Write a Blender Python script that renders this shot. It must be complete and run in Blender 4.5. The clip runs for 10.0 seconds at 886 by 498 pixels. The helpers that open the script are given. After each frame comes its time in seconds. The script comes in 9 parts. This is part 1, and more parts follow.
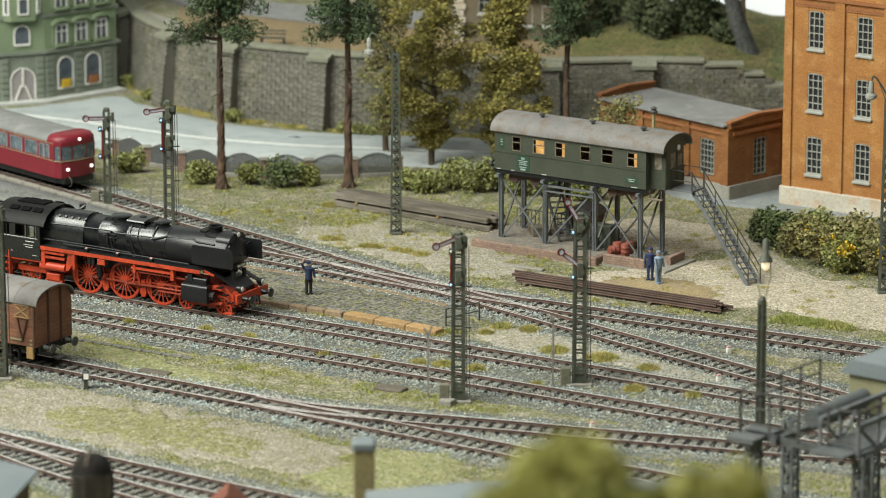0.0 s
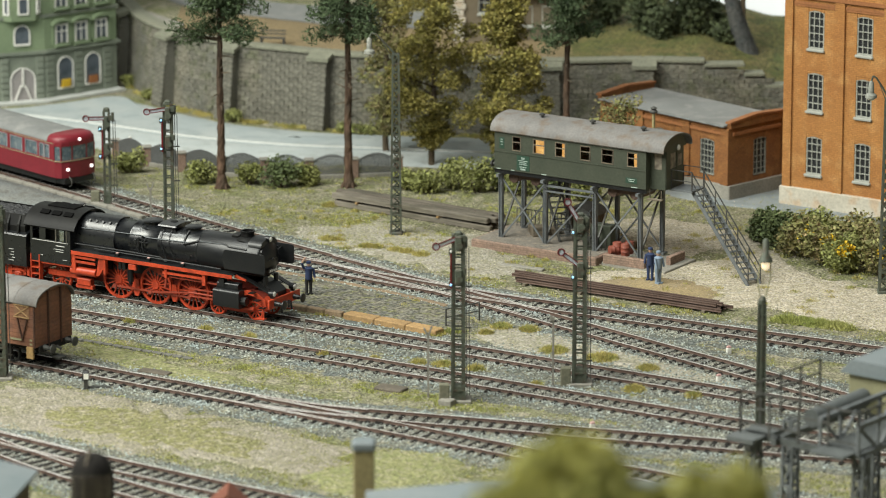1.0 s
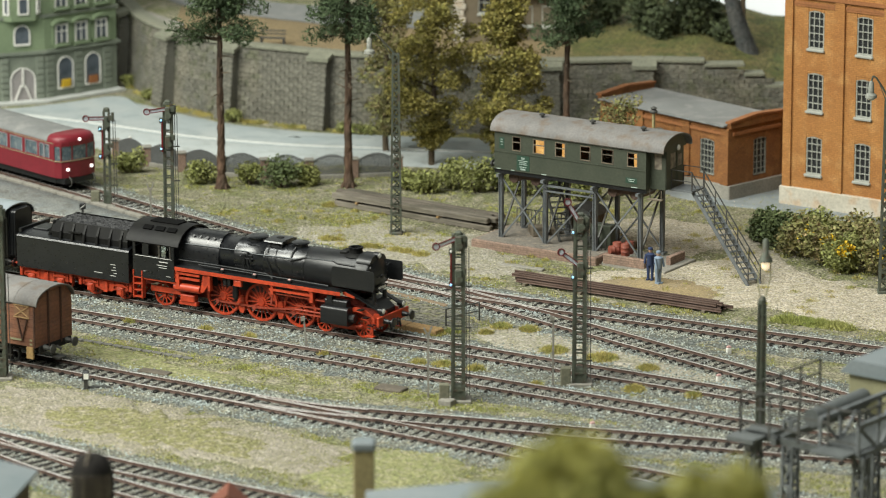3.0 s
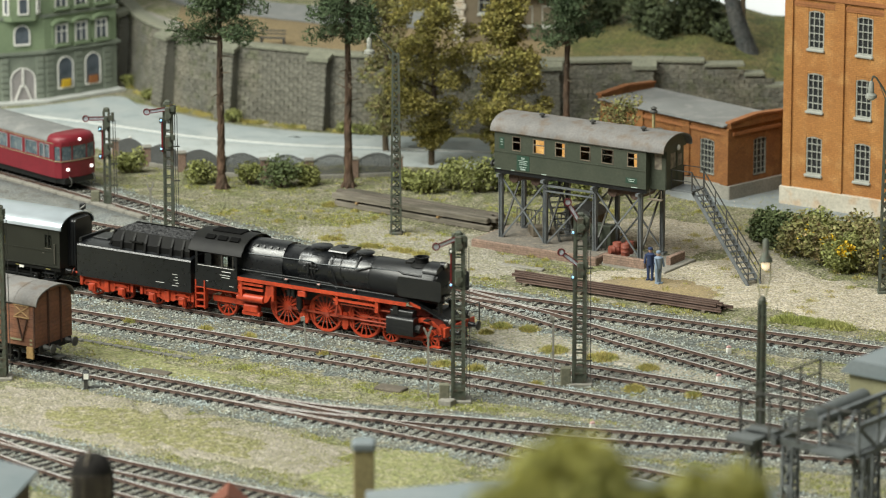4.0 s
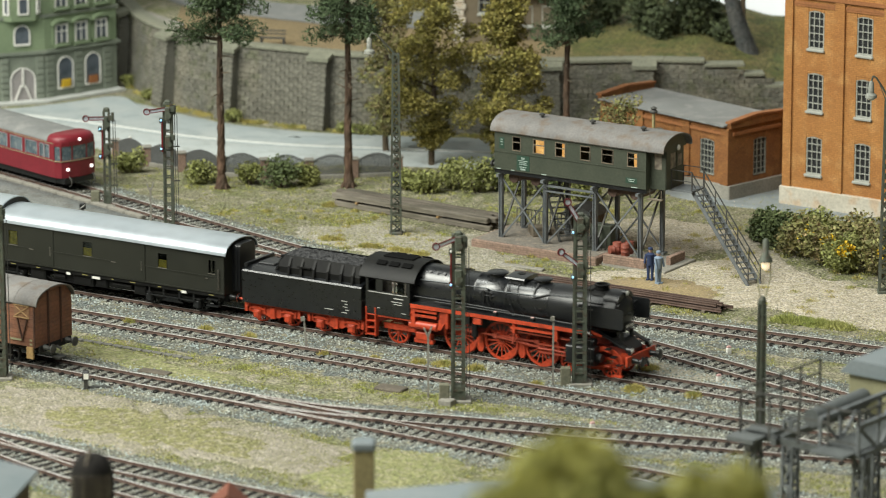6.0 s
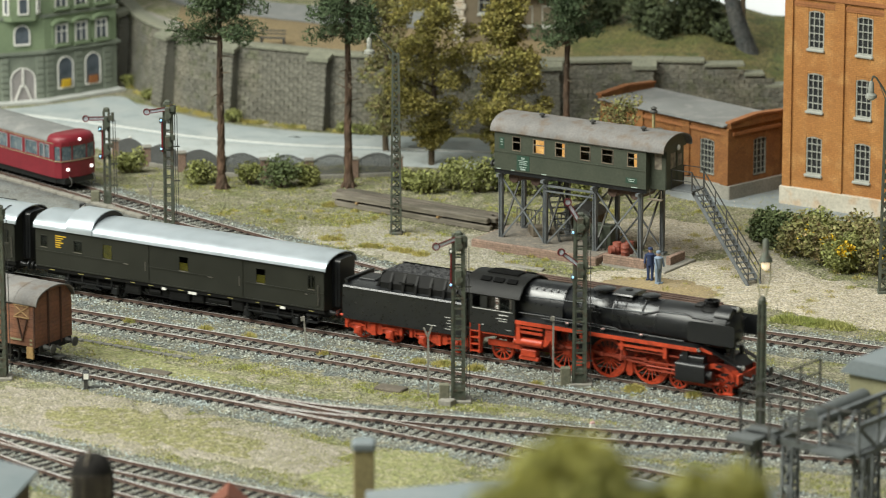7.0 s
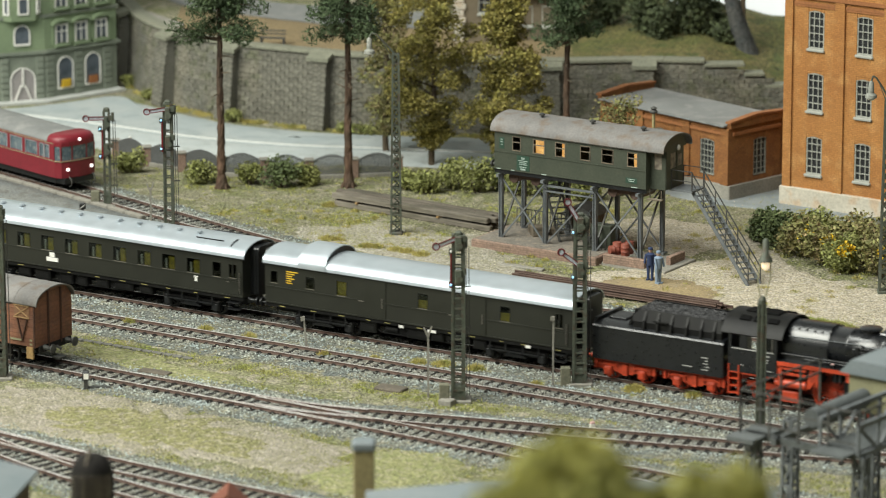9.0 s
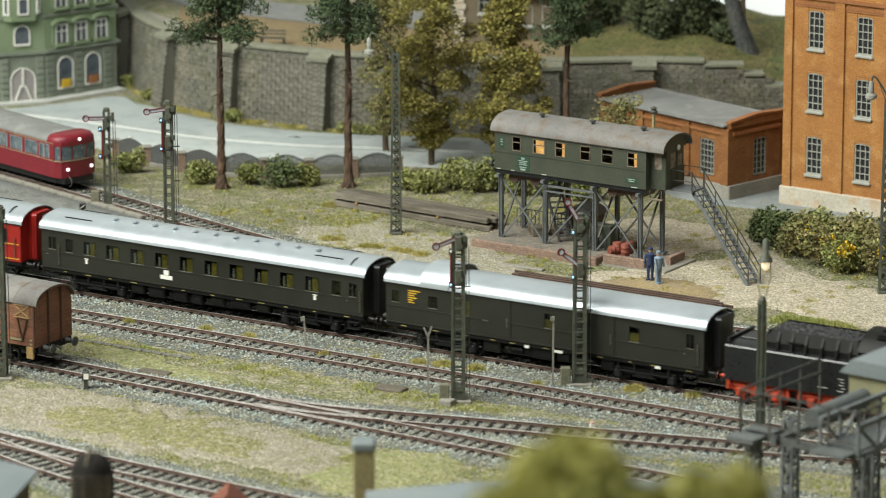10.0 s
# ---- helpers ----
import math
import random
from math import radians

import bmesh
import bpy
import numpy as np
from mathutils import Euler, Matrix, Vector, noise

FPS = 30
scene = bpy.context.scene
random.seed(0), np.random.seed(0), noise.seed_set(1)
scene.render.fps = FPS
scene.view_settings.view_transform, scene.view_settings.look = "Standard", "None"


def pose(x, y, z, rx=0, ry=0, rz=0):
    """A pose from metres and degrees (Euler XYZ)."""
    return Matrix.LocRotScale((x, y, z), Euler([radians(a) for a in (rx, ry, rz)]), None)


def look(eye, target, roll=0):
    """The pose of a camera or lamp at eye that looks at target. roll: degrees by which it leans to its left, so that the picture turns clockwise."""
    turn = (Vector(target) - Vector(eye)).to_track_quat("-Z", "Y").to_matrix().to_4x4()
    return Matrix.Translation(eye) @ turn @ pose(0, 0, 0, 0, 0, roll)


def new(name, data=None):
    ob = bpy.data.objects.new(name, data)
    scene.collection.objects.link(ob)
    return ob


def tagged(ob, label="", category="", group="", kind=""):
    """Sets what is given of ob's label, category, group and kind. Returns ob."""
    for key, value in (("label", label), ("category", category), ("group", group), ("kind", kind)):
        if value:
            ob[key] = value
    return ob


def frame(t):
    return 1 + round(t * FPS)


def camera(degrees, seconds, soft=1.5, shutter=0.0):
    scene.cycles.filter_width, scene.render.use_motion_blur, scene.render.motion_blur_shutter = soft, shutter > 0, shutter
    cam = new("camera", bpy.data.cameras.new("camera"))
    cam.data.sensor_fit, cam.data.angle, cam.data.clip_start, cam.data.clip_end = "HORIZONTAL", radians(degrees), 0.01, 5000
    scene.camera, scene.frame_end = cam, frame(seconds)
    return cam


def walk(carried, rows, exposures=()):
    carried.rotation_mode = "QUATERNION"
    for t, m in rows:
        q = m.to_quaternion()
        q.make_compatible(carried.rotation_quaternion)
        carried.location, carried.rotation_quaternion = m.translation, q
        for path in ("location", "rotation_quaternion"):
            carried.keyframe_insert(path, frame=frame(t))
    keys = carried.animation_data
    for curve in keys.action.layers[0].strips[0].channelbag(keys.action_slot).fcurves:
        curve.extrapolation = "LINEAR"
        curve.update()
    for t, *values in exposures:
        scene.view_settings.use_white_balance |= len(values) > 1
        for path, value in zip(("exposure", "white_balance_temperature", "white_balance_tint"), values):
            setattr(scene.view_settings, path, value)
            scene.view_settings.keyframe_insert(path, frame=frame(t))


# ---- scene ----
# The place is a 1:87 model railway: sizes below are written in metres of the prototype and scaled by K.
K = 1 / 87

# camera on a tripod, long lens with a shallow depth of field
cam = camera(2 * math.degrees(math.atan(784 / 7950)), 10.0, soft=1.0, shutter=0.5)
EYE, AIM = (0, -240.06 * K, 60.3 * K), (0, 0, 0)
walk(cam, [(0, look(EYE, AIM)), (10, look(EYE, AIM))], exposures=[(0, 0.0), (10, 0.0)])
cam.data.dof.use_dof = True
cam.data.dof.focus_distance = 2.70
cam.data.dof.aperture_fstop = 16.5


# light: two rows of hall lamps above the layout and a faint grey surround
world = bpy.data.worlds.new("hall")
world.use_nodes = True
world.node_tree.nodes["Background"].inputs[0].default_value = (0.9, 0.95, 1.0, 1)
world.node_tree.nodes["Background"].inputs[1].default_value = 0.1
scene.world = world


def hall_lamp(x, y, z, sx, sy, watts, target, colour):
    data = bpy.data.lights.new("hall_lamp", "AREA")
    data.shape, data.size, data.size_y, data.energy, data.color = "RECTANGLE", sx, sy, watts, colour
    ob = new("hall_lamp", data)
    ob.matrix_world = look((x, y, z), target)
    return ob


LAMPS = [(-1.7, -1.12, 1.7, 2.0, 1.0, 103, (0.05, -0.3, 0), (0.98, 0.99, 0.89)),
         (-0.3, -0.75, 1.7, 1.8, 0.35, 27, (0.0, -0.4, 0), (0.97, 1.0, 0.93))]
for row in LAMPS:
    hall_lamp(*row)


# ---- geometry helpers (prototype metres) ----
def P(x, y, z=0, rz=0, rx=0, ry=0):
    return pose(x * K, y * K, z * K, rx, ry, rz)


def B():
    return bmesh.new()


def faces(bm, verts, polys, m=None, slot=0):
    vs = [bm.verts.new(m @ Vector(v) if m else v) for v in verts]
    for p in polys:
        try:
            bm.faces.new([vs[i] for i in p]).material_index = slot
        except ValueError:
            pass
    return vs


def box(bm, x, y, z, sx, sy, sz, m=None, slot=0, ch=0.0):
    """A box with its centre at x, y and its foot at z, with chamfered upright edges and top."""
    hx, hy = sx / 2, sy / 2
    if ch <= 0:
        v = [(x + a * hx, y + b * hy, z + c * sz) for c in (0, 1) for a, b in ((-1, -1), (1, -1), (1, 1), (-1, 1))]
        return faces(bm, v, [(3, 2, 1, 0), (4, 5, 6, 7), (0, 1, 5, 4), (1, 2, 6, 5), (2, 3, 7, 6), (3, 0, 4, 7)], m, slot)
    ch = min(ch, hx * 0.45, hy * 0.45, sz * 0.45)
    rings = []
    for zz, s in ((z, 0), (z + sz - ch, 0), (z + sz, ch)):
        a, b = hx - s, hy - s
        rings += [(x + q * (a - (ch if k else 0)), y + w * (b - (0 if k else ch)), zz)
                  for q, w, k in ((-1, -1, 1), (1, -1, 1), (1, -1, 0), (1, 1, 0), (1, 1, 1), (-1, 1, 1), (-1, 1, 0), (-1, -1, 0))]
    polys = [tuple(range(7, -1, -1)), tuple(range(16, 24))]
    for r in (0, 8):
        polys += [(r + i, r + (i + 1) % 8, r + 8 + (i + 1) % 8, r + 8 + i) for i in range(8)]
    return faces(bm, rings, polys, m, slot)


def tube(bm, p, q, r, r2=None, seg=10, slot=0, m=None):
    """A tapered round bar from p to q."""
    p, q = Vector(p), Vector(q)
    r2 = r if r2 is None else r2
    turn = (q - p).to_track_quat("Z", "Y").to_matrix()
    v = [tuple(c + turn @ Vector((rr * math.cos(2 * math.pi * i / seg), rr * math.sin(2 * math.pi * i / seg), 0)))
         for c, rr in ((p, r), (q, r2)) for i in range(seg)]
    polys = [(i, (i + 1) % seg, seg + (i + 1) % seg, seg + i) for i in range(seg)]
    polys += [tuple(range(seg - 1, -1, -1)), tuple(range(seg, 2 * seg))]
    return faces(bm, v, polys, m, slot)


def bar(bm, p, q, w, h=None, slot=0, m=None):
    """A square bar from p to q."""
    p, q = Vector(p), Vector(q)
    h = w if h is None else h
    z = (q - p).normalized()
    up = Vector((0, 0, 1)) if abs(z.z) < 0.95 else Vector((0, 1, 0))
    a = z.cross(up).normalized() * (w / 2)
    b = a.cross(z).normalized() * (h / 2)
    v = [tuple(c + s * a + t * b) for c in (p, q) for s, t in ((-1, -1), (1, -1), (1, 1), (-1, 1))]
    return faces(bm, v, [(3, 2, 1, 0), (4, 5, 6, 7), (0, 1, 5, 4), (1, 2, 6, 5), (2, 3, 7, 6), (3, 0, 4, 7)], m, slot)


def prism(bm, outline, x0, x1, axis="x", slot=0, m=None, caps=True):
    """An outline of (a, b) drawn out along an axis: x: (y, z), y: (x, z), z: (x, y)."""
    n = len(outline)
    def put(a, b, c):
        return {"x": (c, a, b), "y": (a, c, b), "z": (a, b, c)}[axis]
    v = [put(a, b, c) for c in (x0, x1) for a, b in outline]
    polys = [(i, (i + 1) % n, n + (i + 1) % n, n + i) for i in range(n)]
    if caps:
        polys += [tuple(range(n - 1, -1, -1)), tuple(range(n, 2 * n))]
    return faces(bm, v, polys, m, slot)


def lathe(bm, profile, centre, axis="z", seg=20, slot=0, m=None):
    """A profile of (radius, height) turned about an axis through centre."""
    cx, cy, cz = centre
    v = []
    for r, h in profile:
        for i in range(seg):
            a = 2 * math.pi * i / seg
            c, s = r * math.cos(a), r * math.sin(a)
            v.append({"z": (cx + c, cy + s, cz + h), "x": (cx + h, cy + c, cz + s), "y": (cx + s, cy + h, cz + c)}[axis])
    polys = []
    for k in range(len(profile) - 1):
        polys += [(k * seg + i, k * seg + (i + 1) % seg, (k + 1) * seg + (i + 1) % seg, (k + 1) * seg + i) for i in range(seg)]
    polys += [tuple(range(seg - 1, -1, -1)), tuple(range((len(profile) - 1) * seg, len(profile) * seg))]
    return faces(bm, v, polys, m, slot)


def finish(bm, smooth=None):
    bmesh.ops.recalc_face_normals(bm, faces=bm.faces[:])
    if smooth:
        for f in bm.faces:
            f.smooth = True
        for e in bm.edges:
            e.smooth = e.is_manifold and e.calc_face_angle(9) < radians(smooth)


def mesh_of(name, bm, material, smooth=None):
    finish(bm, smooth)
    bm.transform(Matrix.Scale(K, 4))
    me = bpy.data.meshes.new(name)
    bm.to_mesh(me)
    bm.free()
    for mm in (material if isinstance(material, (list, tuple)) else [material]):
        me.materials.append(mm)
    return me


def part(name, bm, material, parent=None, label="", m=None, smooth=None, weld=False):
    """Links a bmesh as one mesh object, under a thing or a part where one is given."""
    if weld:
        bmesh.ops.remove_doubles(bm, verts=bm.verts[:], dist=1e-4)
    ob = new(name, mesh_of(name, bm, material, smooth))
    if parent is not None:
        ob.parent = parent
    if m is not None:
        ob.matrix_basis = m
    return tagged(ob, label)


def share(name, me, parent, m):
    ob = new(name, me)
    ob.parent = parent
    ob.matrix_basis = m
    return ob


def thing(name, label, category, m, group="", kind=""):
    ob = new(name)
    ob.empty_display_size = 0.01
    ob.matrix_basis = m
    return tagged(ob, label, category, group, kind)


def raw(name, verts, polys, material, parent=None, smooth=False):
    """A mesh from arrays of numpy, in prototype metres."""
    me = bpy.data.meshes.new(name)
    me.from_pydata((np.asarray(verts) * K).tolist(), [], [tuple(p) for p in np.asarray(polys).tolist()])
    for mm in (material if isinstance(material, (list, tuple)) else [material]):
        me.materials.append(mm)
    if smooth:
        me.shade_smooth()
    ob = new(name, me)
    if parent is not None:
        ob.parent = parent
    return ob


# ---- materials ----
def mat(name, a, b=None, rough=0.7, metal=0.0, big=0.5, fine=8.0, grain=0.25, bump=0.0, bscale=None, c=None, emit=0.0, island=0.0, coat=0.0, stretch=(1, 1, 1), alpha=None, spec=None):
    """Two or three base colours mixed by coarse noise, roughened by fine grain; scales are per prototype metre."""
    m = bpy.data.materials.new(name)
    m.use_nodes = True
    nt = m.node_tree
    n, l = nt.nodes, nt.links
    bs = n["Principled BSDF"]
    co = n.new("ShaderNodeTexCoord")
    mp = n.new("ShaderNodeMapping")
    mp.inputs["Scale"].default_value = [s / K for s in stretch]
    l.new(co.outputs["Object"], mp.inputs["Vector"])

    def noise_tex(scale, detail=4.0):
        t = n.new("ShaderNodeTexNoise")
        t.inputs["Scale"].default_value, t.inputs["Detail"].default_value = scale, detail
        l.new(mp.outputs[0], t.inputs["Vector"])
        return t.outputs["Fac"]

    def ramp(src, p0, p1):
        r = n.new("ShaderNodeMapRange")
        r.inputs["From Min"].default_value, r.inputs["From Max"].default_value = p0, p1
        l.new(src, r.inputs["Value"])
        return r.outputs[0]

    def blend(fac, x, y, mode="MIX"):
        k = n.new("ShaderNodeMix")
        k.data_type, k.blend_type = "RGBA", mode
        for sock, val in ((k.inputs["Factor"], fac), (k.inputs["A"], x), (k.inputs["B"], y)):
            if isinstance(val, (tuple, list)):
                sock.default_value = (*val, 1)
            elif isinstance(val, (int, float)):
                sock.default_value = val
            else:
                l.new(val, sock)
        return k.outputs["Result"]

    b = b or tuple(v * 0.75 for v in a)
    col = blend(ramp(noise_tex(big), 0.35, 0.65), a, b)
    if c:
        col = blend(ramp(noise_tex(big * 2.7, 6), 0.5, 0.66), col, c)
    fn = noise_tex(fine, 5)
    g = n.new("ShaderNodeMapRange")
    g.inputs["From Min"].default_value, g.inputs["From Max"].default_value = 0.3, 0.7
    g.inputs["To Min"].default_value, g.inputs["To Max"].default_value = 1 - grain, 1 + grain
    l.new(fn, g.inputs["Value"])
    val = g.outputs[0]
    if island:
        geo, inf = n.new("ShaderNodeNewGeometry"), n.new("ShaderNodeObjectInfo")
        add = n.new("ShaderNodeMath")
        add.operation = "ADD"
        l.new(geo.outputs["Random Per Island"], add.inputs[0])
        l.new(inf.outputs["Random"], add.inputs[1])
        fr = n.new("ShaderNodeMath")
        fr.operation = "FRACT"
        l.new(add.outputs[0], fr.inputs[0])
        mr = n.new("ShaderNodeMapRange")
        mr.inputs["To Min"].default_value, mr.inputs["To Max"].default_value = 1 - island, 1 + island
        l.new(fr.outputs[0], mr.inputs["Value"])
        mu = n.new("ShaderNodeMath")
        mu.operation = "MULTIPLY"
        l.new(val, mu.inputs[0])
        l.new(mr.outputs[0], mu.inputs[1])
        val = mu.outputs[0]
    hs = n.new("ShaderNodeHueSaturation")
    l.new(col, hs.inputs["Color"])
    l.new(val, hs.inputs["Value"])
    l.new(hs.outputs[0], bs.inputs["Base Color"])
    rr = n.new("ShaderNodeMapRange")
    rr.inputs["To Min"].default_value, rr.inputs["To Max"].default_value = max(0.02, rough - 0.1), min(1, rough + 0.1)
    l.new(fn, rr.inputs["Value"])
    l.new(rr.outputs[0], bs.inputs["Roughness"])
    bs.inputs["Metallic"].default_value = metal
    bs.inputs["Coat Weight"].default_value = coat
    if spec is not None:
        bs.inputs["Specular IOR Level"].default_value = spec
    if emit:
        l.new(hs.outputs[0], bs.inputs["Emission Color"])
        bs.inputs["Emission Strength"].default_value = emit
    if bump:
        bp = n.new("ShaderNodeBump")
        bp.inputs["Distance"].default_value, bp.inputs["Strength"].default_value = bump * K, 1.0
        l.new(noise_tex(bscale or fine, 5), bp.inputs["Height"])
        l.new(bp.outputs[0], bs.inputs["Normal"])
    return m


def glass(name, tint, rough=0.05, mixin=0.75):
    m = bpy.data.materials.new(name)
    m.use_nodes = True
    bs = m.node_tree.nodes["Principled BSDF"]
    bs.inputs["Base Color"].default_value = (*tint, 1)
    bs.inputs["Roughness"].default_value = rough
    bs.inputs["Transmission Weight"].default_value = mixin
    bs.inputs["IOR"].default_value = 1.3
    return m


def thin_pane(name):
    """Thin clear glazing: see-through, with a Fresnel gloss."""
    m = bpy.data.materials.new(name)
    m.use_nodes = True
    n, l = m.node_tree.nodes, m.node_tree.links
    mix, tr, gl, fr = n.new("ShaderNodeMixShader"), n.new("ShaderNodeBsdfTransparent"), n.new("ShaderNodeBsdfGlossy"), n.new("ShaderNodeFresnel")
    tr.inputs[0].default_value = (0.8, 0.84, 0.82, 1)
    gl.inputs["Roughness"].default_value = 0.04
    fr.inputs["IOR"].default_value = 1.4
    l.new(fr.outputs[0], mix.inputs[0])
    l.new(tr.outputs[0], mix.inputs[1])
    l.new(gl.outputs[0], mix.inputs[2])
    l.new(mix.outputs[0], n["Material Output"].inputs["Surface"])
    return m


M = dict(
    ground=mat("ground", (0.235, 0.22, 0.145), (0.165, 0.175, 0.07), c=(0.33, 0.30, 0.22), rough=0.95, big=0.45, fine=7, grain=0.75, bump=0.2),
    grassy=mat("grassy", (0.15, 0.155, 0.045), (0.25, 0.21, 0.09), c=(0.10, 0.12, 0.035), rough=0.95, big=0.5, fine=7, grain=0.6, bump=0.2),
    sand=mat("sand", (0.49, 0.43, 0.33), (0.39, 0.345, 0.25), c=(0.55, 0.50, 0.42), rough=0.95, big=0.9, fine=8, grain=0.5, bump=0.15),
    tan=mat("tan", (0.33, 0.25, 0.13), (0.28, 0.22, 0.13), rough=0.95, big=0.6, fine=8, grain=0.35, bump=0.05),
    cinder=mat("cinder", (0.14, 0.14, 0.125), (0.20, 0.185, 0.14), c=(0.19, 0.19, 0.09), rough=0.95, big=0.8, fine=6, grain=0.85, bump=0.2),
    ballast=mat("ballast", (0.13, 0.145, 0.138), (0.165, 0.165, 0.13), c=(0.24, 0.225, 0.15), rough=0.95, big=0.5, fine=7, grain=0.8, bump=0.2),
    stone_bit=mat("stone_bit", (0.29, 0.335, 0.33), (0.33, 0.335, 0.285), rough=0.95, big=0.7, fine=8, grain=0.3, island=0.5, spec=0.1),
    bed_bit=mat("bed_bit", (0.25, 0.265, 0.25), (0.29, 0.285, 0.245), rough=0.95, big=0.7, fine=8, grain=0.3, island=0.5, spec=0.2),
    bed=mat("bed", (0.13, 0.125, 0.11), (0.17, 0.165, 0.14), c=(0.20, 0.19, 0.15), rough=0.95, big=0.5, fine=7, grain=0.6, bump=0.15, spec=0.2),
    road=mat("road", (0.33, 0.375, 0.385), (0.39, 0.42, 0.415), c=(0.295, 0.335, 0.34), rough=0.8, big=0.3, fine=12, grain=0.08, bump=0.01),
    kerb=mat("kerb", (0.47, 0.485, 0.465), (0.43, 0.44, 0.42), rough=0.9, big=1, fine=9, grain=0.12),
    sleeper=mat("sleeper", (0.018, 0.017, 0.016), (0.034, 0.031, 0.028), spec=0.12, rough=0.95, big=1.2, fine=9, grain=0.3, bump=0.02, island=0.3),
    rust=mat("rust", (0.105, 0.066, 0.052), (0.15, 0.10, 0.08), rough=0.8, metal=0.2, big=0.8, fine=10, grain=0.25),
    railtop=mat("railtop", (0.56, 0.51, 0.47), (0.74, 0.72, 0.70), rough=0.38, metal=0.3, big=0.5, fine=6, grain=0.25),
    black=mat("black", (0.005, 0.006, 0.0075), (0.0075, 0.0085, 0.010), rough=0.3, big=1.6, fine=7, grain=0.25, spec=0.9, bump=0.0015, bscale=4),
    soot=mat("soot", (0.006, 0.006, 0.0065), (0.011, 0.011, 0.010), rough=0.5, big=0.8, fine=8, grain=0.25, spec=0.22),
    blackmatt=mat("blackmatt", (0.0085, 0.0095, 0.011), (0.013, 0.0135, 0.014), spec=0.55, rough=0.38, big=0.8, fine=8, grain=0.25),
    red=mat("red", (0.52, 0.062, 0.021), (0.43, 0.05, 0.018), c=(0.33, 0.043, 0.018), rough=0.45, big=0.9, fine=6, grain=0.2),
    steel=mat("steel", (0.35, 0.33, 0.31), (0.25, 0.23, 0.21), rough=0.35, metal=0.9, big=2, fine=8, grain=0.15),
    coal=mat("coal", (0.018, 0.018, 0.02), (0.035, 0.035, 0.036), rough=0.55, big=3, fine=8, grain=0.4, bump=0.1),
    white=mat("white", (0.78, 0.77, 0.72), (0.7, 0.69, 0.65), rough=0.6, big=2, fine=8, grain=0.05),
    green=mat("green", (0.0185, 0.0195, 0.0155), (0.0225, 0.0235, 0.0185), rough=0.34, big=0.6, fine=0.8, grain=0.08),
    silver=mat("silver", (0.48, 0.54, 0.585), (0.53, 0.585, 0.63), rough=0.36, metal=0.6, big=0.4, fine=1.5, grain=0.04),
    yellow=mat("yellow", (0.62, 0.40, 0.02), (0.50, 0.31, 0.02), rough=0.6, big=2, fine=8, grain=0.15),
    glass=glass("glass", (0.12, 0.13, 0.13)),
    clear=thin_pane("clear"),
)
# ---- ground, wall line and tracks ----
WALL = [(-80, 75), (-26, 62), (-20.9, 46.6), (-19.7, 42.3), (-17.25, 37.6), (-13.5, 33.9), (-7.3, 30.8), (-4.6, 29.9), (6.2, 28.3), (12, 28.6), (16, 28.3), (20.8, 28.6), (80, 32)]


def wall_y(x):
    return float(np.interp(x, [p[0] for p in WALL], [p[1] for p in WALL]))


def hill(x, s):
    """Height of the land behind the retaining wall, s metres behind its face."""
    z = 4.45 if x < 16 else 4.45 - min(1.85, 0.36 * (x - 16)) * (1 - 0.5 * min(1, max(0, s - 2) / 9))
    rise = min(1.0, max(0.0, (x - 4) / 14)) * (1 - 0.22 * min(1.0, max(0.0, (x - 18) / 2.5)))
    z += rise * min(max(0, s - 2), 9) * (0.14 if x < 15 else 0.14 + 0.06 * min(1, (x - 15) / 4)) - 0.5 * max(0, s - 13) * min(1.0, max(0.0, (x - 14) / 3))
    return z + 0.25 * noise.noise((x * 0.2, s * 0.2, 3))


def build_ground():
    xs = np.concatenate([np.linspace(-150, -40, 12), np.linspace(-38, 38, 153), np.linspace(40, 150, 12)])
    ss = np.concatenate([np.linspace(-120, -40, 30), np.linspace(-39, -0.6, 60), [0.25, 0.6], np.linspace(1.2, 34, 40), np.linspace(36, 74, 8)])
    verts, polys = [], []
    for s in ss:
        for x in xs:
            w = wall_y(x)
            y = w + s if s > -10 else (w - 10) + (s + 10) * ((w - 10 + 150) / 110)
            z = hill(x, s) if s > 0.5 else 0.03 * noise.noise((x * 0.35, y * 0.35, 0)) - 0.03
            verts.append((x, y, z))
    n = len(xs)
    for j in range(len(ss) - 1):
        for i in range(n - 1):
            polys.append((j * n + i, j * n + i + 1, (j + 1) * n + i + 1, (j + 1) * n + i))
    ob = raw("ground", verts, polys, M["ground"], smooth=True)
    tagged(ob, "olive and straw coloured scatter ground of the layout", "ground", kind="structure")


build_ground()


def smooth_line(pts, step=0.5):
    """A curve through plan points, cut into even steps."""
    pts = [Vector((*p, 0)) for p in pts]
    pts = [2 * pts[0] - pts[1]] + pts + [2 * pts[-1] - pts[-2]]
    out = []
    for i in range(1, len(pts) - 2):
        p0, p1, p2, p3 = pts[i - 1:i + 3]
        k = max(2, int((p2 - p1).length / 0.2))
        for j in range(k):
            t = j / k
            out.append(0.5 * ((2 * p1) + (p2 - p0) * t + (2 * p0 - 5 * p1 + 4 * p2 - p3) * t * t + (3 * p1 - p0 - 3 * p2 + p3) * t ** 3))
    out.append(pts[-2])
    res, left = [out[0]], step
    for a, b in zip(out, out[1:]):
        seg = (b - a).length
        while seg >= left:
            a = a + (b - a).normalized() * left
            res.append(a)
            seg -= left
            left = step
        left -= seg
    return res


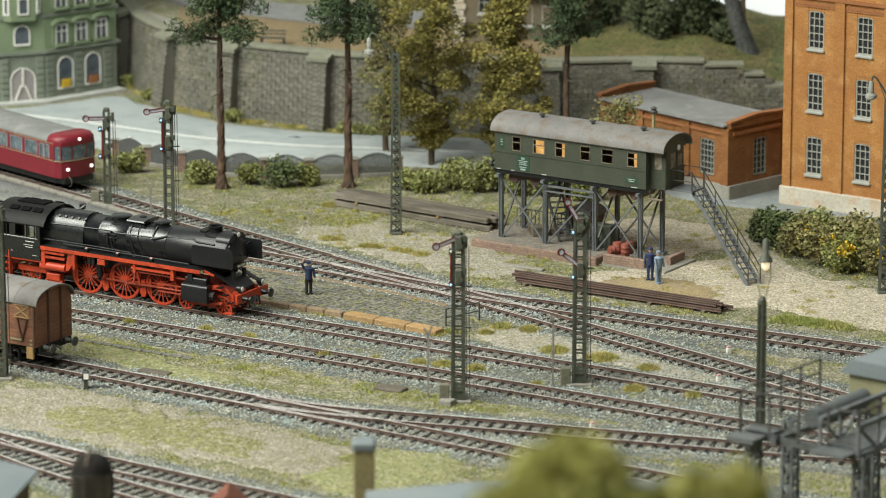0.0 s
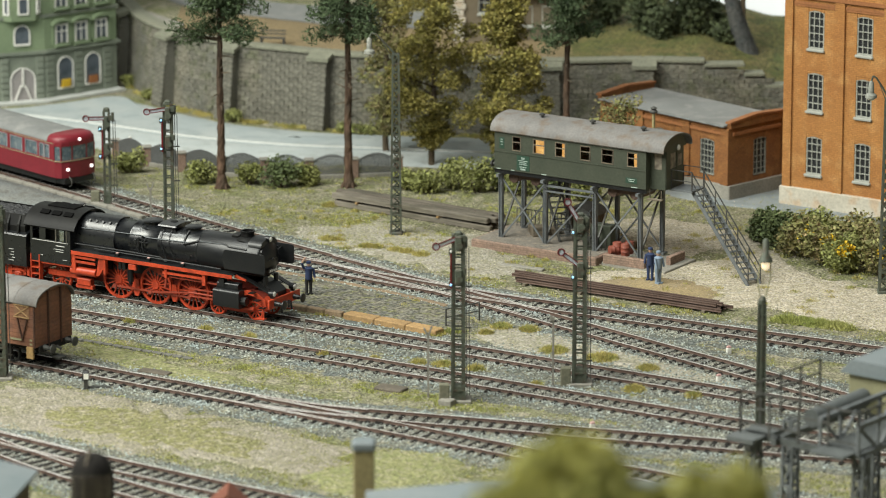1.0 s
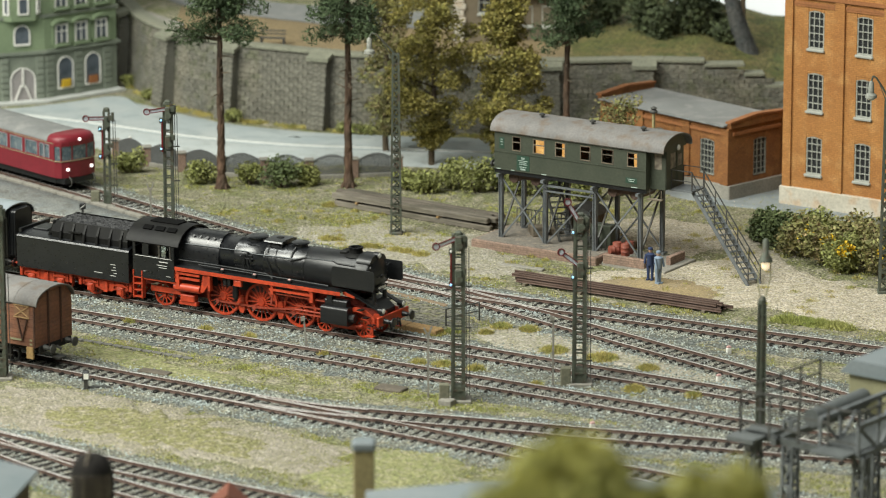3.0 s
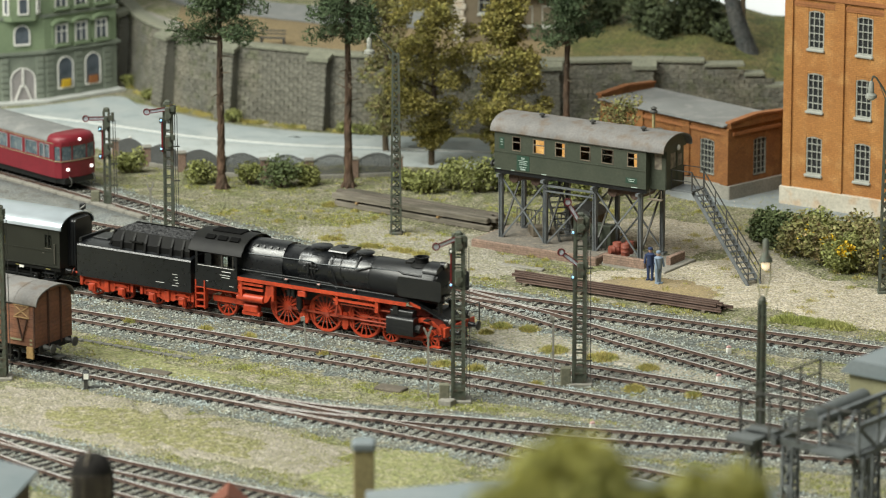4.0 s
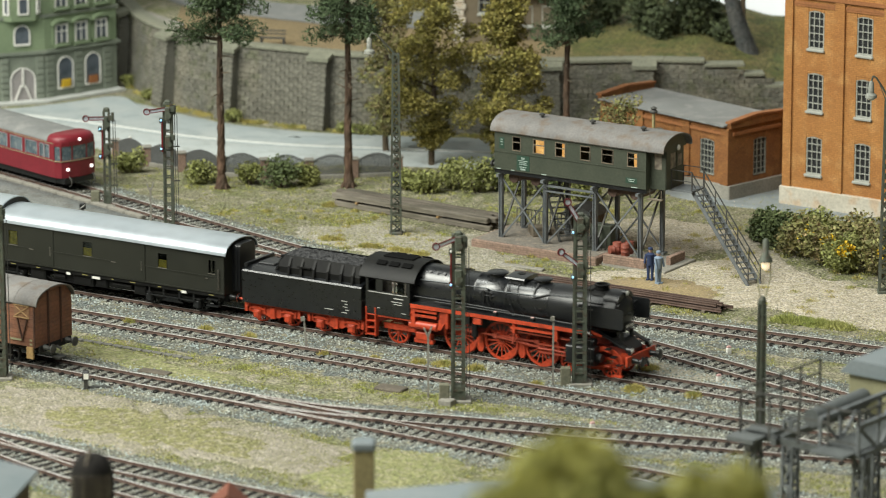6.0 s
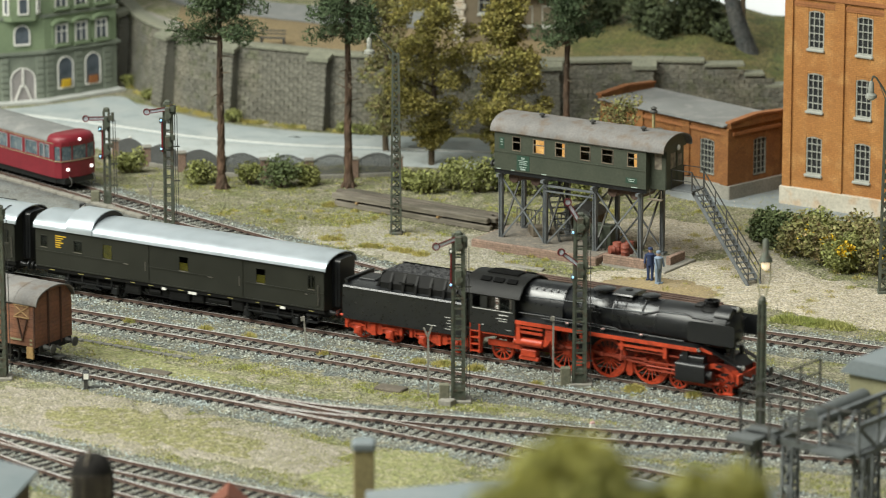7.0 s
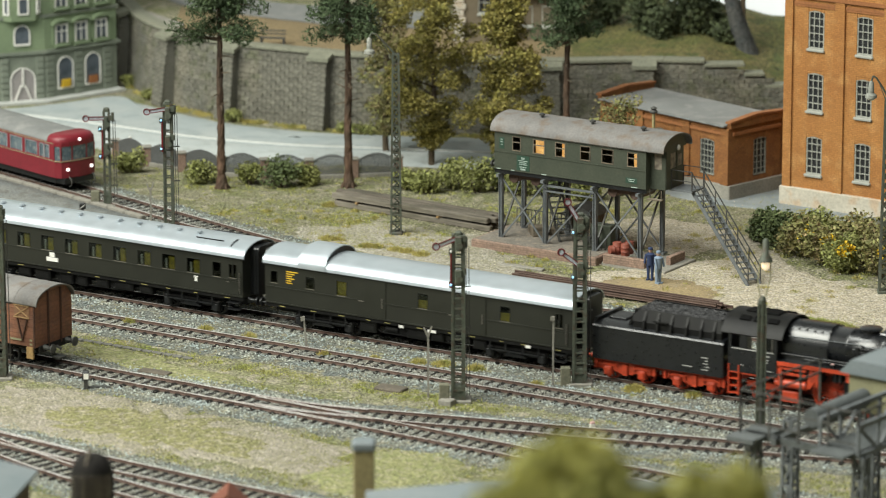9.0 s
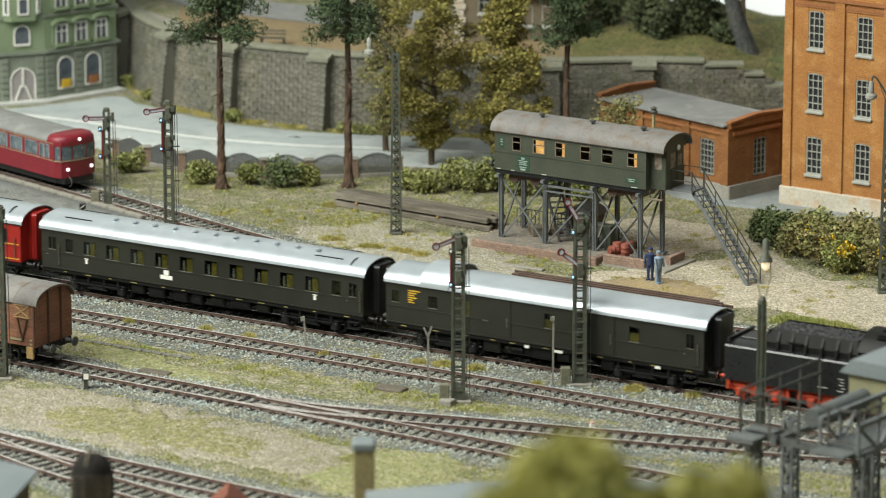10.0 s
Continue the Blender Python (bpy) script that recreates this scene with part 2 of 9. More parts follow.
def frames_of(line):
    res = []
    for i, p in enumerate(line):
        t = (line[min(i + 1, len(line) - 1)] - line[max(i - 1, 0)]).normalized()
        res.append((p, t, Vector((-t.y, t.x, 0))))
    return res


def ribbon(name, line, half0, half1, z, material, label, category, kind="structure", rag=0.25, seed=0, parent=None):
    """A ragged strip of ground along a line, from half0 on one side to half1 on the other."""
    rnd = random.Random(seed)
    verts, polys = [], []
    for i, (p, t, nn) in enumerate(frames_of(line)):
        a = half0 + rag * noise.noise((i * 0.7, seed, 0)) * 1.6
        b = half1 + rag * noise.noise((i * 0.7, seed + 9, 5)) * 1.6
        for w, zz in ((a, -0.06), (a * 0.8 + b * 0.2, z), ((a + b) / 2, z + 0.01), (a * 0.2 + b * 0.8, z), (b, -0.06)):
            q = p + nn * w
            verts.append((q.x, q.y, zz))
        if i:
            k = 5 * i
            polys += [(k - 5 + j, k - 4 + j, k + 1 + j, k + j) for j in range(4)]
    ob = raw(name, verts, polys, material, smooth=True)
    return tagged(ob, label, category, kind=kind)


def patch(name, outline, z, material, label, category, rag=0.5, seed=0, fine=0.25):
    """A ragged patch of ground cover with a soft rim."""
    pts = smooth_line(outline + [outline[0]], fine)[:-1]
    c = sum(pts, Vector()) / len(pts)
    rings = ((1.0, -0.06), (0.93, z * 0.8), (0.6, z), (0.25, z))
    verts, polys, n = [], [], len(pts)
    for k, zz in rings:
        for i, p in enumerate(pts):
            d = p - c
            j = 1 + (rag * noise.noise((p.x * 0.9, p.y * 0.9, seed)) + 0.6 * min(rag, 1) * noise.noise((p.x * 3.1, p.y * 3.1, seed))) / max(d.length, 0.5)
            q = c + d * k * (j if k > 0.5 else 1)
            verts.append((q.x, q.y, zz))
    for r in range(len(rings) - 1):
        polys += [(r * n + i, r * n + (i + 1) % n, (r + 1) * n + (i + 1) % n, (r + 1) * n + i) for i in range(n)]
    me = raw(name, verts, polys + [], material, smooth=True)
    bm = bmesh.new()
    bm.from_mesh(me.data)
    bm.verts.ensure_lookup_table()
    bm.faces.new([bm.verts[(len(rings) - 1) * n + i] for i in range(n)])
    bmesh.ops.recalc_face_normals(bm, faces=bm.faces[:])
    for f in bm.faces:
        f.smooth = True
    bm.to_mesh(me.data)
    bm.free()
    return tagged(me, label, category, kind="structure")


TH = 31.4
DIR = Vector((math.cos(radians(TH)), -math.sin(radians(TH)), 0))
NOR = Vector((math.sin(radians(TH)), math.cos(radians(TH)), 0))


def on_main(a, lat=0.0):
    p = Vector((0, -20.85, 0)) + DIR * a + NOR * lat
    return (p.x, p.y)


TRACKS = [
    ("main", [on_main(-75), on_main(-20), on_main(20), on_main(60)]),
    ("second", [on_main(-60, -4.62), on_main(-20, -4.62), on_main(20, -4.62), on_main(50, -4.62)]),
    ("station", [(-40, 34.5), (-21.47, 13.96), (-8.84, -0.09), (0.48, -9.9), (9.08, -19.3), (19.6, -30.6), (29, -41)]),
    ("loop", [(-42, 20), (-18.44, 3.68), (-10.32, -1.99), (0.48, -9.75), (9.27, -14.95), (20.44, -21.05), (36, -29.2)]),
    ("siding", [(-50, -4.2), (-21.3, -23.0), (-10.55, -30.0), (1.74, -38.3), (12, -45.0), (24, -53)]),
    ("branch", [(-13.5, -28.05), (-10.55, -29.95), (-7.2, -31.85), (-3.9, -33.15), (3.1, -35.25), (8.4, -36.9), (13.64, -38.5), (30, -43.5)]),
    ("front", [(-40, -22.5), (-27, -32.6), (-20.83, -37.3), (-15.2, -41.6), (-7.2, -47.2), (4, -55)]),
    ("spur", [(-27, -32.7), (-24, -35.2), (-20.7, -38.85), (-17.8, -42.1), (-13.6, -46.0), (-8, -51)]),
]
RAIL = [(-0.07, 0.06), (-0.07, 0.08), (-0.025, 0.095), (-0.025, 0.165), (-0.045, 0.175), (-0.045, 0.21), (0.045, 0.21), (0.045, 0.175), (0.025, 0.165), (0.025, 0.095), (0.07, 0.08), (0.07, 0.06)]


def sleeper_mesh():
    bm = B()
    box(bm, 0, 0, -0.08, 0.26, 2.42, 0.15, ch=0.03)
    for y in (-0.74, 0.74):
        box(bm, 0, y - 0.14, 0.07, 0.15, 0.09, 0.04)
        box(bm, 0, y + 0.14, 0.07, 0.15, 0.09, 0.04)
    return mesh_of("sleeper", bm, M["sleeper"])


def rail_object(line, off, z, parent, name="rail"):
    verts, polys, mats = [], [], []
    k = len(RAIL)
    for i, (p, t, nn) in enumerate(frames_of(line)):
        for a, b in RAIL:
            q = p + nn * (off + a)
            verts.append((q.x, q.y, b + z))
        if i:
            for j in range(k):
                polys.append(((i - 1) * k + j, (i - 1) * k + (j + 1) % k, i * k + (j + 1) % k, i * k + j))
                mats.append(1 if j == 5 else 0)
    ob = raw(name, verts, polys, [M["rust"], M["railtop"]], parent)
    ob.data.polygons.foreach_set("material_index", mats[:len(ob.data.polygons)])
    return ob


def in_view(p, m=3.0):
    """Whether a plan point lies on the stretch of layout that is built in detail."""
    return -25 - m - 0.1 * (p.y + 20) * (p.y > -20) < p.x < 25 + m and p.y > -52


SLEEPER = sleeper_mesh()
ballast_rows = []
for k, (name, pts) in enumerate(TRACKS):
    line = smooth_line(pts, 0.5)
    ribbon("ballast", line, -2.75, 2.75, 0.02 + 0.004 * k, M["ballast"], "grey stone ballast bed under the rails", "ballast", seed=k)
    ribbon("track_bed", line, -1.35, 1.35, 0.035 + 0.004 * k, M["bed"], "dark rust-stained stone bed between the sleepers", "ballast", seed=k + 20, rag=0.1)
    track = thing("track", "rusty railway track on dark wooden sleepers in grey ballast", "track", P(0, 0, 0), group="tracks", kind="structure")
    lift = 0.006 * k
    rail_object(line, -0.7625, lift, track)
    rail_object(line, 0.7625, lift, track)
    rnd = random.Random(k)
    for p, t, nn in frames_of(smooth_line(pts, 0.64)):
        if not in_view(p):
            continue
        ang = math.degrees(math.atan2(t.y, t.x)) + rnd.uniform(-1.2, 1.2)
        share("sleeper", SLEEPER, track, P(p.x, p.y, lift + rnd.uniform(-0.006, 0.004), ang))
    ballast_rows.append(line)
    for (who, x0, x1) in (("siding", -9.5, -3.6), ("station", -6.5, 4.5), ("loop", -6.5, 4.5), ("front", -24.5, -16.0), ("branch", -9, -3.6)):
        if who == name:
            cut = [p for p in smooth_line(pts, 0.5) if x0 < p.x < x1]
            for off in (-0.6, 0.6):
                rail_object(cut, off, lift + 0.004, track, "check_rail")


def build_ballast_stones():
    rng = np.random.default_rng(4)
    base = np.array([(1, 0, 0), (-1, 0, 0), (0, 1, 0), (0, -1, 0), (0, 0, 1), (0, 0, -1)], float)
    tri = np.array([(0, 2, 4), (2, 1, 4), (1, 3, 4), (3, 0, 4), (2, 0, 5), (1, 2, 5), (3, 1, 5), (0, 3, 5)])
    for line in ballast_rows:
        fr = [f for f in frames_of(line) if in_view(f[0], 1)]
        n = len(fr) * 150
        idx = rng.integers(0, len(fr), n)
        lat = rng.triangular(-2.6, 0, 2.6, n) * 0.55 + rng.uniform(-1.7, 1.7, n) * 0.85
        c = np.array([[fr[i][0].x, fr[i][0].y, 0.0] for i in idx])
        nn = np.array([[fr[i][2].x, fr[i][2].y, 0.0] for i in idx])
        tt = np.array([[fr[i][1].x, fr[i][1].y, 0.0] for i in idx])
        keep = np.abs(np.abs(lat) - 0.76) > 0.13
        c = (c + nn * lat[:, None] + tt * rng.uniform(-0.25, 0.25, n)[:, None])[keep]
        c[:, 2] = np.where(np.abs(lat[keep]) < 1.0, rng.uniform(0.0, 0.085, len(c)) - 0.045 * (np.abs(np.abs(lat[keep]) - 0.76) < 0.34), np.where(np.abs(lat[keep]) < 1.5, rng.uniform(0.03, 0.09, len(c)), rng.uniform(0.02, 0.06, len(c))))
        size = rng.uniform(0.032, 0.075, (len(c), 1, 1))
        jit = base[None] * (1 + rng.uniform(-0.35, 0.35, (len(c), 6, 3)))
        a = rng.uniform(0, 6.28, len(c))
        rot = np.zeros((len(c), 3, 3))
        rot[:, 0, 0], rot[:, 0, 1], rot[:, 1, 0], rot[:, 1, 1], rot[:, 2, 2] = np.cos(a), -np.sin(a), np.sin(a), np.cos(a), 0.8
        v = np.einsum("nij,nkj->nki", rot, jit) * size + c[:, None]
        polys = (tri[None] + 6 * np.arange(len(c))[:, None, None]).reshape(-1, 3)
        ob = raw("ballast_stones", v.reshape(-1, 3), polys, [M["stone_bit"], M["bed_bit"]])
        inner = (np.abs(lat[keep]) < 1.15).astype(int)
        ob.data.polygons.foreach_set("material_index", np.repeat(inner, 8))
        tagged(ob, "loose grey and rusty ballast stones round the sleepers", "ballast", kind="stuff")


build_ballast_stones()
# ---- the express train ----
def wall_with_openings(bm, x0, x1, z0, z1, y, th, holes, slot=0, m=None):
    """A wall along x with rectangular openings (x0, x1, z0, z1) through it."""
    xs = sorted({x0, x1, *[h[0] for h in holes], *[h[1] for h in holes]})
    for a, b in zip(xs, xs[1:]):
        if b - a < 1e-4 or a < x0 - 1e-4 or b > x1 + 1e-4:
            continue
        cuts = sorted((h[2], h[3]) for h in holes if h[0] < (a + b) / 2 < h[1])
        lo = z0
        for c, d in cuts:
            if c - lo > 1e-4:
                box(bm, (a + b) / 2, y, lo, b - a, th, c - lo, m, slot)
            lo = max(lo, d)
        if z1 - lo > 1e-4:
            box(bm, (a + b) / 2, y, lo, b - a, th, z1 - lo, m, slot)


SPOKES = {}      # the spoke of each kind of wheel, and how many it has


def wheel_mesh(r, spokes, width=0.13, name="wheel"):
    """A spoked wheel about the y axis, with tyre, flange, hub and balance weight."""
    bm = B()
    seg = 32
    ring = [(r - 0.10 * r - 0.03, -width / 2), (r, -width / 2), (r, width * 0.25), (r + 0.035, width * 0.3), (r + 0.035, width / 2), (r - 0.10 * r - 0.03, width / 2)]
    v, polys = [], []
    for i in range(seg):
        a = 2 * math.pi * i / seg
        v += [(q * math.cos(a), w, q * math.sin(a)) for q, w in ring]
    k = len(ring)
    for i in range(seg):
        for j in range(k):
            polys.append((i * k + j, i * k + (j + 1) % k, ((i + 1) % seg) * k + (j + 1) % k, ((i + 1) % seg) * k + j))
    faces(bm, v, polys)
    tube(bm, (0, -width * 0.6, 0), (0, width * 0.5, 0), r * 0.2, seg=14)
    if r > 0.8:
        arc = [(r * 0.86 * math.cos(a), r * 0.86 * math.sin(a)) for a in np.linspace(2.5, 3.9, 9)]
        prism(bm, arc, -width * 0.35, width * 0.35, axis="y")
        tube(bm, (0.33, -width * 0.9, 0), (0.33, width * 0.4, 0), 0.11, seg=12)
    paint = M["red"] if r > 0.45 else M["blackmatt"]
    me = mesh_of(name, bm, paint, 35)
    bm = B()
    bar(bm, (r * 0.12, 0, 0), (r * 0.92, 0, 0), 0.042 * r + 0.014, width * 0.5)
    SPOKES[me.name] = (mesh_of("spoke", bm, paint), spokes)
    return me


WHEELS = []      # (object, radius, x, y, z) of every turning wheel
RODS = []        # parts that swing on the crank circle


def add_wheel(me, r, x, y, z, parent, flip=False):
    ob = share("wheel", me, parent, P(x, y, z, 180 if flip else 0))
    WHEELS.append((ob, r, x, y, z, flip))
    sp, n = SPOKES[me.name]
    for i in range(n):
        share("spoke", sp, ob, P(0, 0, 0, ry=360 * i / n))
    return ob


def rounded(w, h, r, k=4, cx=0, cz=0):
    """A rectangle with round corners as an outline."""
    pts = []
    for sx, sz, a0 in ((1, 1, 0), (-1, 1, 90), (-1, -1, 180), (1, -1, 270)):
        for i in range(k + 1):
            a = radians(a0 + 90 * i / k)
            pts.append((cx + sx * (w / 2 - r) + r * math.cos(a), cz + sz * (h / 2 - r) + r * math.sin(a)))
    return pts


def buffer_pair(parent, x, sign, material, z=1.06):
    for y in (-0.88, 0.88):
        bm = B()
        lathe(bm, [(0.16, 0), (0.13, 0.05 * sign), (0.11, 0.32 * sign), (0.07, 0.33 * sign), (0.07, 0.5 * sign), (0.24, 0.52 * sign), (0.24, 0.57 * sign), (0.15, 0.6 * sign)], (x, y, z), axis="x", seg=16)
        part("buffer", bm, material, parent, smooth=40)


M["ironwork"] = mat("ironwork", (0.17, 0.185, 0.195), (0.12, 0.13, 0.135), rough=0.6, metal=0.2, big=1, grain=0.2)
M["pinklid"] = mat("pinklid", (0.55, 0.34, 0.31), (0.45, 0.28, 0.26), rough=0.6)
M["rodred"] = mat("rodred", (0.36, 0.06, 0.03), (0.28, 0.06, 0.04), rough=0.4, metal=0.2, grain=0.15)
M["sillpale"] = mat("sillpale", (0.5, 0.5, 0.47), (0.4, 0.4, 0.38), rough=0.6)
# near-black that paints the shade inside the roof hatches
M["hatchshade"] = mat("hatchshade", (0.003, 0.003, 0.003), rough=0.7, grain=0.1, spec=0.1)
# frame red with the shade behind the wheels put into its colour
M["shadedred"] = mat("shadedred", (0.20, 0.022, 0.010), (0.14, 0.018, 0.009), rough=0.55, grain=0.25)
LOCO = thing("steam_locomotive", "black express steam locomotive with red frame and spoked wheels", "locomotive", P(0, 0, 0.21))
TENDER = thing("tender", "black coal tender on red bogie frames behind the locomotive", "tender", P(0, 0, 0.21))


def build_locomotive():
    L = LOCO
    # boiler and smokebox
    bm = B()
    lathe(bm, [(0.93, 1.2), (0.97, 1.25), (0.97, 4.2), (0.985, 4.22), (0.985, 4.32), (0.97, 4.34), (0.97, 6.0), (0.985, 6.02), (0.985, 6.1), (0.97, 6.12), (0.96, 8.4), (0.985, 8.42), (0.985, 8.52), (0.96, 8.54)], (0, 0, 3.15), axis="x", seg=40)
    boiler = part("boiler", bm, M["black"], L, "glossy black boiler with bands", smooth=40)
    bm = B()
    lathe(bm, [(0.98, 8.54), (1.0, 8.6), (1.0, 12.25), (0.96, 12.32), (0.88, 12.34), (0.86, 12.42), (0.6, 12.56), (0.2, 12.63), (0.05, 12.64)], (0, 0, 3.15), axis="x", seg=40)
    sm = part("smokebox", bm, M["blackmatt"], L, "matt black smokebox", smooth=35)
    bm = B()
    for a in range(12):
        t = math.radians(30 * a)
        box(bm, 12.38, 0.92 * math.cos(t), 3.15 + 0.92 * math.sin(t) - 0.04, 0.1, 0.09, 0.08)
    bar(bm, (12.65, -0.4, 3.15), (12.65, 0.4, 3.15), 0.05)
    tube(bm, (12.6, 0, 3.15), (12.72, 0, 3.15), 0.09)
    part("smokebox_clamp", bm, M["blackmatt"], sm)
    # firebox sides
    bm = B()
    prism(bm, [(-1.0, 2.2), (1.0, 2.2), (1.02, 3.15), (0.85, 3.75), (0.45, 4.12), (0, 4.2), (-0.45, 4.12), (-0.85, 3.75), (-1.02, 3.15)], 0.7, 3.3, "x")
    part("firebox", bm, M["black"], L, smooth=40)
    bm = B()
    for i in range(5):
        for y in (-1, 1):
            tube(bm, (1.6 + 0.42 * i, y * 0.62, 3.9), (1.6 + 0.42 * i, y * 0.72, 3.98), 0.07, seg=10)
    part("washout_plug", bm, M["blackmatt"], L)
    # chimney and domes
    bm = B()
    lathe(bm, [(0.62, -0.06), (0.5, 0.05), (0.36, 0.1), (0.34, 0.3), (0.39, 0.32), (0.39, 0.39), (0.29, 0.39), (0.27, 0.1)], (11.1, 0, 4.08), seg=24)
    part("chimney", bm, M["soot"], L, smooth=40)
    bm = B()
    box(bm, 10.55, 0, 4.05, 0.5, 0.7, 0.2, ch=0.05)
    part("chimney_cover", bm, M["soot"], L)
    bm = B()
    hump = [(0.78 * math.cos(radians(a)), 3.85 + 0.42 * math.sin(radians(a))) for a in range(0, 181, 15)]
    prism(bm, hump, 11.6, 12.42, "x")
    part("feedwater_heater", bm, M["blackmatt"], L, "round feedwater heater across the smokebox", smooth=40)
    for x, w in ((5.12, 0.56), (7.75, 0.48)):
        bm = B()
        lathe(bm, [(w + 0.1, -0.2), (w * 0.8, -0.08), (w * 0.76, 0.04), (w * 0.9, 0.08)], (x, 0, 4.12), seg=24)
        dome = part("steam_dome", bm, M["black"], L, smooth=40)
        bm = B()
        lathe(bm, [(w * 0.9, 0.08), (w * 1.0, 0.1), (w * 1.02, 0.15), (w * 0.94, 0.18), (w * 0.5, 0.22), (0.02, 0.23)], (x, 0, 4.12), seg=24)
        part("dome_lid", bm, M["black"], dome, smooth=40)
    bm = B()
    prism(bm, [(-0.6, 3.8), (0.6, 3.8), (0.5, 4.15), (-0.5, 4.15)], 6.05, 6.95, "x")
    sandbox = part("sandbox", bm, M["black"], L)
    bm = B()
    prism(bm, [(-0.52, 4.14), (0.52, 4.14), (0.72, 4.22), (0.68, 4.29), (0.3, 4.36), (-0.3, 4.36), (-0.68, 4.29), (-0.72, 4.22)], 5.95, 7.05, "x")
    part("sandbox_lid", bm, M["black"], sandbox, smooth=30)
    bm = B()
    lathe(bm, [(0.2, 0.0), (0.2, 0.04), (0.02, 0.05)], (6.5, 0, 4.35), seg=16)
    part("filler_cap", bm, M["soot"], sandbox)
    # pipework, handrails and pumps on the near and far side
    for s in (-1, 1):
        bm = B()
        pts = [(1.2, 3.55), (5.0, 3.62), (5.4, 3.55), (8.0, 3.62), (8.5, 3.75), (10.2, 3.78)]
        for (xa, za), (xb, zb) in zip(pts, pts[1:]):
            ya, yb = [s * (math.sqrt(max(0.05, 1.03 ** 2 - (z - 3.15) ** 2))) for z in (za, zb)]
            tube(bm, (xa, ya, za), (xb, yb, zb), 0.026, seg=8)
        part("handrail", bm, M["ironwork"], L, "thin grey handrail")
        bm = B()
        for k, (xa, za, xb, zb) in enumerate(((0.9, 2.72, 4.4, 2.72), (4.4, 2.72, 6.4, 2.68), (2.2, 2.6, 7.0, 2.58), (6.4, 2.68, 6.8, 2.48), (7.0, 2.58, 10.2, 2.55))):
            tube(bm, (xa, s * 1.2, za), (xb, s * 1.2, zb), 0.045, seg=8)
        for x in (4.75, 5.05, 6.4):
            tube(bm, (x, s * 1.0, 3.3), (x + 0.25, s * 1.02, 2.45), 0.04, seg=8)
        part("pipe", bm, M["blackmatt"], L)
        bm = B()
        tube(bm, (4.9, s * 1.0, 3.0), (4.9, s * 1.0, 3.5), 0.09)
        tube(bm, (5.12, s * 1.0, 3.05), (5.12, s * 0.96, 3.62), 0.06)
        tube(bm, (5.3, s * 1.0, 3.1), (5.3, s * 1.0, 3.4), 0.08)
        box(bm, 4.72, s * 1.0, 3.15, 0.16, 0.16, 0.26, ch=0.03)
        tube(bm, (4.6, s * 1.02, 3.28), (5.5, s * 1.02, 3.28), 0.035)
        tube(bm, (4.7, s * 1.0, 3.45), (5.4, s * 1.0, 3.45), 0.03)
        part("feed_pump", bm, M["blackmatt"], L)
        bm = B()
        run = [(7.75, 0.45, 4.1), (7.72, 0.72, 3.85), (7.7, 0.95, 3.5), (8.15, 0.9, 3.62), (8.7, 0.8, 3.78), (10.2, 0.78, 3.8), (10.5, 0.86, 3.7), (11.6, 0.86, 3.68)]
        for p, q in zip(run, run[1:]):
            tube(bm, (p[0], s * p[1], p[2]), (q[0], s * q[1], q[2]), 0.055)
        part("steam_pipe", bm, M["blackmatt"], L, smooth=40)
        for xa in (6.25, 6.75):
            bm = B()
            tube(bm, (xa, s * 0.55, 4.1), (xa, s * 0.78, 3.84), 0.024, seg=8)
            tube(bm, (xa, s * 0.78, 3.84), (xa + 0.05, s * 1.0, 3.3), 0.022, seg=8)
            tube(bm, (xa + 0.05, s * 1.0, 3.3), (xa + 0.5, s * 1.05, 2.45), 0.02, seg=8)
            part("sand_pipe", bm, M["blackmatt"], L)
        for xa in (3.75, 5.75, 7.9):
            bm = B()
            box(bm, xa, s * 1.32, 2.41, 0.24, 0.18, 0.16, ch=0.03)
            lub = part("oil_box", bm, M["soot"], L)
            bm = B()
            box(bm, xa, s * 1.32, 2.57, 0.16, 0.12, 0.05, ch=0.02)
            part("oil_box_lid", bm, M["pinklid"], lub, "pale pink lid")
    # running boards with red valance
    for s in (-1, 1):
        bm = B()
        box(bm, 6.0, s * 1.2, 2.36, 10.2, 0.66, 0.05)
        prism(bm, [(11.1, 2.36), (11.1, 2.41), (12.0, 2.1), (13.15, 1.62), (13.15, 1.56), (12.0, 2.05)], s * 0.98 - 0.16, s * 0.98 + 0.16, "y")
        part("running_board", bm, M["blackmatt"], L)
        bm = B()
        prism(bm, [(11.05, 2.2), (11.05, 2.39), (11.75, 2.18), (11.75, 2.08)], s * 1.17 - 0.03, s * 1.17 + 0.03, "y")
        part("front_valance", bm, M["red"], L, "red sloping edge of the front footplate")
        for k in range(3):
            bm = B()
            box(bm, 12.2 + 0.32 * k, s * 1.3, 1.55 - 0.36 * k, 0.28, 0.34, 0.05)
            part("front_step", bm, M["soot"], L)
        bm = B()
        box(bm, 6.0, s * 1.52, 2.2, 10.2, 0.04, 0.2)
        prism(bm, [(11.3, 1.2), (11.3, 1.5), (11.8, 1.62), (12.4, 1.5), (12.85, 1.2), (12.95, 0.6), (12.75, 0.6), (12.6, 1.05), (12.25, 1.3), (11.8, 1.38)], s * 1.05 - 0.02, s * 1.05 + 0.02, "y")
        for x, zz, w in ((1.05, 1.2, 0.16), (3.0, 1.35, 0.14), (6.9, 1.7, 0.16), (9.3, 1.6, 0.2)):
            box(bm, x, s * 1.35, zz, w, 0.25, 2.2 - zz)
